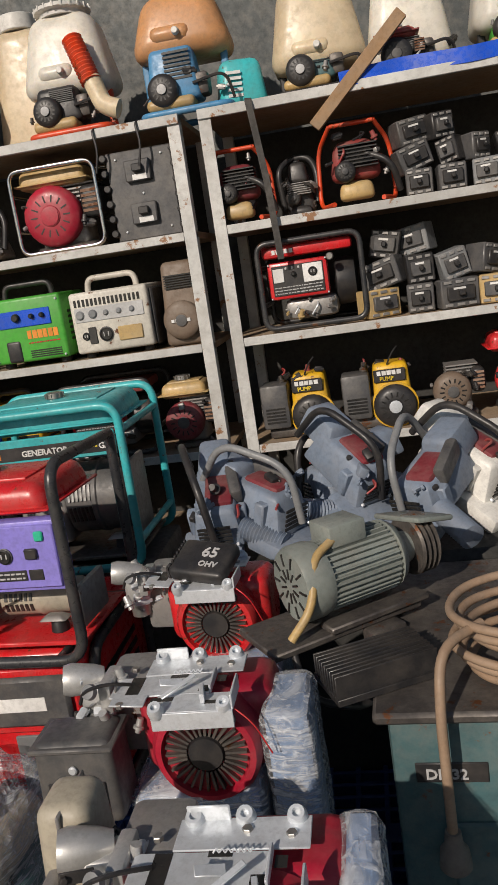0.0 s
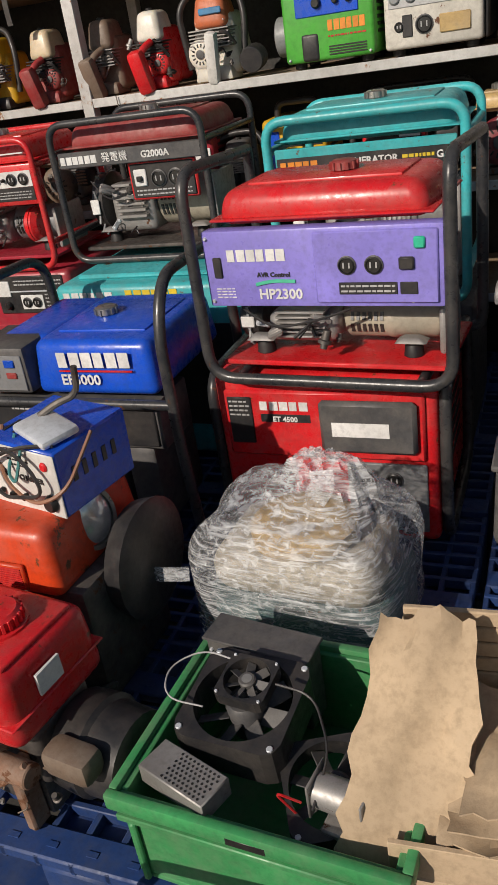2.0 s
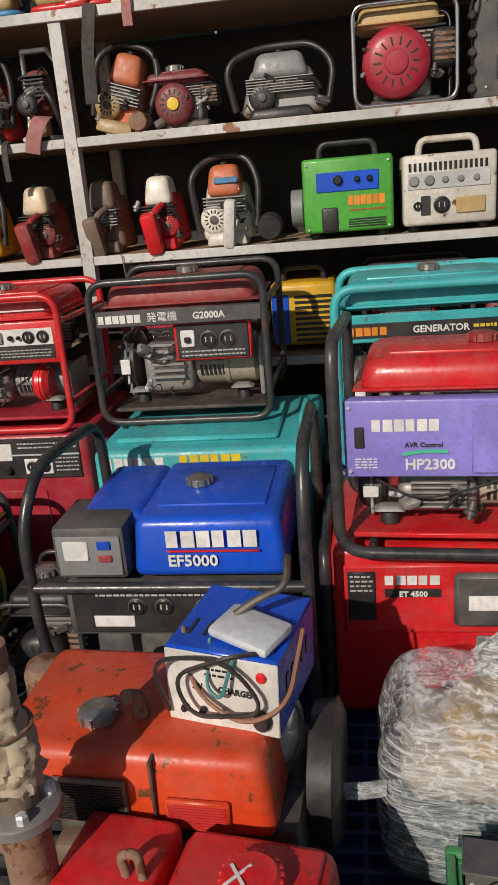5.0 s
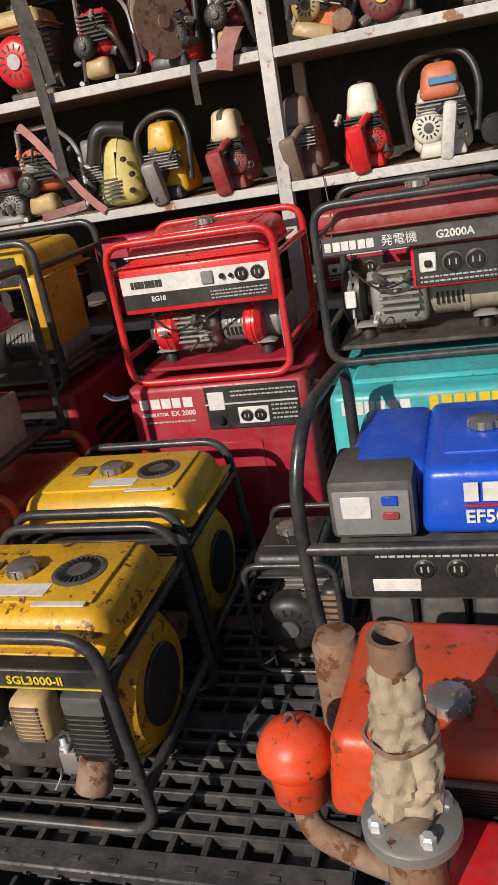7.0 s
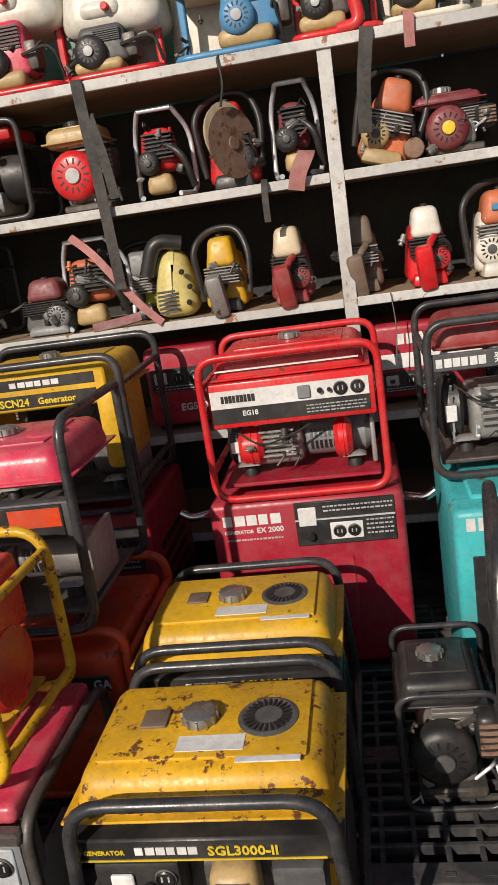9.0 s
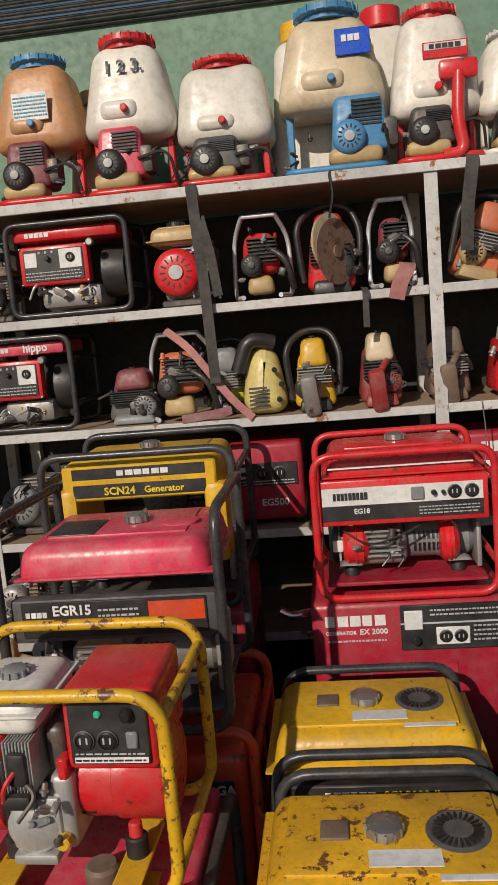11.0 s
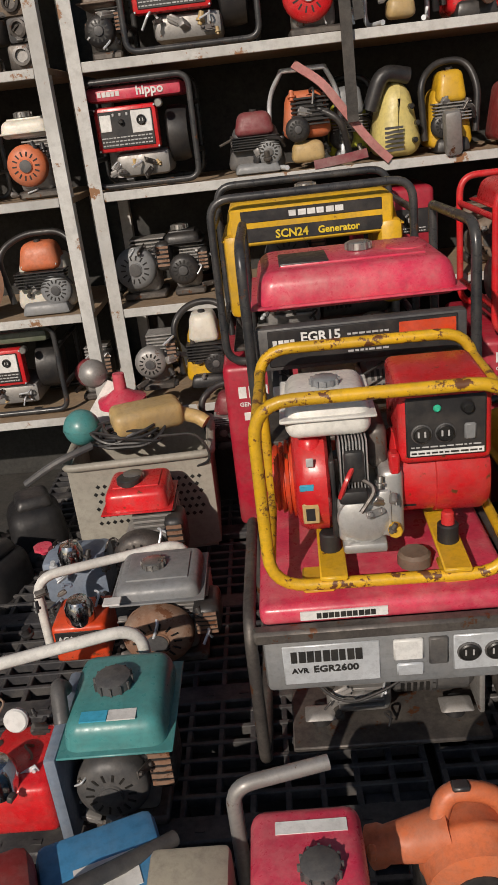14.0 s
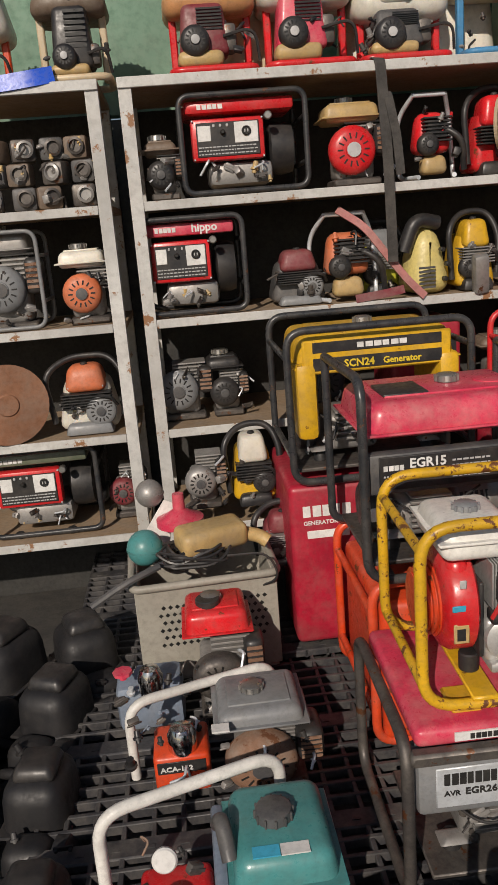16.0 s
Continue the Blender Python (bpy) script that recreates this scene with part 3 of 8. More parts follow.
def box_generator(name, x, y, z, w, h, d, label, bodymat, group="", yaw=0, handle="none", r=0.02, sidevents=True):
    th = thing(name, x, y, z, label, "generator", yaw, group)
    part("casing", box(G(), -w / 2, w / 2, 0, d, 0.018, h, r, 3), bodymat, th)
    for sx in (-1, 1):
        part("rubber_foot", cyl(G(), (sx * w * 0.38, 0.05, 0), (sx * w * 0.38, 0.05, 0.02), 0.02, n=12), RUBBER, th)
        part("rubber_foot", cyl(G(), (sx * w * 0.38, d - 0.05, 0), (sx * w * 0.38, d - 0.05, 0.02), 0.02, n=12), RUBBER, th)
    if handle == "top":
        part("carry_handle", tube(G(), [(-w * 0.32, d * 0.3, h - 0.01), (-w * 0.3, d * 0.3, h + 0.045), (w * 0.3, d * 0.3, h + 0.045), (w * 0.32, d * 0.3, h - 0.01)], 0.011, 0.03), BLACK if bodymat != DIRTYWHITE else DIRTYWHITE, th)
    if sidevents:
        b = G()
        for k in range(6):
            box(b, w / 2 - 0.002, w / 2 + 0.002, d * 0.2, d * 0.8, h * 0.3 + k * h * 0.08, h * 0.3 + k * h * 0.08 + h * 0.04, 0)
        part("side_vent", b, SOCKET, th, smooth=False)
    return th


def small_engine(name, x, y, z, w, h, d, label, covermat, tankmat=None, yaw=0, seed=1, frame=None, muffler=True, group="", hub=None, rx=0.0, category="engine"):
    th = thing(name, x, y, z, label, category, yaw, group)
    part("engine_base", box(G(), -w * 0.34, w * 0.34, d * 0.15, d * 0.8, 0, 0.025, 0.006), DARKSTEEL, th)
    part("crankcase", box(G(), -w * 0.3, w * 0.26, d * 0.22, d * 0.75, 0.02, h * 0.55, 0.02, 3), ALU, th)
    finned(th, -w * 0.15, w * 0.4, d * 0.25, d * 0.7, h * 0.45, h * 0.78, 7)
    rr = min(w * 0.33, h * 0.36)
    recoil(th, -w * 0.08 + rx, d * 0.2, h * 0.42, rr, covermat, min(0.05, d * 0.2), hub=hub)
    if tankmat:
        tank(th, -w * 0.45, w * 0.35, d * 0.15, d * 0.85, h * 0.76, h * 0.98, tankmat, 0.02, -w * 0.1, CAPMETAL)
    if muffler:
        part("muffler", box(G(), w * 0.25, w * 0.5, d * 0.1, d * 0.5, h * 0.35, h * 0.72, 0.02, 3), BLACK, th)
        vents(th, w * 0.28, w * 0.47, d * 0.1, h * 0.4, h * 0.68, 5, RUSTY)
    bits(th, -w * 0.45, w * 0.45, d * 0.02, d * 0.2, h * 0.08, h * 0.7, 8, (ALU, BLACK, STEEL, DARKSTEEL), seed)
    if frame:
        loops(th, w * 1.02, h, d, 0.009, frame, 0.05)
    return th


def handheld(name, x, y, z, w, h, d, label, bodymat, yaw=0, seed=1, handle="loop", topmat=None, fueltank=None, tilt=0, category="power tool", low=BLACK):
    """A two-stroke tool: moulded body, fins, starter, hooped handle."""
    th = thing(name, x, y, z, label, category, yaw, roll=tilt)
    part("body", box(G(), -w * 0.38, w * 0.38, 0.03, d, h * 0.05, h * 0.72, min(w, h) * 0.12, 3, top=0.7, topy=0.8), bodymat, th)
    o = part("air_filter_cover", box(G(), -w * 0.26, w * 0.26, 0.015, d * 0.7, h * 0.55, h * 0.9, min(w, h) * 0.1, 3, top=0.75), topmat or bodymat, th)
    part("cover_knob", cyl(G(), (0, d * 0.3, h * 0.89), (0, d * 0.3, h * 0.93), 0.012, n=10), BLACK, o)
    finned(th, -w * 0.30, w * 0.30, 0.005, d * 0.4, h * 0.34, h * 0.56, 6, BLACK if seed % 2 else ALU)
    part("plug_cap", tube(G(), [(w * 0.1, 0.02, h * 0.5), (w * 0.3, -0.01, h * 0.5), (w * 0.36, 0.02, h * 0.36)], 0.006, 0.03, n=6), BLACK, th)
    bolts(th, [(-w * 0.2, h * 0.62), (w * 0.2, h * 0.62)], 0.03, 0.005)
    part("lower_guard", box(G(), -w * 0.3, w * 0.3, 0.0, d * 0.5, 0.0, h * 0.16, 0.012, 2, top=0.85), low, th)
    recoil(th, w * 0.16 * (1 if seed % 2 else -1), 0.03, h * 0.3, min(w, h) * 0.2, low, 0.025)
    if fueltank:
        part("fuel_tank", box(G(), -w * 0.3, w * 0.1, -0.015, 0.05, h * 0.04, h * 0.25, 0.018, 3), fueltank, th, "stained fuel tank")
    if handle == "loop":
        part("handle", tube(G(), [(-w * 0.42, 0.06, h * 0.15), (-w * 0.5, 0.05, h * 0.8), (-w * 0.2, 0.09, h), (w * 0.3, 0.09, h), (w * 0.48, 0.06, h * 0.7), (w * 0.42, 0.05, h * 0.2)], 0.011, 0.06), BLACK, th)
    elif handle == "front":
        part("handle", tube(G(), [(-w * 0.1, 0.0, h * 0.1), (-w * 0.15, -0.05, h * 0.25), (w * 0.0, -0.04, h * 0.48), (w * 0.1, 0.0, h * 0.55)], 0.012, 0.05), low, th)
    bits(th, -w * 0.4, w * 0.4, 0.0, 0.05, h * 0.1, h * 0.6, 6, (BLACK, ALU, DARKSTEEL), seed)
    return th


def brush_frame(name, x, y, z, w, h, d, label, bodymat, framemat, seed=1, yaw=0, fuel=FUELCREAM):
    """A backpack brush-cutter engine in its bent carrying frame."""
    th = thing(name, x, y, z, label, "brush cutter engine", yaw)
    for sx in (-1, 1):
        part("frame_tube", tube(G(), [(sx * w * 0.28, 0.0, 0.01), (sx * w * 0.45, d * 0.6, 0.01), (sx * w * 0.42, d * 0.7, h * 0.75), (sx * w * 0.25, d * 0.35, h * 0.99)], 0.008, 0.05), framemat, th)
    part("top_bar", tube(G(), [(-w * 0.25, d * 0.35, h * 0.985), (w * 0.25, d * 0.35, h * 0.985)], 0.008), framemat, th)
    part("shroud", box(G(), -w * 0.3, w * 0.3, d * 0.1, d * 0.6, h * 0.3, h * 0.78, 0.03, 3, top=0.75), bodymat, th)
    finned(th, -w * 0.18, w * 0.26, d * 0.0, d * 0.3, h * 0.42, h * 0.72, 7, BLACK)
    recoil(th, -w * 0.12, d * 0.08, h * 0.4, h * 0.13, BLACK, 0.03)
    part("fuel_tank", box(G(), -w * 0.22, w * 0.2, 0.0, d * 0.35, h * 0.06, h * 0.28, 0.02, 3, top=0.85), fuel, th, "stained translucent fuel tank")
    part("hose", tube(G(), [(w * 0.1, 0.02, h * 0.6), (w * 0.4, -0.01, h * 0.45), (w * 0.48, 0.03, h * 0.1)], 0.011, 0.05), BLACK, th)
    bits(th, -w * 0.35, w * 0.35, 0.0, d * 0.2, h * 0.2, h * 0.85, 7, (BLACK, ALU, bodymat), seed)
    return th


def sprayer(name, x, y, z, w, h, d, label, tankmat, lidmat, engmat, basemat, seed=1, lift=0.36, lidx=0.0, tall=True, enginex=-0.1, guard=BLACK):
    th = thing(name, x, y, z, label, "backpack sprayer", 0, "backpack sprayers")
    z0 = h * lift
    top = h * 0.9
    b = box(G(), -w * 0.5, w * 0.5, d * 0.18, d, z0, top, w * 0.17, 5, top=0.66 if tall else 0.8, topy=0.8)
    for v in b.verts:
        if v.co.z < z0 + (top - z0) * 0.45 and v.co.y < d * 0.5:
            v.co.y -= 0.03 * math.cos(v.co.x / w * 2.6)
    t = part("chemical_tank", b, tankmat, th)
    part("tank_recess", box(G(), -w * 0.26, w * 0.12, d * 0.08, d * 0.3, z0 + h * 0.1, z0 + h * 0.22, 0.025, 3), tankmat, t)
    part("drain_plug", cyl(G(), (0, d * 0.14, z0 + h * 0.16), (0, d * 0.02, z0 + h * 0.16), 0.014, 0.012, 12), lidmat, t)
    l = part("tank_lid", lathe(G(), (lidx * w, d * 0.58, top - 0.01), (lidx * w, d * 0.58, top + 1), [(0, w * 0.24), (0.015, w * 0.24), (0.02, w * 0.29), (h * 0.07, w * 0.28), (h * 0.08, w * 0.22), (h * 0.08, 0)], 24), lidmat, th)
    b = G()
    for k in range(20):
        a = k * math.tau / 20
        box(b, -0.003, 0.003, -0.002, 0.003, 0.012, h * 0.065, 0, m=pose(lidx * w + w * 0.285 * math.cos(a), d * 0.58 + w * 0.285 * math.sin(a), top - 0.005, 0, 0, math.degrees(a) - 90))
    part("grip_ridge", b, lidmat, l)
    part("base_frame", tube(G(), [(-w * 0.42, 0.0, 0.012), (w * 0.42, 0.0, 0.012), (w * 0.42, d * 0.9, 0.012), (-w * 0.42, d * 0.9, 0.012)], 0.012, 0.04, True), basemat, th)
    for sx in (-1, 1):
        part("upright", box(G(), sx * w * 0.38 - 0.012, sx * w * 0.38 + 0.012, d * 0.4, d * 0.5, 0.01, z0 + 0.04, 0.005), basemat, th)
    ex = enginex * w
    part("engine_cover", box(G(), ex - w * 0.24, ex + w * 0.27, d * 0.0, d * 0.45, h * 0.10, z0 + h * 0.06, 0.02, 3, top=0.8), engmat, th)
    vents(th, ex - w * 0.05, ex + w * 0.2, 0.004, h * 0.24, z0 + h * 0.03, 7)
    part("muffler", box(G(), ex + w * 0.2, ex + w * 0.34, 0.01, d * 0.3, h * 0.12, h * 0.28, 0.012, 2), DARKSTEEL, th)
    part("throttle_cable", tube(G(), [(ex + w * 0.2, 0.0, h * 0.2), (w * 0.42, -0.01, h * 0.24), (w * 0.46, 0.02, h * 0.06)], 0.005, 0.05, n=6), BLACK, th)
    recoil(th, ex - w * 0.08, 0.005, h * 0.18, w * 0.145, guard, 0.035, hub=SILVERPRINT)
    part("fuel_tank", box(G(), ex - w * 0.26, ex + w * 0.2, -0.015, d * 0.25, 0.02, h * 0.13, 0.02, 3), FUELCREAM, th, "yellowed fuel tank")
    bits(th, -w * 0.45, w * 0.45, 0.0, d * 0.3, h * 0.06, h * 0.3, 8, (BLACK, ALU, DARKSTEEL), seed)
    return th


def breaker(x, y, z, w, h, d, material, yaw=0, roll=0, seed=0):
    th = thing("circuit_breaker", x, y, z, "used moulded-case circuit breaker in the shelf pile", "circuit breaker", yaw, "pile of breakers", roll=roll)
    part("case", box(G(), -w / 2, w / 2, 0, d, 0, h, 0.004), material, th)
    part("raised_face", box(G(), -w * 0.36, w * 0.36, -0.012, 0.002, h * 0.25, h * 0.75, 0.003), CHARCOAL if material != CHARCOAL else BLACK, th)
    part("toggle", box(G(), -w * 0.08, w * 0.08, -0.028, -0.01, h * 0.42, h * 0.6, 0.003), BLACK, th)
    plate(th, "rating_label", -w * 0.2, w * 0.12, -0.012, h * 0.64, h * 0.71, LABEL, 0.001, 0)
    b = G()
    for k in range(3):
        for zz in (0.06, 0.84):
            box(b, -w * 0.42 + k * w * 0.31, -w * 0.42 + k * w * 0.31 + w * 0.2, -0.004, 0.004, h * zz, h * (zz + 0.1), 0.001)
    part("terminal", b, ALU, th)
    return th


# ---- floor stacks ----
# red boxed generator with the lilac one on top
g = box_generator("boxed_generator", -1.0, 1.60, LIFT, 0.52, 0.445, 0.46, "large red boxed generator on a blue pallet", RED)
plate(g, "front_recess", -0.235, 0.235, 0.0, 0.24, 0.41, RED, 0.012, 0.008)
plate(g, "switch_plate", -0.225, -0.165, -0.012, 0.275, 0.395, BLACK)
stripes(g, -0.22, -0.17, -0.016, 0.345, 0.39, 4, SILVERPRINT)
logo(g, -0.145, -0.025, -0.012, 0.362, 0.384, 5, LABEL)
plate(g, "name_strip", -0.145, -0.025, -0.012, 0.332, 0.352, BLACK, 0.001, 0)
words(g, "ET 4500", -0.115, -0.014, 0.335, 0.013, LABEL)
plate(g, "cover_flap", 0.0, 0.22, -0.012, 0.265, 0.395, CHARCOAL, 0.02, 0.012)
plate(g, "warning_label", 0.03, 0.16, -0.032, 0.31, 0.345, LABEL, 0.001, 0)
plate(g, "lower_panel", 0.05, 0.235, 0.0, 0.05, 0.23, GREY, 0.008)
outlet(g, 0.10, -0.008, 0.19), outlet(g, 0.16, -0.008, 0.19), outlet(g, 0.19, -0.008, 0.07, 0.022)
for sx in (-0.275, 0.275):
    part("frame_hoop", tube(G(), [(sx, 0.02, 0.016), (sx, 0.44, 0.016), (sx, 0.44, 0.43), (sx, 0.02, 0.43)], 0.014, 0.07, True), TUBE, g)

g = open_generator("open_generator", -0.965, 1.52, LIFT + 0.447, 0.57, 0.475, 0.37, "open-frame generator with red tank and lilac panel", RED, PURPLE, TUBE, ALTCREAM, yaw=-4, tankz=(0.715, 0.87), panelz=(0.365, 0.71), style="side", r=0.016, capx=0.04, capmat=DULLRED, basemat=RED, frontset=0.035, tankw=0.80, seed=3)
logo(g, -0.20, -0.065, 0.035, 0.272, 0.297, 6, LABEL)
words(g, "HP2300", -0.135, 0.035, 0.192, 0.022, LABEL)
words(g, "AVR Control", -0.135, 0.035, 0.239, 0.010, BLACKPRINT)
part("swoosh", ribbon(G(), [(-0.14, 0.033, 0.223), (-0.10, 0.033, 0.231), (-0.05, 0.033, 0.229)], 0.007, 0.001), GREENPRINT, g)
plate(g, "raised_field", -0.005, 0.245, 0.035, 0.183, 0.329, PURPLE, 0.006, 0.005)
outlet(g, 0.065, 0.029, 0.262, 0.017), outlet(g, 0.12, 0.029, 0.262, 0.017)
plate(g, "rating_strip", 0.045, 0.165, 0.029, 0.202, 0.227, BLACK, 0.002)
stripes(g, 0.05, 0.16, 0.027, 0.204, 0.225, 2, SILVERPRINT)
plate(g, "rating_strip", 0.17, 0.205, 0.029, 0.202, 0.227, BLACK, 0.002)
plate(g, "pilot_lamp", 0.2, 0.222, 0.029, 0.292, 0.315, GREENPRINT, 0.006)
plate(g, "rocker_switch", 0.17, 0.20, 0.029, 0.252, 0.277, BLACK, 0.008)
plate(g, "choke_plate", -0.235, -0.215, 0.035, 0.237, 0.282, BLACK, 0.004)
stripes(g, -0.235, -0.19, 0.035, 0.192, 0.217, 4, LABEL)
bolts(g, [(-0.245, 0.187), (-0.245, 0.322), (0.194, 0.187)], 0.035)

# turquoise generator behind it, on a dark crate
b = thing("machine_case", -0.99, 2.14, LIFT, "dark grey machine case under the turquoise generator", "machine case")
part("case", box(G(), -0.27, 0.27, 0, 0.42, 0, 0.42, 0.015, 2), CHARCOAL, b)
vents(b, -0.2, 0.2, 0.0, 0.1, 0.3, 8)
g = open_generator("open_generator", -0.99, 2.12, LIFT + 0.422, 0.54, 0.52, 0.42, "turquoise open-frame generator with a rounded hood", TEAL, None, TEAL, CHARCOAL, tankz=(0.84, 0.99), panelz=(0.7, 0.84), style="loops", r=0.016, seed=4, tankw=0.88)
plate(g, "name_panel", -0.24, 0.235, 0.03, 0.36, 0.435, TEAL, 0.01)
plate(g, "name_strip", -0.235, 0.23, 0.02, 0.372, 0.412, BLACK, 0.002)
logo(g, -0.225, -0.12, 0.018, 0.38, 0.402, 5, ORANGEPRINT)
words(g, "GENERATOR", -0.055, 0.018, 0.383, 0.018, LABEL)
words(g, "GA", 0.185, 0.018, 0.383, 0.018, LABEL)
stripes(g, 0.10, 0.18, 0.018, 0.381, 0.405, 1, YELPRINT)

# long turquoise machine with an open-frame red generator on top
g = box_generator("boxed_generator", -1.61, 1.97, LIFT, 0.60, 0.558, 0.52, "long chipped turquoise boxed generator on the pallet", TEAL)
logo(g, -0.27, -0.10, 0.0, 0.505, 0.538, 6, LABEL)
logo(g, -0.06, 0.11, 0.0, 0.505, 0.542, 6, YELPRINT)
plate(g, "dark_grille", -0.26, 0.26, 0.0, 0.12, 0.44, BLACK, 0.004)
part("carry_handle", tube(G(), [(0.27, 0.05, 0.55), (0.27, 0.05, 0.615), (0.27, 0.25, 0.615), (0.27, 0.25, 0.55)], 0.011, 0.04), TEAL, g)
part("top_ridge", box(G(), -0.25, 0.2, 0.06, 0.4, 0.556, 0.573, 0.008), TEAL, g)
g = open_generator("open_generator", -1.68, 2.14, LIFT + 0.575, 0.51, 0.42, 0.42, "open-frame generator with dusty dark red tank", DULLRED, None, TUBE, ALTCREAM, tankz=(0.77, 0.95), panelz=(0.62, 0.78), style="loops", r=0.013, seed=5, tankw=0.86)
plate(g, "name_panel", -0.235, 0.235, 0.028, 0.285, 0.33, CHARCOAL, 0.012)
logo(g, -0.225, -0.10, 0.016, 0.296, 0.318, 6, LABEL)
words(g, "\u767a\u96fb\u6a5f", -0.085, 0.016, 0.298, 0.021, LABEL, bold=0.0)
words(g, "G2000A", 0.045, 0.016, 0.298, 0.019, LABEL)
pk = plate(g, "panel_surround", -0.02, 0.20, 0.05, 0.175, 0.285, RED, 0.01, 0.008)
panel_kit(g, -0.012, 0.192, 0.04, 0.182, 0.278, 2)

# blue-tank generator
g = thing("open_generator", -1.59, 1.44, LIFT, "black-framed generator with a large blue tank", "generator")
part("frame_hoop", tube(G(), [(-0.30, 0.02, 0.33), (-0.30, 0.02, 0.57), (-0.28, 0.10, 0.68), (-0.25, 0.42, 0.68), (-0.25, 0.46, 0.02), (-0.27, 0.05, 0.02)], 0.0135, 0.08, True), TUBE, g)
part("frame_hoop", tube(G(), [(0.29, 0.02, 0.33), (0.29, 0.02, 0.60), (0.29, 0.08, 0.71), (0.29, 0.42, 0.71), (0.29, 0.46, 0.02), (0.29, 0.05, 0.02)], 0.0135, 0.08, True), TUBE, g)
part("cross_tube", tube(G(), [(-0.30, 0.02, 0.43), (0.29, 0.02, 0.43)], 0.013), TUBE, g)
part("cross_tube", tube(G(), [(-0.27, 0.05, 0.02), (0.29, 0.05, 0.02)], 0.013), TUBE, g)
tank(g, -0.08, 0.25, 0.04, 0.42, 0.440, 0.572, BLUE, 0.022, 0.04, CAPMETAL, 0.93, False)
part("fuel_tank", box(G(), -0.22, -0.06, 0.10, 0.42, 0.445, 0.566, 0.022, 3, top=0.95), BLUE, g)
part("switch_box", box(G(), -0.245, -0.085, 0.03, 0.2, 0.445, 0.565, 0.012, 2), CHARCOAL, g)
pp = plate(g, "switch_face", -0.235, -0.095, 0.03, 0.455, 0.545, GREY, 0.003)
plate(pp, "meter", -0.22, -0.165, 0.027, 0.49, 0.535, LABEL, 0.003)
plate(pp, "key_switch", -0.145, -0.115, 0.027, 0.515, 0.535, BLUE, 0.004)
plate(pp, "stop_button", -0.145, -0.115, 0.027, 0.487, 0.503, DULLRED, 0.004)
logo(g, 0.0, 0.195, 0.04, 0.512, 0.549, 6, LABEL)
part("red_rule", box(G(), 0.0, 0.195, 0.037, 0.041, 0.502, 0.5055, 0), RED, g)
words(g, "EF5000", 0.0, 0.04, 0.470, 0.026, LABEL)
part("control_box", box(G(), -0.24, 0.24, 0.045, 0.2, 0.30, 0.425, 0.008, 2), CHARCOAL, g)
pp = plate(g, "control_panel", -0.225, 0.225, 0.045, 0.31, 0.415, BLACK, 0.006)
for k in range(2):
    outlet(pp, -0.02 - 0.06 * k, 0.039, 0.375, 0.018)
outlet(pp, 0.07, 0.039, 0.37, 0.022)
plate(pp, "rating_plate", -0.18, -0.09, 0.039, 0.325, 0.352, LABEL, 0.001)
stripes(pp, -0.17, 0.1, 0.039, 0.395, 0.41, 1, SILVERPRINT)
for k in range(4):
    part("canister", box(G(), -0.2 + k * 0.1, -0.11 + k * 0.1, 0.07, 0.3, 0.06, 0.29, 0.02, 2), CHARCOAL, g)

# orange diesel engine with a battery charger on top
g = thing("diesel_engine", -1.49, 0.97, LIFT, "old orange-red diesel engine with greasy block", "engine", -3)
part("engine_block", box(G(), -0.2, 0.2, 0.02, 0.28, 0.0, 0.28, 0.02, 2), DARKSTEEL, g)
t = part("hood", box(G(), -0.30, 0.17, 0.0, 0.30, 0.27, 0.415, 0.025, 3, top=0.94), ORANGE, g)
part("hood_seam", box(G(), -0.02, -0.015, -0.004, 0.3, 0.28, 0.41, 0.001), DARKSTEEL, t)
part("mesh_grille", box(G(), -0.185, -0.06, -0.006, 0.004, 0.29, 0.37, 0.003), BROWN, t)
vents(t, -0.18, -0.065, -0.006, 0.295, 0.365, 14)
part("slotted_plate", box(G(), 0.0, 0.1, -0.006, 0.004, 0.29, 0.345, 0.003), ORANGE, t)
vents(t, 0.005, 0.095, -0.006, 0.295, 0.34, 9, RED)
cap(t, -0.13, 0.09, 0.412, 0.032, CAPMETAL)
part("filler_lever", tube(G(), [(-0.06, 0.1, 0.40), (-0.06, 0.1, 0.45), (-0.07, 0.07, 0.47)], 0.012, 0.02), RUSTY, t)
part("oil_rail", box(G(), -0.19, 0.12, -0.02, 0.03, 0.21, 0.255, 0.01, 2), BROWN, g)
part("flywheel", lathe(G(), (0.19, 0.2, 0.24), (0.29, 0.2, 0.24), [(0, 0.06), (0.01, 0.115), (0.05, 0.125), (0.06, 0.105), (0.06, 0.0)], 28), BLACK, g)
LAMP = pose(0.150, 0.150, 0.362, 0, 0, 62) @ pose(0, 0, 0, 82, 0, 0)
b = lathe(G(), (0, 0, 0), (0, 0, 1), [(-0.06, 0.03), (-0.02, 0.058), (0.012, 0.068), (0.02, 0.068), (0.02, 0.058), (0.012, 0.056), (0.012, 0)], 28)
place(b, b.verts, LAMP @ Matrix.Diagonal((0.72, 1.0, 1.0, 1.0)))
part("lamp_rim", b, CAPMETAL, g)
b = lathe(G(), (0, 0, 0), (0, 0, 1), [(0.008, 0.052), (0.016, 0.054), (0.024, 0.044), (0.029, 0.022), (0.03, 0)], 28)
place(b, b.verts, LAMP @ Matrix.Diagonal((0.72, 1.0, 1.0, 1.0)))
part("headlamp", b, GLASS, g, "ribbed oval headlamp glass")
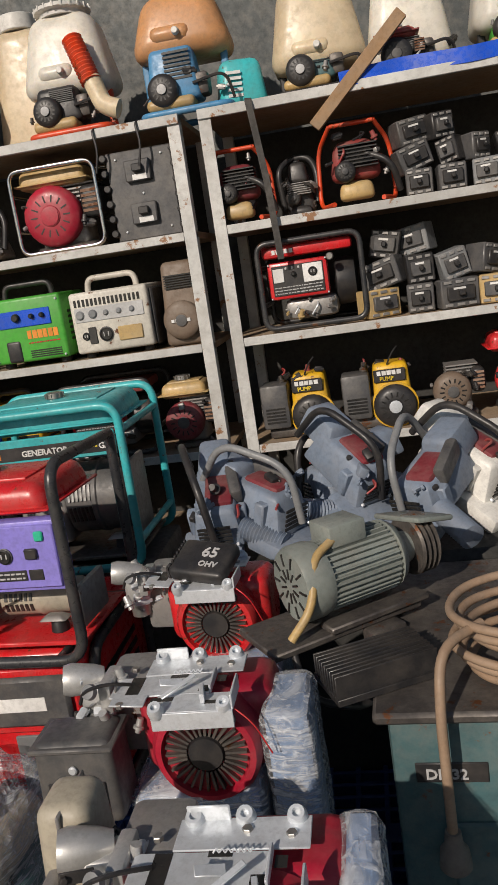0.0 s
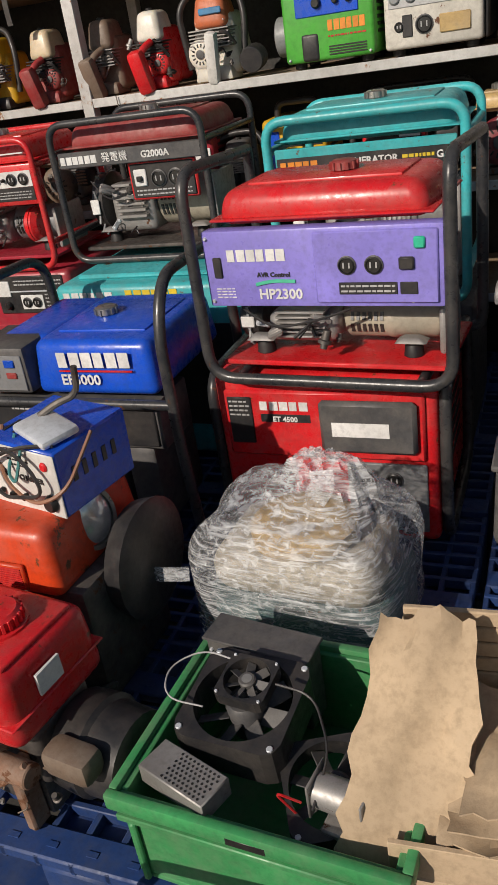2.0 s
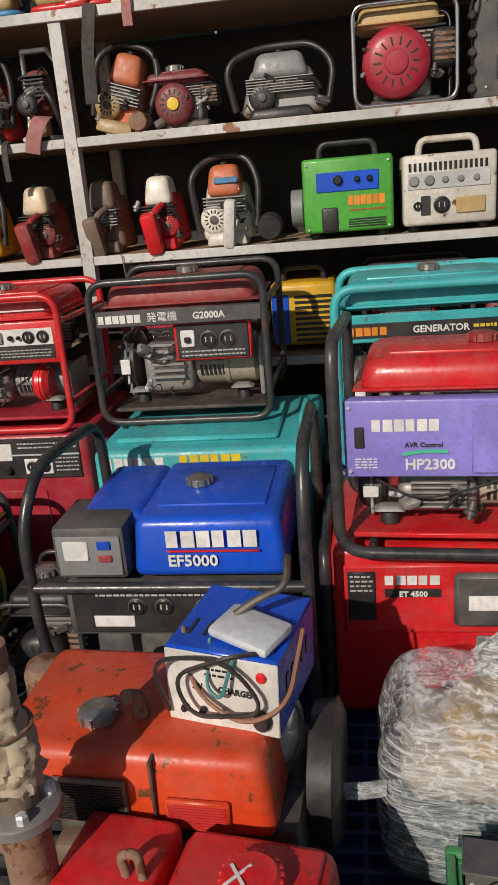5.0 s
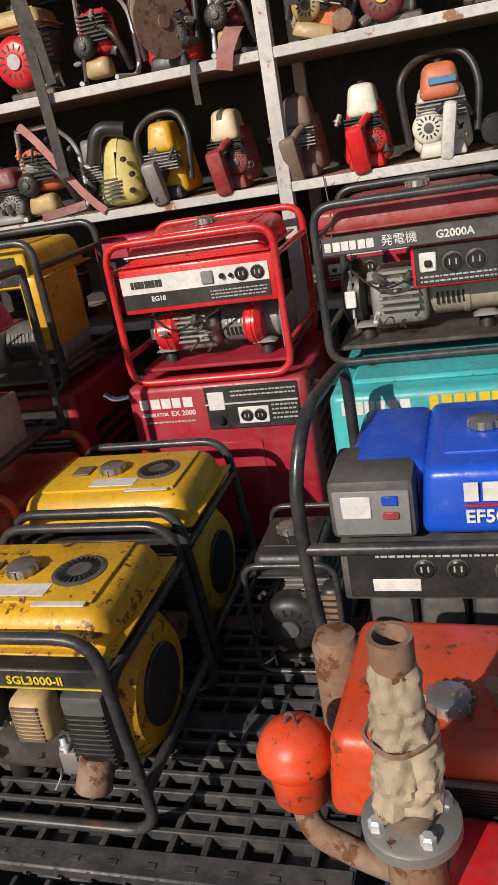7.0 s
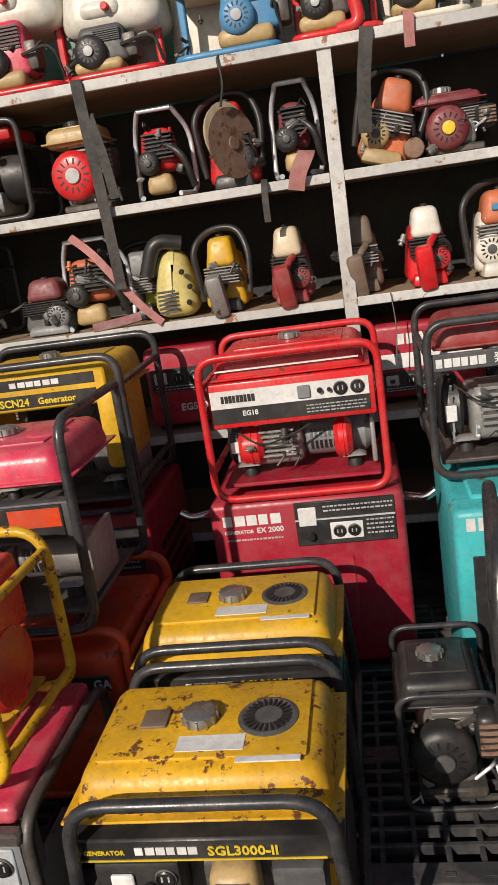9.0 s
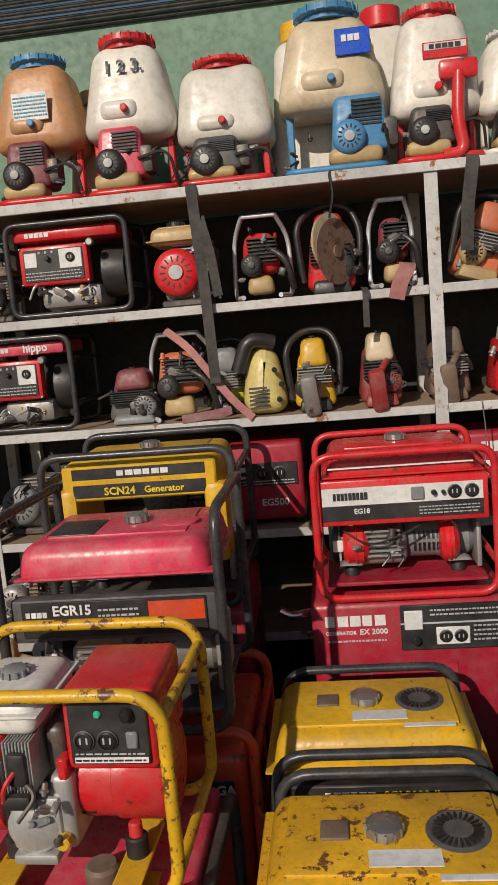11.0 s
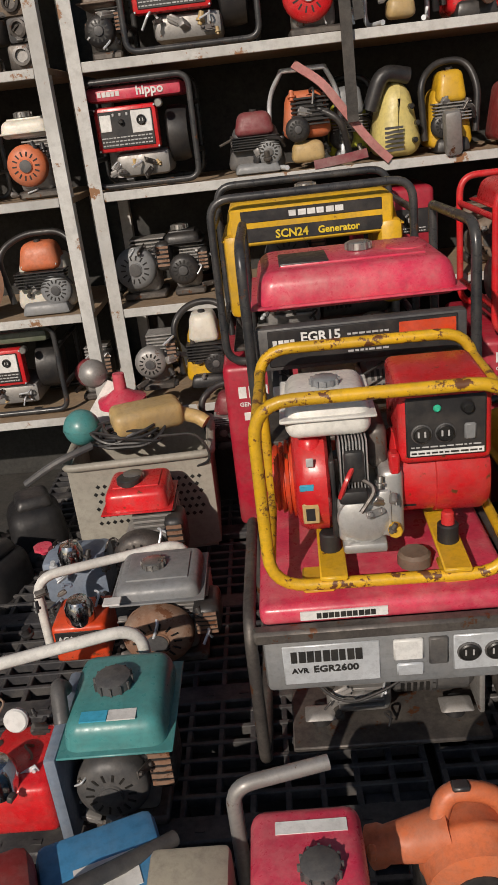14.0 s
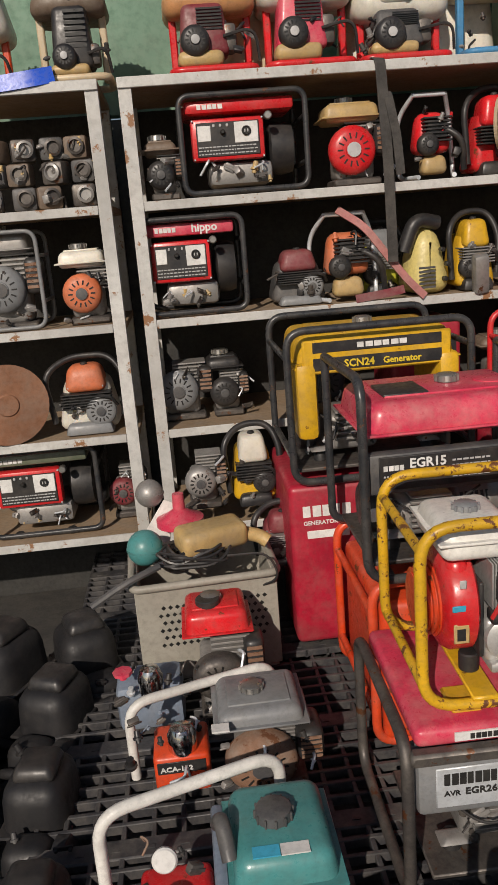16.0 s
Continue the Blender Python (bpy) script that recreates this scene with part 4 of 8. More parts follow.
bits(g, -0.2, 0.2, -0.04, 0.03, 0.02, 0.26, 14, (DARKSTEEL, RUSTY, ALU, BROWN), 12)
part("silencer", lathe(G(), (-0.349, 0.331, 0.0), (-0.349, 0.331, 1), [(0, 0.036), (0.104, 0.044), (0.323, 0.044), (0.342, 0.036), (0.348, 0.02), (0.348, 0)], 24), RUSTY, g)
part("air_cleaner", lathe(G(), (-0.375, 0.115, 0.176), (-0.375, 0.115, 5), [(0, 0.02), (0.006, 0.036), (0.02, 0.046), (0.075, 0.048), (0.088, 0.05), (0.09, 0.060), (0.095, 0.063), (0.108, 0.063), (0.112, 0.060), (0.128, 0.055), (0.143, 0.044), (0.152, 0.028), (0.157, 0.012), (0.158, 0.0)], 32), ORANGE, g, "faded red domed air cleaner")
part("wing_screw", tube(G(), [(-0.385, 0.115, 0.332), (-0.380, 0.115, 0.352), (-0.370, 0.115, 0.352), (-0.366, 0.115, 0.332)], 0.003, 0.006, n=6), DARKSTEEL, g)
part("intake_pipe", tube(G(), [(-0.385, 0.127, 0.186), (-0.365, 0.097, 0.131), (-0.255, 0.067, 0.116), (-0.15, 0.05, 0.116)], 0.022, 0.04), RUSTY, g)

g = thing("battery_charger", -1.405, 1.05, LIFT + 0.412, "blue and white battery charger with coiled leads", "battery charger", -12, roll=2)
part("casing", box(G(), -0.105, 0.105, 0.0, 0.22, 0.0, 0.135, 0.004), BLUE, g)
p = plate(g, "front_plate", -0.105, 0.105, 0.0, 0.0, 0.13, WHITE, 0.003)
words(p, "20/       CHARGER", -0.055, -0.003, 0.066, 0.011, BLACKPRINT)
knob(p, 0.075, -0.003, 0.105, 0.010, RED, "pilot_lamp", 0.006), knob(p, 0.075, -0.003, 0.03, 0.018)
for k in range(3):
    knob(p, -0.07 + 0.035 * k, -0.003, 0.03, 0.007)
stripes(p, -0.03, 0.03, -0.003, 0.09, 0.11, 2, BLACKPRINT)
b = G()
for k in range(5):
    box(b, -0.08 + k * 0.03, -0.074 + k * 0.03, 0.04, 0.09, 0.134, 0.137, 0)
    box(b, 0.103, 0.107, 0.04 + k * 0.03, 0.052 + k * 0.03, 0.06, 0.09, 0)
part("vent_slot", b, SOCKET, g, smooth=False)
part("tin_lid", box(G(), -0.05, 0.075, 0.03, 0.12, 0.137, 0.155, 0.01, 2, pose(0, 0, 0, 4, 3, -15)), STEEL, g)
part("bent_lever", tube(G(), [(0.0, 0.08, 0.16), (0.04, 0.10, 0.185), (0.085, 0.12, 0.20), (0.09, 0.12, 0.255)], 0.007, 0.03, n=8), DARKSTEEL, g)
part("lead", tube(G(), [(-0.1, -0.01, 0.02), (-0.12, -0.04, 0.13), (0.02, -0.02, 0.14), (0.1, -0.03, 0.06), (-0.05, -0.03, 0.03), (-0.08, -0.03, 0.10), (0.03, -0.02, 0.145), (0.09, 0.02, 0.14)], 0.004, 0.06, n=6), BLACK, g)
part("lead", tube(G(), [(-0.09, 0.05, 0.14), (-0.05, -0.02, 0.07), (0.05, -0.03, 0.03), (0.12, 0.0, 0.06), (0.12, 0.1, 0.14)], 0.004, 0.06, n=6), COPPER, g)
part("lead", tube(G(), [(-0.03, 0.03, 0.14), (-0.02, -0.02, 0.08), (0.01, -0.03, 0.07), (0.03, -0.01, 0.14)], 0.0035, 0.05, n=6), DKTEAL, g)
g.scale = (0.88, 0.88, 1.0)

# flanged exhaust pipe with torn lagging
g = thing("exhaust_pipe", -1.650, 0.845, LIFT, "rusty upright exhaust pipe with torn lagging and flange", "pipe")
FZ, TZ = 0.439, 0.692
part("pipe", lathe(G(), (0, 0, 0), (0, 0, 1), [(0, 0.034), (FZ - 0.01, 0.034), (FZ, 0.018), (TZ - 0.04, 0.02), (TZ - 0.03, 0.024), (TZ, 0.024), (TZ, 0.018), (TZ - 0.04, 0.016), (TZ - 0.04, 0)], 20), RUSTY, g)
f = part("flange", lathe(G(), (0, 0, FZ - 0.01), (0, 0, 5), [(0, 0.052), (0.003, 0.056), (0.017, 0.056), (0.02, 0.052), (0.02, 0)], 28), ALU, g)
for a in (30, 120, 210, 300):
    bx, by = 0.042 * math.cos(radians(a)), 0.042 * math.sin(radians(a))
    part("bolt", cyl(G(), (bx, by, FZ), (bx, by, FZ + 0.024), 0.009, n=6), STEEL, f)
part("mesh_collar", lathe(G(), (0, 0, FZ + 0.01), (0, 0, 5), [(0, 0.028), (0.04, 0.03), (0.04, 0)], 18), BROWN, g)
H = TZ - FZ
b = lathe(G(), (0, 0, FZ + 0.04), (0, 0, 5), [(0.0, 0.03), (0.004, 0.046), (0.014, 0.049), (0.02, 0.043)] + [(0.022 + H * 0.6 * q / 34, 0.043 - 0.017 * q / 34) for q in range(1, 35)] + [(0.03 + H * 0.61, 0.02), (0.03 + H * 0.61, 0)], 56)
for v in b.verts:
    q = 0.92 + 0.34 * noise.noise(Vector((v.co.x * 34, v.co.y * 34, v.co.z * 16))) + 0.2 * noise.noise(v.co * 75 + Vector((3, 1, 7))) + 0.08 * noise.noise(v.co * 190)
    v.co.x *= q
    v.co.y *= q
part("lagging", b, LAGGING, g)
part("wire_tie", tube(G(), [(-0.05, 0, FZ + 0.05 + H * 0.3), (0, -0.05, FZ + 0.05 + H * 0.32), (0.05, 0, FZ + 0.06 + H * 0.3), (0, 0.05, FZ + 0.05 + H * 0.33)], 0.003, 0.03, True, n=5), RUSTY, g)

# red-tank diesel
g = thing("diesel_engine", -1.365, 0.73, LIFT, "small diesel engine with red fuel tank and yellow base", "engine", -8)
t = part("fuel_tank", box(G(), -0.15, 0.155, -0.03, 0.26, 0.255, 0.445, 0.035, 4, top=0.92, topy=0.93), RED, g)
part("tank_pressing", box(G(), -0.12, 0.125, 0.01, 0.225, 0.438, 0.450, 0.012, 3), RED, t)
part("tank_seam", box(G(), -0.150, 0.155, -0.031, 0.261, 0.325, 0.332, 0.003), RED, t)
part("tank_cap", lathe(G(), (0.02, 0.12, 0.448), (0.02, 0.12, 1), [(0, 0.062), (0.008, 0.062), (0.012, 0.050), (0.034, 0.052), (0.042, 0.044), (0.042, 0.02), (0.046, 0)], 26), RED, t)
b = G()
for k in range(22):
    box(b, 0.049, 0.056, -0.004, 0.004, 0.012, 0.036, 0.001, m=pose(0.02, 0.12, 0.448, 0, 0, k * 360 / 22))
part("grip_ridge", b, RED, t)
part("white_cross", box(G(), -0.03, 0.03, -0.003, 0.003, 0.0, 0.001, 0, m=pose(0.0, 0.11, 0.491, 0, 0, 55)), LABEL, t)
part("white_cross", box(G(), -0.025, 0.025, -0.003, 0.003, 0.0, 0.001, 0, m=pose(0.0, 0.11, 0.492, 0, 0, -50)), LABEL, t)
logo(t, -0.07, 0.02, -0.030, 0.388, 0.402, 6, YELPRINT)
words(t, "NFAD5", -0.01, -0.031, 0.362, 0.018, LABEL)
part("warning_label", box(G(), -0.08, 0.03, 0.02, 0.05, 0.4495, 0.4525, 0), YELPRINT, t, "small yellow warning label")
stripes(t, -0.10, 0.03, -0.037, 0.285, 0.298, 1, LABEL)
plate(t, "instruction_label", -0.10, 0.06, -0.032, 0.262, 0.322, GREENPRINT, 0.003, label="peeling multicoloured instruction label")
plate(t, "label_patch", -0.075, -0.04, -0.035, 0.275, 0.312, YELPRINT, 0.001, 0), plate(t, "label_patch", 0.0, 0.05, -0.035, 0.268, 0.29, RED, 0.001, 0), plate(t, "label_patch", -0.03, 0.0, -0.035, 0.29, 0.318, LABEL, 0.001, 0)
part("side_label", box(G(), 0.150, 0.1575, 0.06, 0.13, 0.345, 0.40, 0.001), LABEL, t)
part("hood", box(G(), -0.35, -0.157, -0.01, 0.26, 0.26, 0.435, 0.02, 3), RED, g)
part("lifting_eye", tube(G(), [(-0.21, 0.12, 0.42), (-0.22, 0.12, 0.48), (-0.185, 0.12, 0.49), (-0.18, 0.12, 0.42)], 0.009, 0.02), RUSTY, g)
part("engine_base", box(G(), -0.27, 0.14, 0.02, 0.2, 0.10, 0.265, 0.02, 3), DARKSTEEL, g)
part("yellow_cover", box(G(), -0.25, 0.0, -0.01, 0.05, 0.17, 0.255, 0.015, 3), YELLOW, g)
part("injection_pump", cyl(G(), (0.03, -0.02, 0.19), (0.15, -0.02, 0.19), 0.028, n=14), RUSTY, g)
part("oil_pipe", tube(G(), [(-0.22, -0.02, 0.12), (-0.1, -0.05, 0.2), (0.05, -0.04, 0.13), (0.14, -0.02, 0.22)], 0.008, 0.05), RUSTY, g)
part("stand_leg", box(G(), 0.08, 0.11, -0.03, 0.02, 0.0, 0.2, 0.006), RUSTY, g)
part("sump", box(G(), -0.25, 0.12, 0.02, 0.2, 0.0, 0.11, 0.012, 2), DARKSTEEL, g)
part("radiator_drum", lathe(G(), (0.14, 0.13, 0.15), (0.33, 0.13, 0.15), [(0, 0.09), (0.01, 0.11), (0.08, 0.115), (0.09, 0.105), (0.17, 0.10), (0.18, 0.08), (0.18, 0)], 26), BLACK, g)
part("dent_plate", box(G(), 0.17, 0.29, -0.01, 0.06, 0.19, 0.26, 0.02, 2), BROWN, g)
bits(g, -0.26, 0.2, -0.05, 0.02, 0.04, 0.25, 16, (RUSTY, DARKSTEEL, BROWN, ALU), 21)
g.scale = (0.78, 0.78, 0.755)

# green crate of scrap fans
g = thing("crate", -0.865, 0.665, LIFT, "green plastic crate full of scrap fans", "crate", -3)
part("bottom", box(G(), -0.21, 0.21, 0.0, 0.36, 0.0, 0.012, 0.003), CRATEGREEN, g)
for x0, x1, y0, y1 in ((-0.21, 0.21, 0, 0.01), (-0.21, 0.21, 0.35, 0.36), (-0.21, -0.2, 0.01, 0.35), (0.2, 0.21, 0.01, 0.35)):
    part("side", box(G(), x0, x1, y0, y1, 0.012, 0.185, 0.002), CRATEGREEN, g)
for x0, x1, y0, y1 in ((-0.225, 0.225, -0.016, 0.0), (-0.225, 0.225, 0.36, 0.376), (-0.225, -0.21, 0.0, 0.36), (0.21, 0.225, 0.0, 0.36)):
    part("rim", box(G(), x0, x1, y0, y1, 0.165, 0.195, 0.004, 2), CRATEGREEN, g)
part("hand_hold", box(G(), -0.03, 0.03, -0.0165, -0.012, 0.168, 0.182, 0.001), SOCKET, g)
part("ledge", box(G(), -0.218, 0.218, -0.009, 0.0, 0.135, 0.147, 0.002), CRATEGREEN, g)
for x in (-0.2, 0.19):
    part("side_rib", box(G(), x, x + 0.012, -0.010, 0.0, 0.005, 0.134, 0.003), CRATEGREEN, g)


def scrap_fan(x, y, z, s, yaw, pitch, label, h=0.45, blade=True):
    """A square cooling fan with a round duct, lying on its back."""
    f = thing("scrap_fan", x, y, z, label, "fan", yaw, "scrap fans", pitch)
    b = G()
    n, rings = 40, []
    for r, zz in ((1, 0), (1, h * s), (0.9, h * s), (0.9, 0)):
        row = []
        for k in range(n):
            a = math.tau * k / n
            c, d = math.cos(a), math.sin(a)
            q = 1 / max(abs(c), abs(d)) if r == 1 else 1.0
            q = min(q, 1.3)
            row.append(b.verts.new((s * r * q * c, s * r * q * d, zz)))
        rings.append(row)
    for i in range(4):
        for k in range(n):
            b.faces.new((rings[i][k], rings[i][(k + 1) % n], rings[(i + 1) % 4][(k + 1) % n], rings[(i + 1) % 4][k]))
    bmesh.ops.recalc_face_normals(b, faces=b.faces[:])
    part("fan_frame", b, BLACK, f, smooth=False)
    part("hub", lathe(G(), (0, 0, 0), (0, 0, 1), [(0, s * 0.3), (h * s * 0.85, s * 0.34), (h * s * 0.95, s * 0.28), (h * s * 0.95, 0)], 20), CHARCOAL, f)
    part("hub_label", cyl(G(), (0, 0, h * s * 0.95), (0, 0, h * s * 0.97), s * 0.2, n=16, bev=0), GREY, f)
    for k in range(7 if blade else 3):
        part("blade", box(G(), s * 0.3, s * 0.87, -s * 0.17, s * 0.17, -s * 0.015, s * 0.015, 0.001, 1, Matrix.Translation((0, 0, h * s * 0.5)) @ pose(0, 0, 0, 0, 0, k * 360 / (7 if blade else 3)) @ pose(0, 0, 0, 32, 0, 0)), CHARCOAL, f)
    for sx, sy in ((1, 1), (1, -1), (-1, 1), (-1, -1)):
        part("screw", cyl(G(), (sx * s * 0.86, sy * s * 0.86, h * s - 0.001), (sx * s * 0.86, sy * s * 0.86, h * s + 0.003), s * 0.06, n=8, bev=0.0005), STEEL, f)
    return f


scrap_fan(-0.935, 0.86, 0.318, 0.088, -4, 6, "large black plastic fan housing lying in the crate", 0.8)
scrap_fan(-0.93, 0.87, 0.395, 0.042, -6, 8, "small grey metal fan on a larger fan", 0.5)
scrap_fan(-0.78, 0.79, 0.285, 0.075, 25, 14, "black scrap fan under loose wires", 0.5)
f = thing("loose_wire", -1.02, 0.84, 0.36, "thin pale electric wire looping over the fans", "wire")
part("wire", tube(G(), [(0.03, -0.02, 0.03), (-0.03, -0.03, 0.045), (-0.05, 0.03, 0.05), (0.0, 0.07, 0.06), (0.06, 0.06, 0.055)], 0.0015, 0.03, n=6), SILVERPRINT, f)
part("wire", tube(G(), [(0.14, 0.02, 0.06), (0.2, 0.02, 0.05), (0.24, -0.05, 0.02), (0.23, -0.12, -0.02)], 0.0022, 0.03, n=6), BLACK, f)
f = thing("perforated_box", -0.99, 0.69, 0.33, "perforated grey metal vent box in the crate", "metal box", -20)
part("box_body", box(G(), -0.07, 0.06, 0, 0.06, 0, 0.035, 0.002), ALU, f)
b = G()
for k in range(10):
    for j in range(7):
        cyl(b, (-0.025 + k * 0.008 + 0.004 * (j % 2), 0.007 + j * 0.0075, 0.0345), (-0.025 + k * 0.008 + 0.004 * (j % 2), 0.007 + j * 0.0075, 0.0358), 0.0022, n=6, bev=0)
part("hole", b, SOCKET, f)
f = thing("control_box", -0.95, 0.955, 0.335, "grey sheet-metal control box on the scrap", "metal box", -8)
part("box_body", box(G(), -0.10, 0.09, 0, 0.06, -0.1, 0.05, 0.004), CHARCOAL, f)
part("box_lid", box(G(), -0.105, 0.095, -0.005, 0.065, 0.05, 0.056, 0.002), CHARCOAL, f)
bolts(f, [(-0.09, 0.03), (0.08, 0.03), (-0.09, -0.06), (0.08, -0.06)], 0.0, 0.004)
vents(f, -0.05, 0.04, 0.0, -0.06, 0.0, 5)
f = thing("small_motor", -0.76, 0.72, 0.34, "small steel motor with a red wire", "motor", -10)
part("motor_can", cyl(G(), (-0.04, 0.03, 0), (0.04, 0.03, 0), 0.026), ALU, f)
part("end_plate", box(G(), 0.038, 0.042, 0.0, 0.06, -0.03, 0.032, 0.003), ALU, f), part("end_plate", box(G(), -0.042, -0.038, 0.0, 0.06, -0.03, 0.032, 0.003), ALU, f)
part("wire", tube(G(), [(-0.05, 0.0, 0), (-0.08, -0.02, 0.03), (-0.06, 0.0, -0.03)], 0.002, 0.02, n=5), RED, f)
part("bracket", box(G(), -0.02, 0.06, -0.01, 0.07, -0.04, -0.028, 0.003), ALU, f)

# stretch-wrapped motor on the pallet
g = thing("wrapped_package", -0.97, 1.11, LIFT, "machine bundled in clear stretch film", "package", -4)
part("wrapped_machine", box(G(), -0.19, 0.19, 0.03, 0.31, 0.0, 0.15, 0.02, 3), BLUEGREEN, g)
part("machine_top", box(G(), -0.17, 0.17, 0.05, 0.29, 0.15, 0.255, 0.05, 4), ALTCREAM, g)
part("coiled_tape", lathe(G(), (0.01, 0.15, 0.255), (0.01, 0.13, 1), [(0, 0.09), (0.01, 0.105), (0.035, 0.105), (0.045, 0.09), (0.05, 0.05), (0.045, 0)], 28), FUELCREAM, g, "yellowish coil of tape")
b = G()
bmesh.ops.create_icosphere(b, subdivisions=6, radius=1)
for v in b.verts:
    c = v.co.copy()
    q = (abs(c.x) ** 6 + abs(c.y) ** 6 + abs(c.z) ** 6) ** (1 / 6)
    u = c / q
    z = 0.165 + u.z * 0.165
    hi = max(0.0, u.z)
    peak = max(0.0, 1 - ((u.x - 0.28) ** 2 + (u.y - 0.1) ** 2) / 0.55) if u.z > 0.9 else 0.0
    n1 = noise.noise(c * 2.6)
    n2 = 1 - abs(noise.noise(Vector((c.x * 7 + c.z * 5, c.y * 7 - c.z * 3, c.z * 6 - c.x * 4)))) * 2
    n3 = 1 - abs(noise.noise(Vector((c.x * 19 - c.z * 11, c.y * 17, c.z * 15 + c.x * 9)))) * 2
    k = 1 + 0.045 * n1 + 0.007 * n2 + 0.003 * n3
    v.co = Vector((u.x * 0.21 * k * (1 - 0.22 * hi ** 3), 0.17 + u.y * 0.165 * k * (1 - 0.2 * hi ** 3), max(0.0, z * (1 + 0.03 * n1) + 0.005 * n2 * hi + 0.10 * peak * (0.7 + 0.3 * n2))))
part("stretch_film", b, FILM, g)
for pts, w in (([(0.05, 0.12, 0.36), (0.075, 0.11, 0.40), (0.07, 0.12, 0.425)], 0.045), ([(-0.19, 0.02, 0.22), (-0.235, 0.0, 0.225), (-0.27, 0.01, 0.215)], 0.03), ([(0.19, 0.02, 0.16), (0.23, 0.0, 0.12), (0.235, 0.0, 0.07)], 0.03)):
    part("film_tail", ribbon(G(), pts, w, 0.002), FILM, g)

# torn cardboard
g = thing("cardboard_box", -0.53, 0.70, LIFT, "torn brown cardboard box with an opened flap", "cardboard box", 4)
part("box_side", box(G(), -0.15, 0.2, 0.24, 0.248, 0, 0.36, 0.001), CARD, g)
part("box_side", box(G(), 0.192, 0.2, 0.0, 0.24, 0, 0.38, 0.001), CARD, g)
part("box_side", box(G(), -0.15, 0.19, -0.004, 0.004, 0, 0.2, 0.001), CARD, g)
b = G()
bmesh.ops.create_grid(b, x_segments=14, y_segments=18, size=0.5)
for v in b.verts:
    u, w = v.co.x + 0.5, v.co.y + 0.5
    edge = 0.05 * noise.noise(Vector((u * 3, w * 7, 0))) * (1 - w) + 0.012 * noise.noise(Vector((u * 3, w * 24, 2)))
    v.co = Vector((-0.17 + u * (0.125 + 0.10 * (1 - w)) + edge - 0.08 * (1 - w), -0.06 - 0.02 * math.sin(w * 3) + 0.25 * w, 0.02 + w * 0.395 + 0.03 * noise.noise(Vector((u * 2.5, w * 3, 3))) + 0.012 * noise.noise(Vector((u * 8, w * 7, 6)))))
bmesh.ops.solidify(b, geom=b.faces[:], thickness=0.004)
part("torn_flap", b, CARD, g)
for k in range(3):
    b = G()
    bmesh.ops.create_grid(b, x_segments=12, y_segments=10, size=0.5)
    for v in b.verts:
        u, w = v.co.x, v.co.y
        v.co = Vector((0.04 + u * (0.26 - 0.03 * k) + 0.02 * noise.noise(Vector((w * 6, k, 1))), 0.10 + w * 0.20 + 0.02 * noise.noise(Vector((u * 6, k, 5))), 0.20 + 0.035 * k + 0.03 * noise.noise(Vector((u * 3, w * 3, k * 4.0))) + 0.015 * noise.noise(Vector((u * 8, w * 8, k)))))
    bmesh.ops.solidify(b, geom=b.faces[:], thickness=0.003)
    part("packing_sheet", b, CARD, g)
part("printed_mark", box(G(), 0.0, 0.06, 0.2235, 0.2255, 0.30, 0.34, 0), DULLRED, g)
for k in range(5):
    part("packing_panel", box(G(), -0.145, 0.185, 0.226 - 0.001 * k, 0.232, 0.26 + 0.028 * k, 0.285 + 0.028 * k, 0.002), CARD, g)

# crimson boxed generator with an open red one on top
g = box_generator("boxed_generator", -2.285, 2.21, LIFT, 0.545, 0.543, 0.50, "tall crimson boxed generator with a black switch panel", CRIMSON, sidevents=True)
logo(g, -0.235, -0.065, 0.0, 0.475, 0.505, 5, LABEL)
words(g, "GENERATOR", -0.235, 0.0, 0.452, 0.0105, LABEL)
words(g, "EX 2000", -0.142, 0.0, 0.451, 0.016, LABEL)
stripes(g, -0.23, -0.07, 0.0, 0.425, 0.44, 1, SILVERPRINT)
p = plate(g, "switch_panel", -0.03, 0.245, 0.0, 0.40, 0.53, BLACK, 0.006)
plate(p, "meter", -0.02, 0.03, -0.006, 0.46, 0.515, LABEL, 0.004)
plate(p, "socket_field", 0.065, 0.155, -0.006, 0.415, 0.465, LABEL, 0.002)
outlet(p, 0.09, -0.008, 0.44, 0.016), outlet(p, 0.13, -0.008, 0.44, 0.016)
knob(p, 0.01, -0.006, 0.43, 0.014)
stripes(p, 0.05, 0.24, -0.006, 0.495, 0.52, 2, SILVERPRINT), stripes(p, 0.165, 0.24, -0.006, 0.42, 0.485, 5, SILVERPRINT)
part("chrome_rule", box(G(), -0.03, 0.245, -0.009, -0.005, 0.476, 0.480, 0), STEEL, p)
part("pull_handle", tube(G(), [(0.275, 0.06, 0.50), (0.33, 0.03, 0.50), (0.36, 0.03, 0.52)], 0.012, 0.02), CHROME, g)
part("pull_handle", tube(G(), [(-0.275, 0.06, 0.50), (-0.33, 0.03, 0.50), (-0.36, 0.03, 0.52)], 0.012, 0.02), CHROME, g)
plate(g, "lower_hatch", -0.12, 0.12, 0.0, 0.06, 0.36, CRIMSON, 0.006, 0.01)

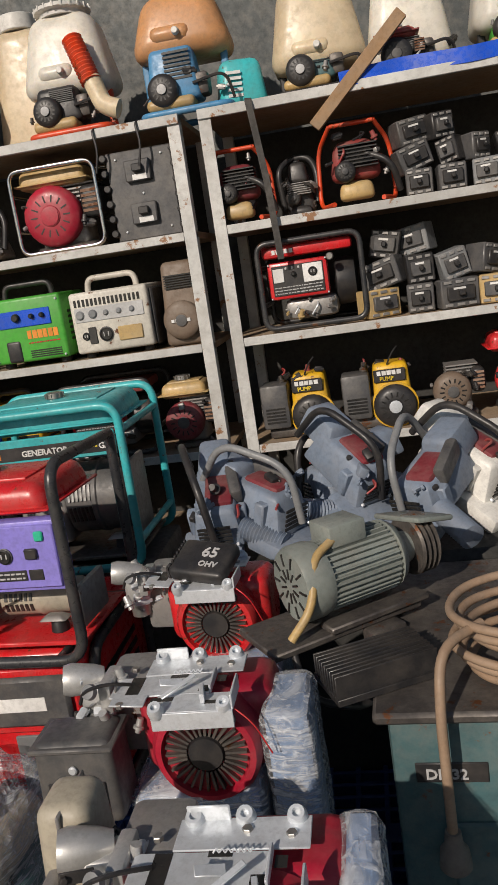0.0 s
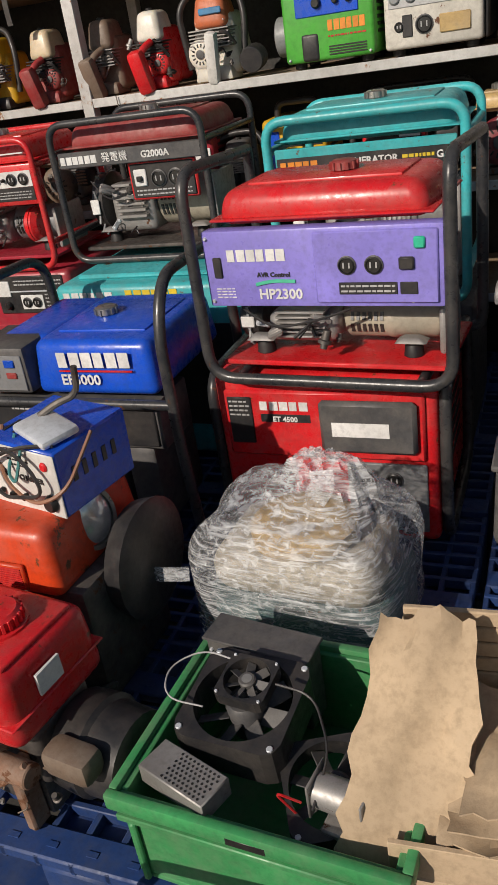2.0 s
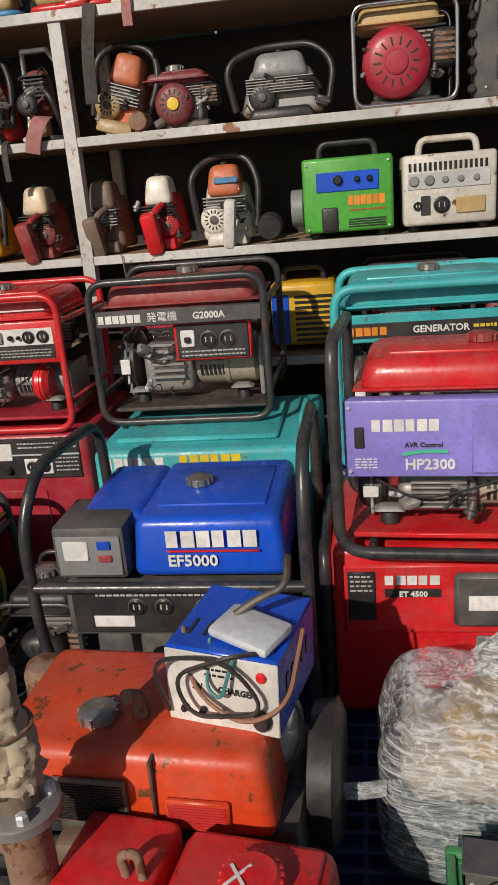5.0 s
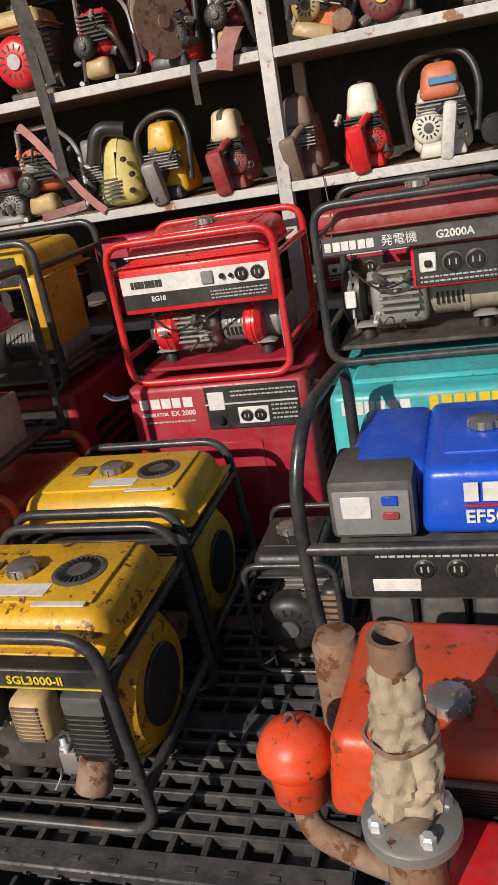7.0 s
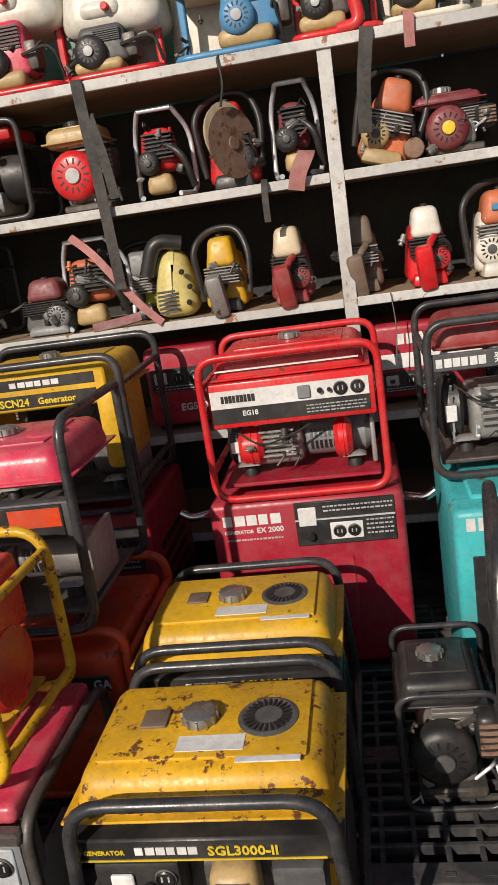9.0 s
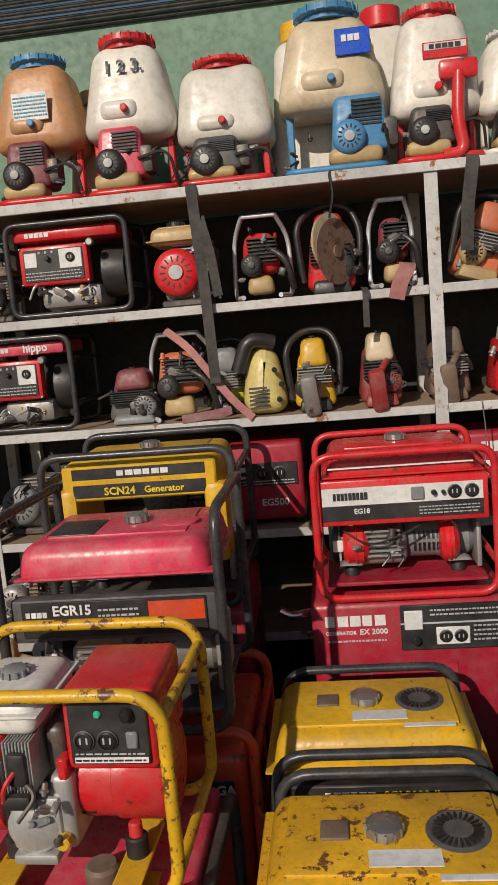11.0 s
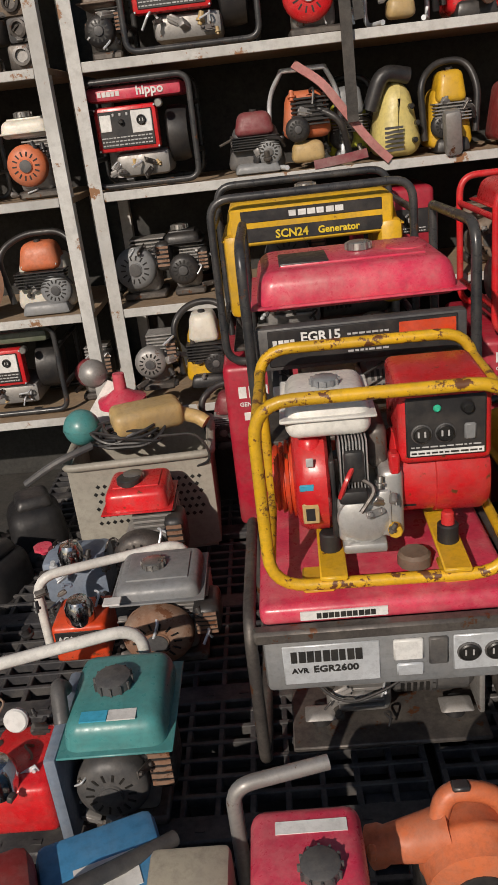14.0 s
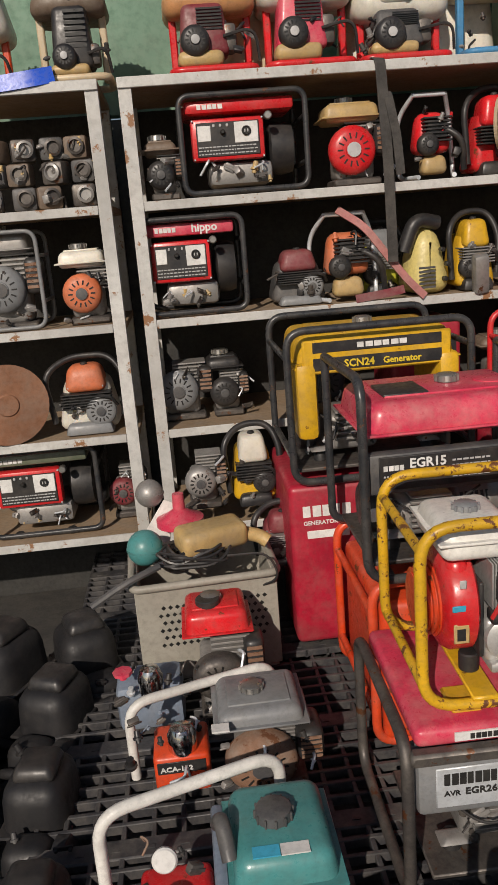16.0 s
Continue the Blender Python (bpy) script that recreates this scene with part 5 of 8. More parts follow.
g = open_generator("open_generator", -2.285, 2.20, LIFT + 0.545, 0.50, 0.42, 0.42, "bright red open-frame generator with striped panel", RED, RED, RED, GREY, tankz=(0.78, 0.97), panelz=(0.50, 0.80), r=0.013, seed=6, tankw=0.84, basemat=CRIMSON)
plate(g, "white_field", -0.22, 0.21, 0.03, 0.267, 0.316, LABEL, 0.002, 0)
plate(g, "black_field", -0.22, 0.21, 0.03, 0.225, 0.266, BLACK, 0.002, 0)
logo(g, -0.19, -0.095, 0.028, 0.282, 0.302, 9, BLACKPRINT)
words(g, "EG18", -0.135, 0.028, 0.244, 0.014, LABEL)
stripes(g, 0.04, 0.20, 0.028, 0.23, 0.257, 3, SILVERPRINT)
outlet(g, 0.135, 0.028, 0.291, 0.017), outlet(g, 0.18, 0.028, 0.291, 0.017)
plate(g, "breaker", 0.02, 0.055, 0.028, 0.273, 0.309, GREY, 0.006)
knob(g, 0.08, 0.028, 0.291, 0.008), knob(g, 0.105, 0.028, 0.291, 0.006)
part("white_pinstripe", box(G(), -0.2, 0.19, 0.044, 0.048, 0.365, 0.369, 0), LABEL, g)
alternator(g, -0.17, -0.10, 0.12, 0.13, 0.055, RED, False), alternator(g, 0.1, 0.15, 0.12, 0.13, 0.058, RED, False)

# two yellow-tank generators
def yellow_generator(x, y, z, tankmat, label, seed):
    g = thing("open_generator", x, y, z, label, "generator", 0, "yellow generators")
    w, d, h = 0.49, 0.42, 0.482
    for yy in (0.014, d - 0.014):
        part("frame_hoop", tube(G(), [(-w / 2, yy, 0.015), (w / 2, yy, 0.015), (w / 2 - 0.03, yy, h), (-w / 2 + 0.03, yy, h)], 0.012, 0.07, True), TUBE, g)
    for sx in (-1, 1):
        part("cross_tube", tube(G(), [(sx * w * 0.49, 0.014, 0.12), (sx * w * 0.49, d - 0.014, 0.12)], 0.012), TUBE, g)
        part("cross_tube", tube(G(), [(sx * w * 0.45, 0.014, 0.38), (sx * w * 0.45, d - 0.014, 0.38)], 0.012), TUBE, g)
    t = part("fuel_tank", box(G(), -0.235, 0.225, 0.05, 0.36, 0.40, 0.495, 0.03, 3, top=0.9, topy=0.85), tankmat, g)
    part("tank_seam", box(G(), -0.245, 0.235, 0.04, 0.37, 0.418, 0.424, 0.002), tankmat, t)
    part("tank_pressing", box(G(), -0.19, 0.18, 0.10, 0.31, 0.492, 0.501, 0.006, 2), tankmat, t)
    cap(t, -0.02, 0.20, 0.50, 0.032, CAPMETAL, 0.02)
    f = part("round_vent", lathe(G(), (0.105, 0.2, 0.495), (0.105, 0.2, 1), [(0, 0.055), (0.008, 0.055), (0.011, 0.048), (0.008, 0.04), (0.011, 0.02), (0.011, 0)], 24), CHARCOAL, t)
    b = G()
    for k in range(24):
        box(b, 0.026, 0.044, -0.0018, 0.0018, 0, 0.004, 0, m=pose(0.105, 0.2, 0.5035, 0, 0, k * 15))
    part("vent_slot", b, SOCKET, f)
    part("level_gauge", box(G(), -0.13, -0.08, 0.18, 0.23, 0.50, 0.507, 0.008, 2), BROWN, t)
    part("sticker", box(G(), -0.05, 0.07, 0.115, 0.155, 0.5005, 0.5025, 0), LABEL, t)
    part("sticker", box(G(), 0.06, 0.17, 0.085, 0.098, 0.4985, 0.5015, 0), LABEL, t)
    part("name_panel", box(G(), -0.235, 0.215, 0.03, 0.08, 0.345, 0.395, 0.004), BLACK, g)
    words(g, "GENERATOR", -0.21, 0.03, 0.366, 0.009, YELPRINT)
    logo(g, -0.12, -0.01, 0.03, 0.364, 0.379, 6, LABEL)
    words(g, "SGL3000-II", 0.005, 0.03, 0.362, 0.019, YELPRINT)
    part("yellow_rule", box(G(), -0.22, 0.2, 0.028, 0.031, 0.351, 0.354, 0), YELPRINT, g)
    part("yellow_cowl", lathe(G(), (0.12, 0.2, 0.22), (0.22, 0.2, 0.22), [(0, 0.12), (0.02, 0.15), (0.07, 0.15), (0.1, 0.12), (0.1, 0.06), (0.08, 0.05), (0.08, 0)], 28), tankmat, g)
    part("end_opening", cyl(G(), (0.2, 0.2, 0.22), (0.228, 0.2, 0.22), 0.085, n=24), BLACK, g)
    p = part("switch_box", box(G(), -0.20, -0.05, 0.03, 0.09, 0.24, 0.345, 0.008, 2), BLACK, g)
    plate(p, "breaker", -0.17, -0.13, 0.03, 0.27, 0.325, LABEL, 0.008)
    plate(p, "sticker", -0.15, -0.125, 0.03, 0.247, 0.265, LABEL, 0.002)
    outlet(p, -0.075, 0.03, 0.315, 0.017), outlet(p, -0.075, 0.03, 0.27, 0.017)
    knob(p, -0.105, 0.03, 0.295, 0.012)
    m = part("muffler", box(G(), 0.0, 0.085, 0.0, 0.07, 0.23, 0.34, 0.025, 3), FUELCREAM, g, "beige pressed muffler guard")
    vents(m, 0.015, 0.07, 0.001, 0.245, 0.33, 9, BROWN)
    a = part("cylinder_cover", box(G(), 0.105, 0.195, 0.02, 0.12, 0.17, 0.34, 0.012, 2), CHARCOAL, g)
    vents(a, 0.11, 0.19, 0.02, 0.18, 0.30, 10)
    part("crankcase", box(G(), -0.16, 0.14, 0.09, 0.34, 0.06, 0.30, 0.03, 3), DARKSTEEL, g)
    part("exhaust_stub", cyl(G(), (0.15, 0.03, 0.19), (0.14, 0.0, 0.13), 0.035, n=16), RUSTY, g)
    part("bracket", box(G(), 0.06, 0.13, 0.03, 0.1, 0.13, 0.19, 0.008, 2), ALU, g)
    bits(g, -0.15, 0.15, 0.03, 0.09, 0.1, 0.24, 7, (ALU, STEEL, BLACK), seed)
    part("pillar", cyl(G(), (-0.11, 0.12, 0.03), (-0.11, 0.12, 0.2), 0.025, n=12), BLACK, g)
    return g
yellow_generator(-2.405, 1.14, LIFT, RUSTYEL, "open-frame generator with a rust-spotted yellow tank", 31).scale = (0.97, 1.0, 0.925)
yellow_generator(-2.415, 1.60, LIFT, YELLOW, "open-frame generator with a clean yellow tank", 32).scale = (0.97, 1.0, 0.925)
g = small_engine("small_engine", -1.98, 1.62, LIFT, 0.22, 0.3, 0.3, "black small engine in a tube frame on the pallet", BLACK, BLACK, frame=TUBE, seed=8)

# yellow hood generator on a red boxed one
g = box_generator("boxed_generator", -3.02, 2.22, LIFT, 0.56, 0.54, 0.48, "red boxed generator with white maker's mark", CRIMSON)
logo(g, -0.24, -0.09, 0.0, 0.44, 0.475, 5, LABEL)
words(g, "GENERATOR", -0.24, 0.0, 0.415, 0.013, LABEL)
panel_kit(g, 0.0, 0.25, 0.0, 0.36, 0.5, 3)
plate(g, "sticker", -0.23, -0.1, 0.0, 0.37, 0.395, LABEL, 0.001)
g = open_generator("open_generator", -3.01, 2.20, LIFT + 0.542, 0.56, 0.47, 0.44, "yellow open-frame generator with a black frame", YELLOW, None, TUBE, CHARCOAL, tankz=(0.70, 0.93), panelz=(0.5, 0.7), style="loops", r=0.014, seed=7, tankw=0.86)
part("yellow_end", box(G(), -0.245, -0.18, 0.03, 0.3, 0.13, 0.36, 0.02, 2), YELLOW, g), part("yellow_end", box(G(), 0.18, 0.245, 0.03, 0.3, 0.13, 0.36, 0.02, 2), YELLOW, g)
p = plate(g, "name_panel", -0.22, 0.22, 0.05, 0.325, 0.425, YELLOW, 0.012, 0.008)
plate(p, "black_stripe", -0.19, 0.19, 0.038, 0.387, 0.418, BLACK, 0.002), plate(p, "black_stripe", -0.19, 0.19, 0.038, 0.335, 0.372, BLACK, 0.002)
logo(p, -0.06, 0.09, 0.036, 0.395, 0.410, 6, LABEL)
words(p, "SCN24", -0.10, 0.036, 0.342, 0.022, YELPRINT), words(p, "Generator", 0.015, 0.036, 0.343, 0.019, YELPRINT)

# orange frame machine with the faded red generator on top
g = box_generator("boxed_generator", -2.93, 1.70, LIFT, 0.46, 0.40, 0.42, "orange-red framed generator under another one", ORANGE)
loops(g, 0.52, 0.46, 0.44, 0.015, ORANGE)
plate(g, "name_strip", -0.2, 0.2, 0.0, 0.30, 0.34, BLACK, 0.004)
words(g, "GA", 0.16, -0.004, 0.31, 0.022, LABEL), stripes(g, -0.15, 0.12, -0.004, 0.308, 0.335, 1, YELPRINT)
g = open_generator("open_generator", -2.955, 1.66, LIFT + 0.465, 0.50, 0.50, 0.44, "black-framed generator with a scuffed faded red tank", PINKRED, CHARCOAL, TUBE, ALU, tankz=(0.67, 0.84), panelz=(0.43, 0.62), style="side", r=0.014, seed=9, tankw=0.88, capx=0.05)
p = plate(g, "name_panel", -0.20, 0.205, 0.03, 0.225, 0.305, BLACK, 0.004)
logo(p, -0.19, -0.14, 0.026, 0.272, 0.284, 4, LABEL), words(p, "EGR15", -0.13, 0.026, 0.276, 0.022, LABEL)
stripes(p, -0.19, -0.05, 0.026, 0.253, 0.264, 1, SILVERPRINT), stripes(p, -0.03, 0.06, 0.026, 0.24, 0.29, 4, SILVERPRINT)
plate(p, "red_field", 0.08, 0.20, 0.026, 0.255, 0.298, ORANGE, 0.001, 0)
part("fuel_gauge", box(G(), -0.16, -0.05, 0.12, 0.25, 0.418, 0.428, 0.015, 2), BLACK, g)
part("gauge_rim", lathe(G(), (0.13, 0.2, 0.415), (0.13, 0.2, 1), [(0, 0.045), (0.012, 0.045), (0.014, 0.038), (0.012, 0)], 22), PINKRED, g)

# silver-fronted generator with the yellow-framed portable on top
g = thing("open_generator", -2.985, 1.21, LIFT, "silver-fronted generator with a faded red top", "generator", -1)
for x in (-0.255, 0.255):
    part("frame_hoop", tube(G(), [(x, 0.015, 0.015), (x, 0.44, 0.015), (x, 0.44, 0.40), (x, 0.015, 0.40)], 0.0125, 0.07, True), DARKSTEEL, g)
part("front_rail", box(G(), -0.25, 0.25, 0.0, 0.03, 0.355, 0.385, 0.006), DARKSTEEL, g)
part("top_tank", box(G(), -0.235, 0.235, 0.03, 0.42, 0.375, 0.42, 0.015, 3), PINKRED, g, "flat faded red tank")
plate(g, "lease_label", -0.16, 0.0, 0.03, 0.388, 0.408, LABEL, 0.002, 0)
logo(g, -0.13, -0.02, 0.028, 0.392, 0.404, 10, BLACKPRINT)
p = part("control_panel", box(G(), -0.235, 0.235, 0.02, 0.10, 0.22, 0.35, 0.012, 2), GREY, g)
plate(p, "bright_plate", -0.20, -0.02, 0.02, 0.24, 0.335, STEEL, 0.003)
logo(p, -0.185, -0.05, 0.017, 0.295, 0.322, 9, BLACKPRINT)
words(p, "EGR2600", -0.145, 0.017, 0.270, 0.016, BLACKPRINT), words(p, "AVR", -0.185, 0.017, 0.270, 0.012, BLACKPRINT)
plate(p, "socket_plate", 0.115, 0.22, 0.02, 0.25, 0.335, STEEL, 0.004)
outlet(p, 0.143, 0.016, 0.295, 0.020), outlet(p, 0.193, 0.016, 0.295, 0.020)
plate(p, "breaker", 0.005, 0.06, 0.02, 0.285, 0.335, LABEL, 0.008), plate(p, "switch", 0.07, 0.105, 0.02, 0.27, 0.335, CHARCOAL, 0.008)
plate(p, "terminal", 0.01, 0.06, 0.02, 0.245, 0.275, STEEL, 0.006)
innards(g, 0.46, 0.42, 0.04, 0.22, CHARCOAL, 13, fan=False)
for sx in (-0.12, 0.14):
    part("foot_bracket", box(G(), sx - 0.03, sx + 0.03, 0.07, 0.15, 0.418, 0.43, 0.004), YELLOW, g)
g.scale = (0.985, 1.0, 0.90)

g = thing("portable_generator", -2.975, 1.255, LIFT + 0.386, "small red portable generator in a chipped yellow frame", "generator", -2)
for y in (0.015, 0.32):
    part("frame_hoop", tube(G(), [(-0.215, y, 0.016), (0.215, y, 0.016), (0.215, y, 0.375), (-0.215, y, 0.375)], 0.0115, 0.07, True), CHIPYEL, g, "chipped yellow steel tube")
for x in (-0.212, 0.212):
    for z in (0.06, 0.33):
        part("cross_tube", tube(G(), [(x, 0.015, z), (x, 0.32, z)], 0.010), CHIPYEL, g)
for x in (-0.1, 0.12):
    part("skid", box(G(), x - 0.025, x + 0.025, 0.0, 0.33, 0.028, 0.038, 0.003), YELLOW, g)
    part("rubber_mount", cyl(G(), (x, 0.1, 0.036), (x, 0.1, 0.075), 0.02), RUBBER, g)
t = part("fuel_tank", box(G(), -0.148, 0.006, 0.045, 0.25, 0.285, 0.352, 0.024, 4, top=0.93, topy=0.93), CLEANWHITE, g, "white plastic fuel tank")
part("tank_seam", box(G(), -0.154, 0.012, 0.039, 0.256, 0.322, 0.328, 0.002), CLEANWHITE, t)
cap(t, -0.07, 0.15, 0.350, 0.025, GREY, 0.013)
c = part("fan_shroud", lathe(G(), (-0.075, 0.15, 0.178), (-0.14, 0.15, 0.178), [(0, 0.1), (0.006, 0.108), (0.045, 0.108), (0.058, 0.1), (0.065, 0.08), (0.065, 0)], 36), RED, g)
part("shroud_wall", box(G(), -0.137, -0.076, 0.05, 0.25, 0.115, 0.282, 0.02, 3, top=0.7), RED, c)
for k in range(4):
    part("starter_ring", lathe(G(), (-0.138 - 0.010 * k, 0.15, 0.172), (-0.5, 0.15, 0.172), [(0, 0.074 - 0.004 * k), (0.006, 0.076 - 0.004 * k), (0.007, 0.066 - 0.004 * k), (0.01, 0.066 - 0.004 * k), (0.01, 0)], 28), ORANGE, c, "orange-red starter grille")
plate(g, "sticker", -0.128, -0.098, 0.046, 0.125, 0.165, FUELCREAM, 0.003), plate(g, "pictogram", -0.122, -0.106, 0.043, 0.132, 0.156, BLACK, 0.001, 0), plate(g, "sticker", -0.13, -0.104, 0.046, 0.19, 0.203, CYANPRINT, 0.003)
plate(g, "sticker", -0.115, -0.102, 0.049, 0.235, 0.252, SILVERPRINT, 0.002)
part("back_plate", box(G(), -0.076, -0.066, 0.055, 0.245, 0.085, 0.24, 0.012, 3), BLACK, g)
e = part("crankcase", box(G(), -0.066, 0.02, 0.05, 0.24, 0.075, 0.165, 0.012, 3), CASTALU, g)
part("side_cover", lathe(G(), (-0.02, 0.055, 0.125), (-0.02, -1, 0.125), [(0, 0.048), (0.012, 0.046), (0.018, 0.036), (0.018, 0)], 26), CASTALU, e)
part("sump_foot", box(G(), -0.06, 0.02, 0.035, 0.22, 0.06, 0.08, 0.006, 2), CASTALU, e)
part("cover_rib", box(G(), 0.004, 0.03, 0.042, 0.1, 0.09, 0.18, 0.006, 2), CASTALU, e)
bolts(g, [(-0.052, 0.1), (0.01, 0.1), (-0.052, 0.152), (0.01, 0.152), (-0.02, 0.085)], 0.048, 0.0045)
finned(g, -0.058, -0.006, 0.04, 0.2, 0.19, 0.282, 9, CASTALU, "x", "cylinder_head")
part("rocker_cover", box(G(), -0.05, -0.015, 0.03, 0.06, 0.205, 0.265, 0.008, 2), BLACK, g)
part("muffler", box(G(), -0.004, 0.032, 0.09, 0.23, 0.2, 0.283, 0.014, 3), DARKSTEEL, g)
part("governor_box", box(G(), -0.062, -0.012, 0.025, 0.06, 0.166, 0.192, 0.006, 2), BLACK, g)
part("plug_lead", tube(G(), [(-0.035, 0.035, 0.235), (-0.05, 0.015, 0.215), (-0.06, 0.03, 0.18)], 0.0045, 0.02, n=6), RED, g)
for o in g.children:
    if o.name.split(".")[0] in {"fuel_tank", "fan_shroud", "sticker", "pictogram", "back_plate", "crankcase", "cylinder_head", "rocker_cover", "muffler", "governor_box", "plug_lead", "bolt"}:
        o.location.x -= 0.018
part("gearcase", box(G(), -0.005, 0.035, 0.05, 0.24, 0.08, 0.215, 0.012, 3), CASTALU, g)
part("alternator", lathe(G(), (0.02, 0.15, 0.172), (0.195, 0.15, 0.172), [(0, 0.07), (0.008, 0.08), (0.075, 0.08), (0.077, 0.084), (0.16, 0.084), (0.172, 0.076), (0.175, 0.05), (0.175, 0)], 32), RED, g)
part("lifting_bracket", box(G(), 0.012, 0.03, 0.05, 0.08, 0.205, 0.245, 0.004), RED, g)
part("red_post", cyl(G(), (0.12, 0.1, 0.04), (0.12, 0.1, 0.1), 0.014, 0.012, 12), RED, g)
p = part("control_box", box(G(), 0.03, 0.19, 0.055, 0.25, 0.22, 0.365, 0.014, 3), RED, g)
p = plate(p, "control_panel", 0.042, 0.178, 0.055, 0.235, 0.345, BLACK, 0.005)
outlet(p, 0.068, 0.05, 0.28, 0.016), outlet(p, 0.108, 0.05, 0.28, 0.016)
knob(p, 0.145, 0.05, 0.325, 0.012), knob(p, 0.095, 0.05, 0.325, 0.007, GREENPRINT, "pilot_lamp", 0.006)
plate(p, "rocker_switch", 0.14, 0.16, 0.05, 0.265, 0.295, GREY, 0.006)
plate(p, "name_strip", 0.048, 0.174, 0.05, 0.239, 0.249, LABEL, 0.001, 0)
stripes(p, 0.05, 0.172, 0.049, 0.240, 0.248, 1, BLACKPRINT), stripes(p, 0.05, 0.172, 0.05, 0.252, 0.258, 1, SILVERPRINT)
vents(g, 0.03, 0.06, 0.083, 0.125, 0.155, 5)
bits(g, -0.055, 0.015, 0.025, 0.04, 0.1, 0.2, 6, (ALU, CAPMETAL, DARKSTEEL), 15)
part("drain_bolt", cyl(G(), (0.016, 0.05, 0.103), (0.016, 0.028, 0.103), 0.013, n=8), YELLOW, g)
part("tank_cap", lathe(G(), (0.055, 0.09, 0.0), (0.055, 0.09, 1), [(0, 0.032), (0.02, 0.032), (0.026, 0.026), (0.026, 0)], 10), BROWN, g)


# ---- engines left of the stacks ----
def washer_frame(x, y, z, w, h, label):
    g = thing("carry_frame", x, y, z, label, "carry frame", 8)
    part("bar", tube(G(), [(-w / 2, 0.0, 0), (-w / 2, 0.0, h), (w / 2, 0.06, h), (w / 2, 0.10, 0)], 0.0125, 0.06), WHITE, g)
    return g


g = small_engine("pressure_washer", -3.49, 1.09, LIFT, 0.24, 0.33, 0.30, "engine pressure washer with a sea-green tank", CHARCOAL, None, seed=41, category="pressure washer")
t = part("fuel_tank", box(G(), -0.10, 0.12, 0.0, 0.26, 0.235, 0.325, 0.03, 4, top=0.9), DKTEAL, g)
part("tank_seam", box(G(), -0.11, 0.13, -0.01, 0.27, 0.258, 0.264, 0.002), DKTEAL, t)
cap(t, 0.0, 0.13, 0.323, 0.04, CHARCOAL, 0.024)
part("sticker", box(G(), -0.055, 0.0, 0.02, 0.05, 0.3235, 0.3265, 0), CYANPRINT, t), part("sticker", box(G(), 0.002, 0.06, 0.02, 0.05, 0.3235, 0.3265, 0), LABEL, t)
part("pump_body", box(G(), -0.30, -0.14, 0.0, 0.2, 0.05, 0.18, 0.02, 3), RED, g)
part("pressure_gauge", lathe(G(), (-0.24, 0.16, 0.23), (-0.24, 0.1, 0.25), [(0, 0.025), (0.015, 0.028), (0.02, 0.024), (0.019, 0)], 20), LABEL, g)
part("accumulator", lathe(G(), (-0.25, 0.02, 0.16), (-0.25, 0.02, 1), [(0, 0.03), (0.01, 0.042), (0.06, 0.042), (0.08, 0.03), (0.088, 0.0)], 22), CHROME, g)
part("belt_guard", box(G(), -0.135, -0.105, -0.02, 0.26, 0.02, 0.27, 0.012, 2), BLUEGREY, g)
part("grip", tube(G(), [(-0.12, 0.16, 0.30), (-0.11, 0.1, 0.36), (-0.10, 0.05, 0.30)], 0.017, 0.03), CHARCOAL, g)
bits(g, -0.32, -0.15, -0.03, 0.2, 0.16, 0.26, 12, (DARKSTEEL, BLACK, RUSTY, STEEL), 42)
g.scale = (0.85, 0.85, 0.85)
washer_frame(-3.63, 1.26, LIFT, 0.36, 0.295, "white bent tube carrying frame of the pressure washer")

g = small_engine("pressure_washer", -3.46, 1.56, LIFT, 0.26, 0.25, 0.28, "engine pressure washer with a grey tank", RUSTY, GREY, seed=43, category="pressure washer")
part("pump_body", box(G(), -0.27, -0.14, 0.02, 0.15, 0.05, 0.165, 0.012, 3), ORANGE, g)
part("accumulator", lathe(G(), (-0.2, 0.05, 0.16), (-0.2, 0.05, 1), [(0, 0.03), (0.01, 0.034), (0.05, 0.034), (0.07, 0.024), (0.075, 0)], 20), CHROME, g)
p = plate(g, "name_plate", -0.262, -0.15, 0.02, 0.115, 0.15, BLACK, 0.002)
words(p, "ACA-152", -0.255, 0.018, 0.124, 0.014, LABEL)
part("white_tag", box(G(), -0.13, -0.09, 0.0, 0.03, 0.235, 0.24, 0), LABEL, g)
bits(g, -0.32, -0.14, -0.03, 0.2, 0.1, 0.24, 18, (DARKSTEEL, BLACK, STEEL, BLUEGREY), 44)
g.scale = (1, 1, 0.87)
washer_frame(-3.60, 1.74, LIFT, 0.38, 0.205, "white bent tube carrying frame on the grey engine")

g = small_engine("small_engine", -3.54, 1.88, LIFT, 0.22, 0.36, 0.24, "small pump engine with a bright red tank", DARKSTEEL, RED, seed=45)
part("black_cap", cyl(G(), (-0.03, 0.1, 0.352), (-0.03, 0.1, 0.375), 0.034, n=18), BLACK, g)
part("accumulator", lathe(G(), (-0.2, 0.0, 0.14), (-0.2, 0.0, 1), [(0, 0.03), (0.01, 0.034), (0.06, 0.034), (0.085, 0.024), (0.09, 0)], 20), CHROME, g)
part("tap_wheel", lathe(G(), (-0.27, 0.0, 0.2), (-0.27, 0.0, 1), [(0, 0.01), (0.015, 0.01), (0.016, 0.026), (0.026, 0.026), (0.028, 0)], 8), PINKRED, g)
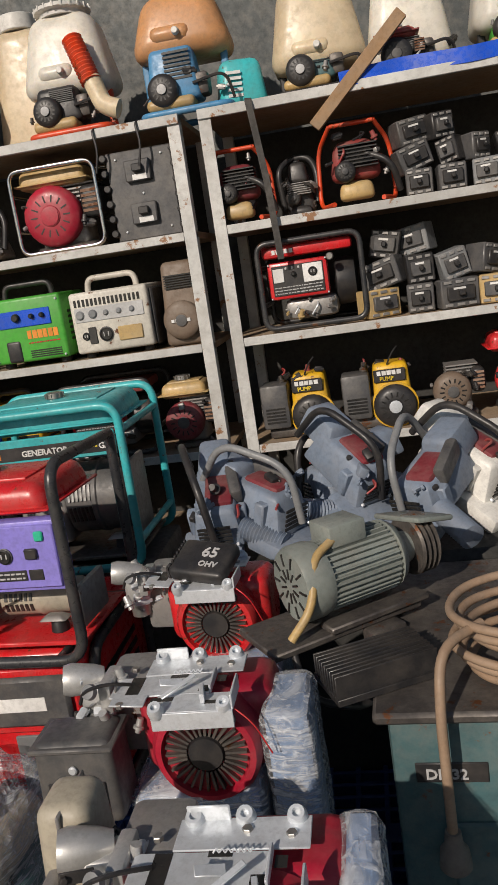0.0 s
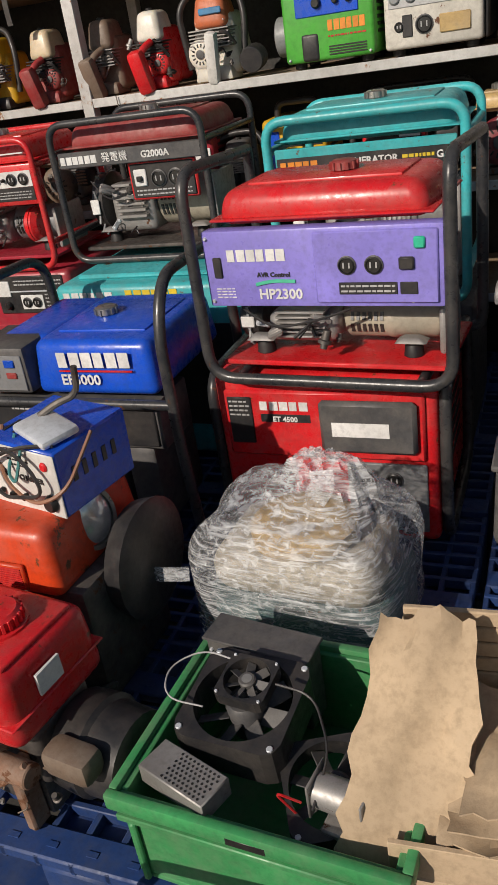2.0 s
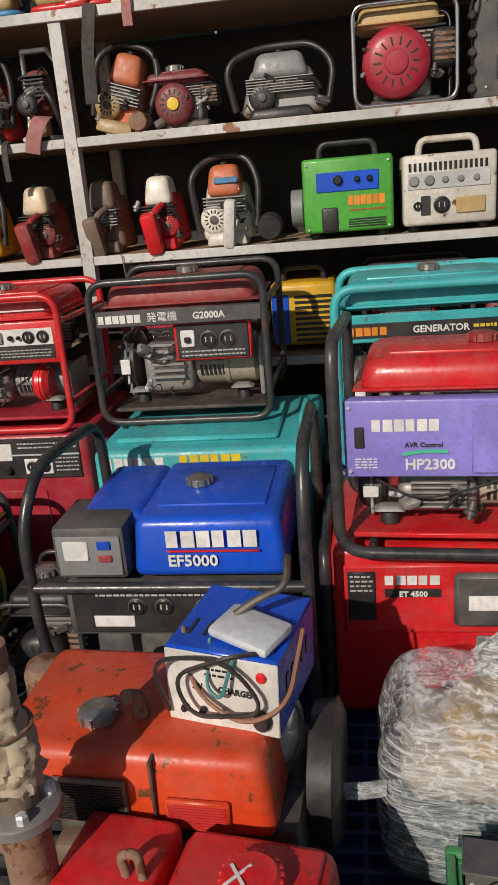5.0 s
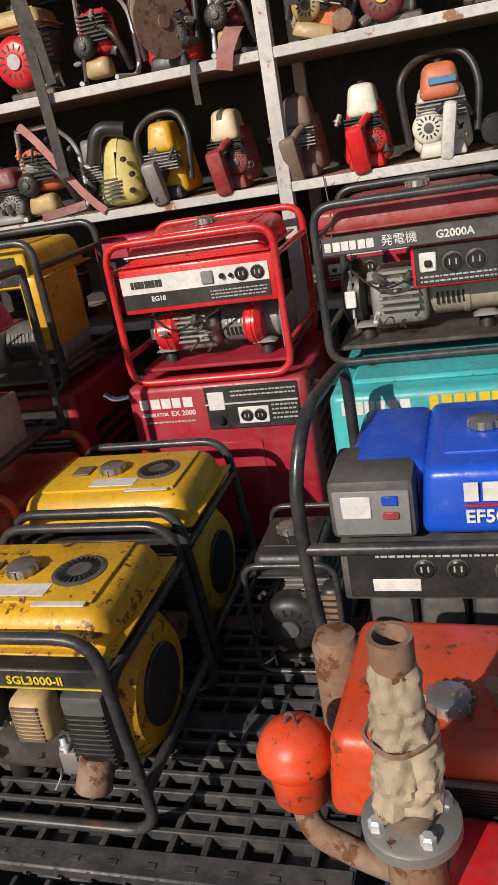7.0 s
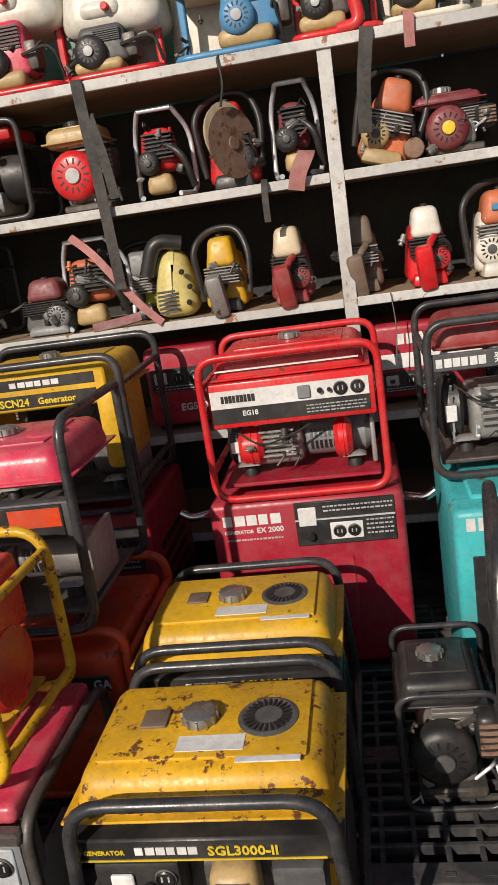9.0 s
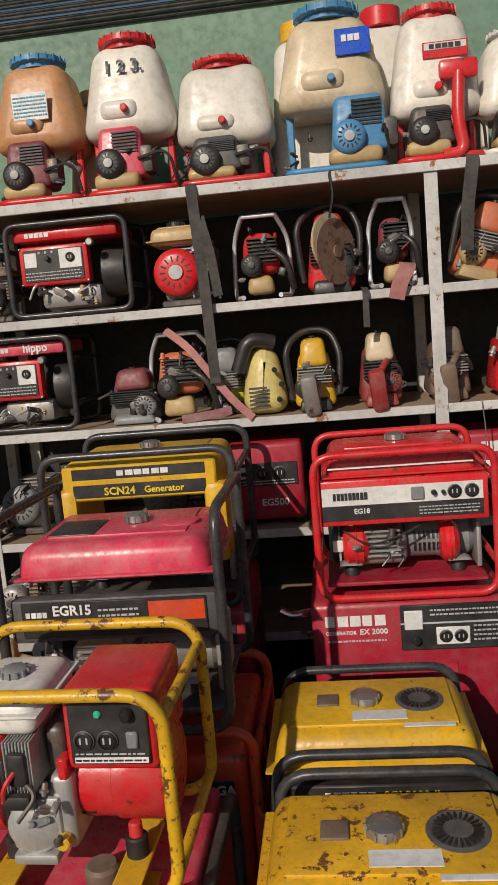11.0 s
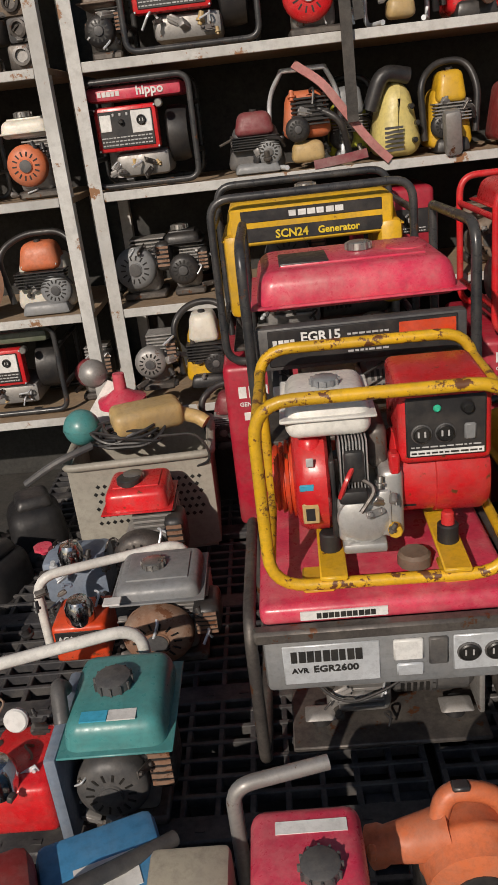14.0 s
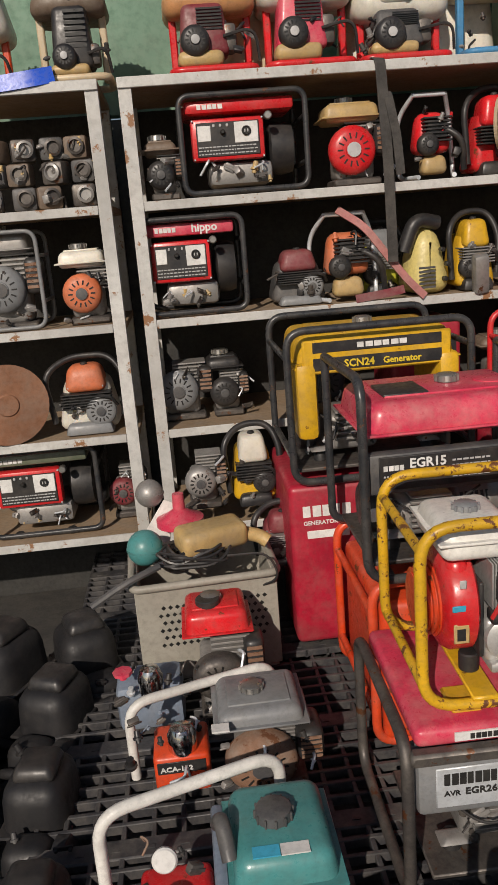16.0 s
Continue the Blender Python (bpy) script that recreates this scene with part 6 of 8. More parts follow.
part("pump_body", box(G(), -0.3, -0.12, 0.02, 0.15, 0.0, 0.15, 0.02, 2), BLUEGREY, g)
bits(g, -0.3, -0.1, -0.03, 0.1, 0.1, 0.22, 10, (DARKSTEEL, BLACK, STEEL), 49)
g.scale = (1, 1, 0.89)

g = thing("basket", -3.57, 2.14, LIFT, "grey perforated plastic basket full of scrap", "basket", 3)
part("bottom", box(G(), -0.20, 0.20, 0.0, 0.30, 0.0, 0.01, 0.002), BASKET, g)
for x0, x1, y0, y1 in ((-0.21, -0.198, 0.012, 0.29), (0.198, 0.21, 0.012, 0.29), (-0.21, 0.21, 0.29, 0.302), (-0.21, 0.21, 0, 0.012)):
    t = part("side", box(G(), x0, x1, y0, y1, 0.01, 0.31, 0.002), BASKET, g)
b = G()
for k in range(16):
    for j in range(6):
        x = -0.14 + k * 0.02 + (j % 2) * 0.01
        cyl(b, (x, 0.003, 0.12 + j * 0.024), (x, -0.0015, 0.12 + j * 0.024), 0.007, n=4, bev=0)
part("hole", b, SOCKET, t, smooth=False)
part("rim", tube(G(), [(-0.215, -0.005, 0.31), (0.215, -0.005, 0.31), (0.215, 0.305, 0.31), (-0.215, 0.305, 0.31)], 0.012, 0.03, True), BASKET, t)
g = thing("fuel_bottle", -3.50, 2.20, 0.525, "yellowed plastic fuel bottle on the basket", "bottle", 20, pitch=6)
part("bottle_body", box(G(), -0.13, 0.08, 0.0, 0.11, 0.0, 0.075, 0.022, 3), FUELCREAM, g)
part("spout", tube(G(), [(0.07, 0.04, 0.03), (0.12, 0.02, 0.015), (0.14, 0.0, 0.0)], 0.022, 0.02), FUELCREAM, g)
for x, y, z, r, m, lab in ((-3.74, 2.24, 0.55, 0.055, DKTEAL, "blue-green plastic float ball"), (-3.72, 2.42, 0.66, 0.045, ALU, "pale grey round float")):
    g = thing("float_ball", x, y, z - r, lab, "float")
    part("ball", lathe(G(), (0, 0, 0), (0, 0, 1), [(r - r * math.cos(a * math.pi / 12), r * math.sin(a * math.pi / 12)) for a in range(13)], 20), m, g)
    part("seam", lathe(G(), (0, 0, r - 0.003), (0, 0, 1), [(0, r * 0.9), (0, r * 1.03), (0.006, r * 1.03), (0.006, r * 0.9)], 20), m, g)
g = thing("cable_tangle", -3.60, 2.16, 0.50, "tangle of black electric cable on the basket", "cable")
rnd = random.Random(5)
for k in range(5):
    pts = [(0.10 * math.cos(a * 1.1 + k) * rnd.uniform(0.7, 1.5), 0.05 + 0.05 * math.sin(a * 1.1 + k), rnd.uniform(0, 0.06)) for a in range(9)]
    part("cable", tube(G(), pts, 0.005, 0.06, n=6), BLACK, g)
part("cable", tube(G(), [(0.1, 0.0, 0.03), (0.22, -0.03, 0.04), (0.25, -0.03, -0.05), (0.18, 0.0, -0.08)], 0.004, 0.06, n=6), BLACK, g)
part("cable", tube(G(), [(-0.1, 0.0, 0.02), (-0.2, -0.05, 0.0), (-0.3, -0.05, -0.06)], 0.011, 0.06, n=8), CHARCOAL, g)
g = thing("polisher", -3.63, 2.36, 0.56, "old disc polisher with a red pad", "power tool", 30)
part("pad", lathe(G(), (0, 0, 0), (0, 0, 1), [(0, 0.05), (0.01, 0.075), (0.03, 0.075), (0.04, 0.05), (0.06, 0.02), (0.11, 0.018), (0.11, 0)], 22), PINKRED, g)
g = thing("white_board", -3.74, 2.34, 0.46, "white plastic offcut leaning in the basket", "offcut", 0, pitch=-20, roll=25)
part("offcut", box(G(), -0.06, 0.06, 0, 0.008, 0, 0.2, 0.002, 1, top=0.3), WHITE, g)
small_engine("small_engine", -3.54, 2.52, S5 + 0.12, 0.16, 0.24, 0.2, "grey cast pump head behind the basket", ALU, None, seed=46)
handheld("hedge_trimmer", -3.37, 2.52, S5 + 0.12, 0.2, 0.27, 0.2, "yellow and black engine tool with a cream tank", YELLOW, seed=47, topmat=MILK)
handheld("hedge_trimmer", -3.30, 2.38, S5 - 0.05, 0.2, 0.2, 0.16, "dark red guard on an old engine tool", MAROON, seed=48)
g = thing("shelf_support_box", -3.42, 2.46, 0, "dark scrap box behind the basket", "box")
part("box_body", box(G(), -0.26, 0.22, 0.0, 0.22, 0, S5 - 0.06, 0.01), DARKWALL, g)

# dark engines on the ground under the shelves' left end, shade put into their colour
rnd = random.Random(9)
for k, (x, y, z, s) in enumerate(((-3.98, 1.28, 0.0, 0.15), (-4.02, 1.62, 0.0, 0.16), (-4.05, 1.98, 0.0, 0.17), (-3.95, 2.26, 0.0, 0.18), (-4.25, 2.2, 0.0, 0.2), (-4.3, 1.8, 0.0, 0.18), (-4.28, 1.4, 0.0, 0.17))):
    g = thing("scrap_engine", x, y, z, "dark greasy scrap engine lying on the ground, shade in its colour", "engine", rnd.uniform(-30, 30), "scrap engines")
    s *= 0.9
    part("engine_body", box(G(), -s * 0.6, s * 0.6, -s * 0.3, s * 1.1, 0.0, s * 1.75, s * 0.32, 4, top=0.86), RUBBER, g)
    part("body_seam", box(G(), -s * 0.605, s * 0.605, -s * 0.305, s * 1.105, s * 0.9, s * 0.96, 0.004), BLACK, g)
    part("top_cover", box(G(), -s * 0.35, s * 0.4, 0.0, s * 0.8, s * 1.7, s * 1.95, s * 0.1, 3, top=0.8), BLACK, g)
    part("gear_housing", box(G(), -s * 0.45, s * 0.5, -s * 0.95, -s * 0.2, 0.0, s * 1.15, s * 0.22, 4, top=0.8), RUBBER, g)
    part("side_cover", lathe(G(), (s * 0.45, -s * 0.5, s * 0.6), (s * 1.4, -s * 0.6, s * 0.6), [(0, s * 0.5), (s * 0.2, s * 0.5), (s * 0.3, s * 0.36), (s * 0.32, 0)], 22), BLACK, g)
    part("hose", tube(G(), [(-s * 0.7, -s * 0.6, s * 0.3), (-s * 0.2, -s * 1.15, s * 0.9), (s * 0.6, -s * 1.0, s * 0.8), (s * 0.9, -s * 0.4, s * 0.2)], s * 0.09, 0.06), RUBBER, g)
    bits(g, -s * 0.7, s * 0.7, -s * 0.95, -s * 0.5, s * 0.4, s * 1.2, 6, (RUBBER, BLACK, CHARCOAL), 60 + k)

# front edge: pink tank, orange blower, blue box
g = small_engine("open_generator", -3.17, 0.71, LIFT, 0.2, 0.36, 0.24, "small generator with a bright pink-red tank", CHARCOAL, None, seed=51, category="generator")
t = part("fuel_tank", box(G(), -0.09, 0.11, 0.0, 0.2, 0.30, 0.40, 0.025, 4, top=0.92), PINKRED, g)
cap(t, 0.03, 0.06, 0.398, 0.034, CHARCOAL)
part("sticker", box(G(), -0.04, 0.08, 0.13, 0.155, 0.3985, 0.4015, 0), LABEL, t)
part("rear_handle", tube(G(), [(-0.11, 0.2, 0.2), (-0.11, 0.2, 0.44), (0.06, 0.24, 0.44)], 0.014, 0.04), ALU, g)
part("rusty_box", box(G(), -0.26, -0.12, 0.02, 0.16, 0.0, 0.36, 0.012, 2), ALTCREAM, g)
g.scale = (0.8, 0.8, 0.8)
g = thing("leaf_blower", -2.95, 0.84, LIFT, "orange plastic leaf blower with a bent handle", "leaf blower", 0)
part("black_motor", box(G(), -0.06, 0.08, 0.02, 0.16, 0.0, 0.12, 0.02, 2), BLACK, g)
part("blower_body", lathe(G(), (0.03, -0.01, 0.19), (0.03, 0.13, 0.21), [(0, 0.05), (0.01, 0.085), (0.05, 0.09), (0.055, 0.094), (0.065, 0.094), (0.07, 0.09), (0.12, 0.085), (0.13, 0.05), (0.13, 0)], 28), SALMON, g)
part("air_intake", lathe(G(), (0.03, -0.012, 0.19), (0.03, -1, 0.19), [(0, 0.045), (0.006, 0.045), (0.008, 0.03), (0.004, 0.0)], 20), BLACK, g)
part("nozzle", lathe(G(), (-0.0, 0.06, 0.25), (-0.16, 0.08, 0.20), [(0, 0.05), (0.05, 0.042), (0.12, 0.032), (0.13, 0.037), (0.15, 0.037), (0.15, 0.03), (0.14, 0)], 20), SALMON, g)
part("nozzle_lug", box(G(), -0.15, -0.135, 0.03, 0.05, 0.225, 0.25, 0.004), SALMON, g)
part("handle", tube(G(), [(-0.03, 0.06, 0.26), (-0.01, 0.08, 0.325), (0.08, 0.08, 0.31), (0.12, 0.06, 0.2)], 0.018, 0.04), SALMON, g)
part("handle_button", box(G(), 0.0, 0.03, 0.062, 0.085, 0.333, 0.343, 0.003), BLACK, g)
vents(g, 0.055, 0.1, -0.008, 0.215, 0.25, 4)
bolts(g, [(-0.02, 0.15), (0.09, 0.14), (0.03, 0.26)], -0.005, 0.005)
g.scale = (0.85, 0.85, 0.85)

g = thing("tool_box", -3.42, 0.78, LIFT, "blue and black tool case with a picture label", "tool case", 20)
part("case", box(G(), -0.1, 0.08, 0, 0.16, 0, 0.24, 0.015, 2), SKYBLUE, g)
part("handle_hoop", tube(G(), [(-0.12, 0.0, 0.0), (-0.12, 0.0, 0.3), (0.1, 0.1, 0.22)], 0.012, 0.06), CHARCOAL, g)
part("sticker", box(G(), -0.05, 0.04, 0.03, 0.09, 0.239, 0.2415, 0), LABEL, g)
part("red_cover", box(G(), -0.2, -0.1, 0.0, 0.14, 0, 0.28, 0.02, 2), DULLRED, g)
g = thing("barrow_handle", -1.127, 0.503, 0, "bent orange steel tube handle", "handle")
part("tube", tube(G(), [(0, 0.02, 0.0), (0, 0.0, 0.30), (0.620, 0.091, 0.30), (0.620, 0.111, 0.0)], 0.012, 0.04), ORANGE, g)

# ---- engines and motor on the right ----
def ohv_engine(x, y, z, yaw, label, seed, red=CRIMSON, filterbox="front", guard=True, cover=CHARCOAL):
    """A bare overhead-valve engine: fan shroud, slotted zinc brackets, carburettor, filter box, muffler."""
    g = thing("ohv_engine", x, y, z, label, "engine", yaw, "bare engines")
    part("crankcase", box(G(), -0.13, 0.12, 0.02, 0.16, 0.0, 0.155, 0.03, 3), red, g)
    c = part("fan_shroud", lathe(G(), (0.0, 0.03, 0.07), (0.0, -1, 0.07), [(0, 0.098), (0.02, 0.098), (0.05, 0.096), (0.062, 0.088), (0.064, 0.078), (0.05, 0.075), (0.05, 0)], 36), red, g)
    b = G()
    for k in range(30):
        box(b, 0.034, 0.072, -0.0022, 0.0022, -0.004, 0.006, 0, m=Matrix.Translation((0.0, -0.024, 0.07)) @ pose(0, 0, 0, 90, 0, 0) @ pose(0, 0, 0, 0, 0, k * 12))
    part("starter_grille", b, DARKSTEEL, c)
    part("starter_hub", lathe(G(), (0.0, -0.02, 0.07), (0.0, -1, 0.07), [(0, 0.034), (0.012, 0.03), (0.014, 0)], 20), BLACK, c)
    part("pull_grip", box(G(), -0.045, 0.045, -0.055, -0.03, 0.135, 0.155, 0.009, 3, pose(0, 0, 0, 0, 8, 0)), BLACK, g)
    part("cylinder_block", box(G(), -0.2, -0.1, 0.06, 0.18, 0.02, 0.165, 0.015, 2), ALU, g)
    # slotted zinc bracket plate with folded edges and eyes
    b = box(G(), -0.07, 0.07, -0.07, -0.015, 0.172, 0.1755, 0.001)
    box(b, -0.16, 0.02, -0.0145, 0.05, 0.172, 0.1755, 0.001), box(b, -0.11, 0.07, 0.051, 0.11, 0.174, 0.1775, 0.001)
    box(b, -0.16, -0.10, -0.05, -0.0155, 0.168, 0.1715, 0.001, 1, pose(0, 0, 0, 0, 4, 0))
    box(b, -0.07, 0.07, -0.075, -0.071, 0.145, 0.176, 0.001)
    box(b, 0.067, 0.071, -0.07, 0.0, 0.174, 0.20, 0.001), box(b, 0.02, 0.024, -0.0145, 0.05, 0.174, 0.188, 0.001)
    for xx, yy in ((-0.09, 0.11), (-0.02, 0.112), (0.05, 0.11), (0.055, -0.06), (-0.06, -0.066)):
        lathe(b, (xx, yy, 0.172), (xx, yy - 0.012, 0.196), [(0, 0.014), (0.012, 0.014), (0.02, 0.011), (0.02, 0.006), (0.012, 0.006)], 14)
    box(b, -0.10, -0.04, 0.105, 0.109, 0.174, 0.20, 0.002)
    p = part("bracket_plate", b, STEEL, g, "zinc-plated slotted bracket")
    for xx, yy, hw, hh in ((-0.12, 0.02, 0.012, 0.028), (-0.045, 0.05, 0.016, 0.010), (0.01, 0.0, 0.011, 0.009), (0.035, 0.03, 0.008, 0.010), (-0.06, -0.03, 0.02, 0.006), (0.03, -0.045, 0.012, 0.005)):
        part("slot", box(G(), xx - hw, xx + hw, yy - hh, yy + hh, 0.1752, 0.1762, 0.0), SOCKET, p)
    part("folded_tab", box(G(), -0.02, 0.02, -0.008, 0.008, 0, 0.003, 0.001, m=pose(-0.05, 0.005, 0.186, 20, 15, 20)), STEEL, p)
    part("folded_tab", box(G(), -0.004, 0.004, -0.02, 0.02, 0, 0.016, 0.001, m=pose(0.012, -0.03, 0.176, 0, 0, 12)), STEEL, p)
    part("control_lever", box(G(), -0.035, 0.035, -0.005, 0.005, 0, 0.003, 0.001, m=pose(-0.03, -0.02, 0.192, 8, -12, 40)), STEEL, p)
    part("spring", tube(G(), [(-0.05 + 0.004 * k, 0.03 + 0.004 * (k % 2), 0.19 + 0.004 * (k % 2)) for k in range(14)], 0.0012, 0.002, n=5), STEEL, p)
    for xx, yy in ((-0.135, 0.075), (-0.13, -0.045), (0.045, 0.075), (-0.015, 0.085)):
        part("bolt", cyl(G(), (xx, yy, 0.174), (xx, yy, 0.182), 0.0075, n=6, bev=0.001), CAPMETAL, p)
    # carburettor and throttle links
    k = part("carburettor", box(G(), -0.24, -0.18, 0.04, 0.1, 0.10, 0.17, 0.012, 3), CASTALU, g)
    part("air_intake", lathe(G(), (-0.2, 0.08, 0.165), (-0.29, 0.05, 0.18), [(0, 0.02), (0.02, 0.026), (0.06, 0.03), (0.075, 0.026), (0.075, 0.016), (0.06, 0)], 18), CASTALU, k)
    part("float_bowl", lathe(G(), (-0.21, 0.06, 0.06), (-0.21, 0.06, 1), [(0, 0.012), (0.006, 0.024), (0.04, 0.026), (0.045, 0)], 16), CAPMETAL, k)
    part("choke_knob", lathe(G(), (-0.19, 0.0, 0.18), (-0.2, -0.03, 0.2), [(0, 0.006), (0.008, 0.006), (0.01, 0.014), (0.02, 0.013), (0.022, 0)], 14), GREY, k)
    part("throttle_link", tube(G(), [(-0.22, 0.0, 0.16), (-0.2, -0.02, 0.195), (-0.16, -0.01, 0.2), (-0.13, 0.02, 0.18)], 0.0035, 0.02, n=6), BLACK, k)
    part("gasket_flange", box(G(), -0.19, -0.165, 0.01, 0.09, 0.13, 0.185, 0.006, 2), CASTALU, g)
    bits(g, -0.24, -0.12, -0.01, 0.1, 0.1, 0.18, 14, (STEEL, CASTALU, CAPMETAL, BLACK), seed)
    if filterbox == "front":
        f = part("filter_box", box(G(), -0.30, -0.15, -0.07, 0.03, -0.03, 0.125, 0.016, 3, top=0.94), cover, g)
        part("filter_lid", box(G(), -0.302, -0.148, -0.073, 0.033, 0.108, 0.118, 0.003), cover, f)
        part("filter_recess", box(G(), -0.275, -0.172, -0.0735, -0.069, -0.02, 0.055, 0.002), BLACK, f)
        words(f, "6.5", -0.262, -0.0735, 0.018, 0.028, LABEL), words(f, "OHV", -0.256, -0.0735, -0.006, 0.018, LABEL)
        part("cover_screw", cyl(G(), (-0.225, -0.067, 0.078), (-0.225, -0.075, 0.078), 0.008, n=10), STEEL, f)
        vents(f, -0.25, -0.20, -0.066, 0.112, 0.118, 1)
    else:
        m = pose(-0.01, 0.0, 0.215, 22, 4, -14)
        f = part("filter_box", box(G(), -0.07, 0.07, -0.055, 0.055, -0.02, 0.016, 0.012, 3, m), BLACK, g)
        w = words(f, "65", -0.005, 0, 0, 0.03, SILVERPRINT, 0)
        w.data.transform(m @ Matrix.Translation((0.0, 0.0, 0.018)))
        w = words(f, "OHV", 0.0, 0, -0.0, 0.016, SILVERPRINT, 0)
        w.data.transform(m @ Matrix.Translation((0.0, -0.03, 0.018)))
        for k in range(8):
            part("filter_rib", box(G(), -0.075, -0.069, -0.05 + 0.013 * k, -0.042 + 0.013 * k, -0.018, 0.014, 0.001, 1, m), BLACK, f)
    if guard:
        q = part("muffler_guard", box(G(), -0.33, -0.235, 0.09, 0.2, 0.04, 0.205, 0.022, 4, top=0.84), ALTCREAM, g, "heat-stained pressed steel muffler guard")
        part("guard_seam", box(G(), -0.285, -0.279, 0.085, 0.205, 0.05, 0.2, 0.002, top=0.9), ALU, q)
        part("exhaust_pipe", tube(G(), [(-0.26, 0.10, 0.155), (-0.215, 0.09, 0.165), (-0.205, 0.085, 0.12), (-0.2, 0.09, 0.06)], 0.0165, 0.03), FUELCREAM, q, "scorched bent exhaust pipe")
        part("outlet_pipe", cyl(G(), (-0.30, 0.1, 0.10), (-0.30, 0.055, 0.10), 0.017, 0.017, 16), ALU, q)
    part("red_wire", tube(G(), [(0.06, -0.06, 0.18), (0.10, -0.07, 0.15), (0.12, -0.05, 0.08)], 0.0015, 0.03, n=5), RED, g)
    return g


def wrapped(x0, x1, y0, y1, z1, label, seed):
    """Cartons bound in wrinkled bluish film."""
    g = thing("wrapped_stand", (x0 + x1) / 2, y0, LIFT, label, "package")
    w, d, h = x1 - x0, y1 - y0, z1 - LIFT
    b = box(G(), -w / 2, w / 2, 0, d, 0, h, 0.02, 2)
    bmesh.ops.subdivide_edges(b, edges=b.edges[:], cuts=9, use_grid_fill=True)
    for v in b.verts:
        q = Vector((v.co.x * 9 + seed, v.co.y * 12, v.co.z * 3 + v.co.x * 6))
        e = 0.006 * abs(noise.noise(q)) + 0.005 * noise.noise(q * 3.1)
        v.co.x += e * (1 if v.co.x > 0 else -1)
        v.co.y += e * (1 if v.co.y > d / 2 else -1)
    part("carton", box(G(), -w / 2 + 0.008, w / 2 - 0.008, 0.008, d - 0.008, 0, h - 0.006, 0.006), BLUEFILM, g)
    part("film", b, FILM, g)
    return g


wrapped(-0.45, -0.235, 1.02, 1.62, 0.637, "stacked boxes wrapped in bluish stretch film", 1)
wrapped(-0.225, -0.145, 1.02, 1.16, 0.765, "narrow upright roll wrapped in bluish stretch film", 2)
wrapped(-0.30, -0.10, 0.62, 0.84, 0.650, "carton wrapped in bluish stretch film under an engine", 3)
wrapped(-0.097, -0.045, 0.64, 0.80, 0.785, "thin upright bundle wrapped in bluish film", 4)
ohv_engine(-0.375, 1.49, 0.640, -4, "bare red engine with a loose black filter box on top", 73, RED, "top", False).scale = (0.9, 0.9, 0.9)
ohv_engine(-0.312, 1.05, 0.640, 0, "bare crimson engine with a dusty grey filter box", 72, CRIMSON, cover=CHARCOAL, guard=False).scale = (0.88, 0.88, 0.9)
ohv_engine(-0.180, 0.665, 0.653, 0, "bare crimson engine with a black filter box and muffler", 74).scale = (0.84, 0.84, 0.84)

g = thing("machine_cabinet", 0.22, 1.08, 0, "blue-green painted steel machine cabinet", "machine", -3)
part("cabinet", box(G(), -0.26, 0.45, 0.0, 0.55, 0.0, 0.70, 0.012, 2), BLUEGREEN, g)
plate(g, "door", -0.18, 0.36, 0.0, 0.05, 0.52, BLUEGREEN, 0.008, 0.006)
plate(g, "number_plate", -0.225, -0.115, 0.0, 0.59, 0.625, BLACK, 0.003)
words(g, "DP-32", -0.21, -0.003, 0.598, 0.018, SILVERPRINT)
part("cabinet_top", box(G(), -0.28, 0.47, -0.02, 0.57, 0.7, 0.72, 0.006), DARKSTEEL, g)
g = thing("heat_sink", -0.03, 1.14, 0.721, "black finned heat sink on the cabinet", "heat sink", 25)
b = G()
for k in range(9):
    box(b, -0.09, 0.09, k * 0.011, k * 0.011 + 0.004, 0.0, 0.05, 0.001)
box(b, -0.09, 0.09, -0.004, 0.1, 0.0, 0.012, 0.001)
part("fins", b, BLACK, g)
g = thing("cable_coil", 0.22, 1.2, 0.722, "coil of thick brown-grey rubber cable", "cable")
rnd = random.Random(3)
for k in range(6):
    r = 0.1 + 0.012 * (k % 3)
    part("loop", tube(G(), [(r * 1.2 * math.cos(a * math.tau / 10), r * math.sin(a * math.tau / 10), 0.012 + 0.018 * k + rnd.uniform(-0.004, 0.004)) for a in range(10)], 0.0075, 0.05, True), TANCABLE, g)
part("tail", tube(G(), [(-0.1, -0.05, 0.1), (-0.17, -0.12, 0.1), (-0.18, -0.16, 0.02), (-0.18, -0.16, -0.18)], 0.008, 0.05), TANCABLE, g)
part("plug", lathe(G(), (-0.18, -0.16, -0.18), (-0.18, -0.16, -1), [(0, 0.012), (0.025, 0.015), (0.032, 0.022), (0.06, 0.025), (0.064, 0.022), (0.064, 0)], 18), CABLE, g, "grey rubber mains plug")
g = thing("clamp", 0.32, 1.42, 0.752, "rusty orange cast clamp on the coil", "clamp", -10)
part("jaw", box(G(), -0.05, 0.12, 0, 0.06, 0.0, 0.05, 0.008, 2), SALMON, g), part("jaw", box(G(), -0.08, -0.05, 0, 0.06, -0.03, 0.07, 0.008, 2), RUSTY, g)

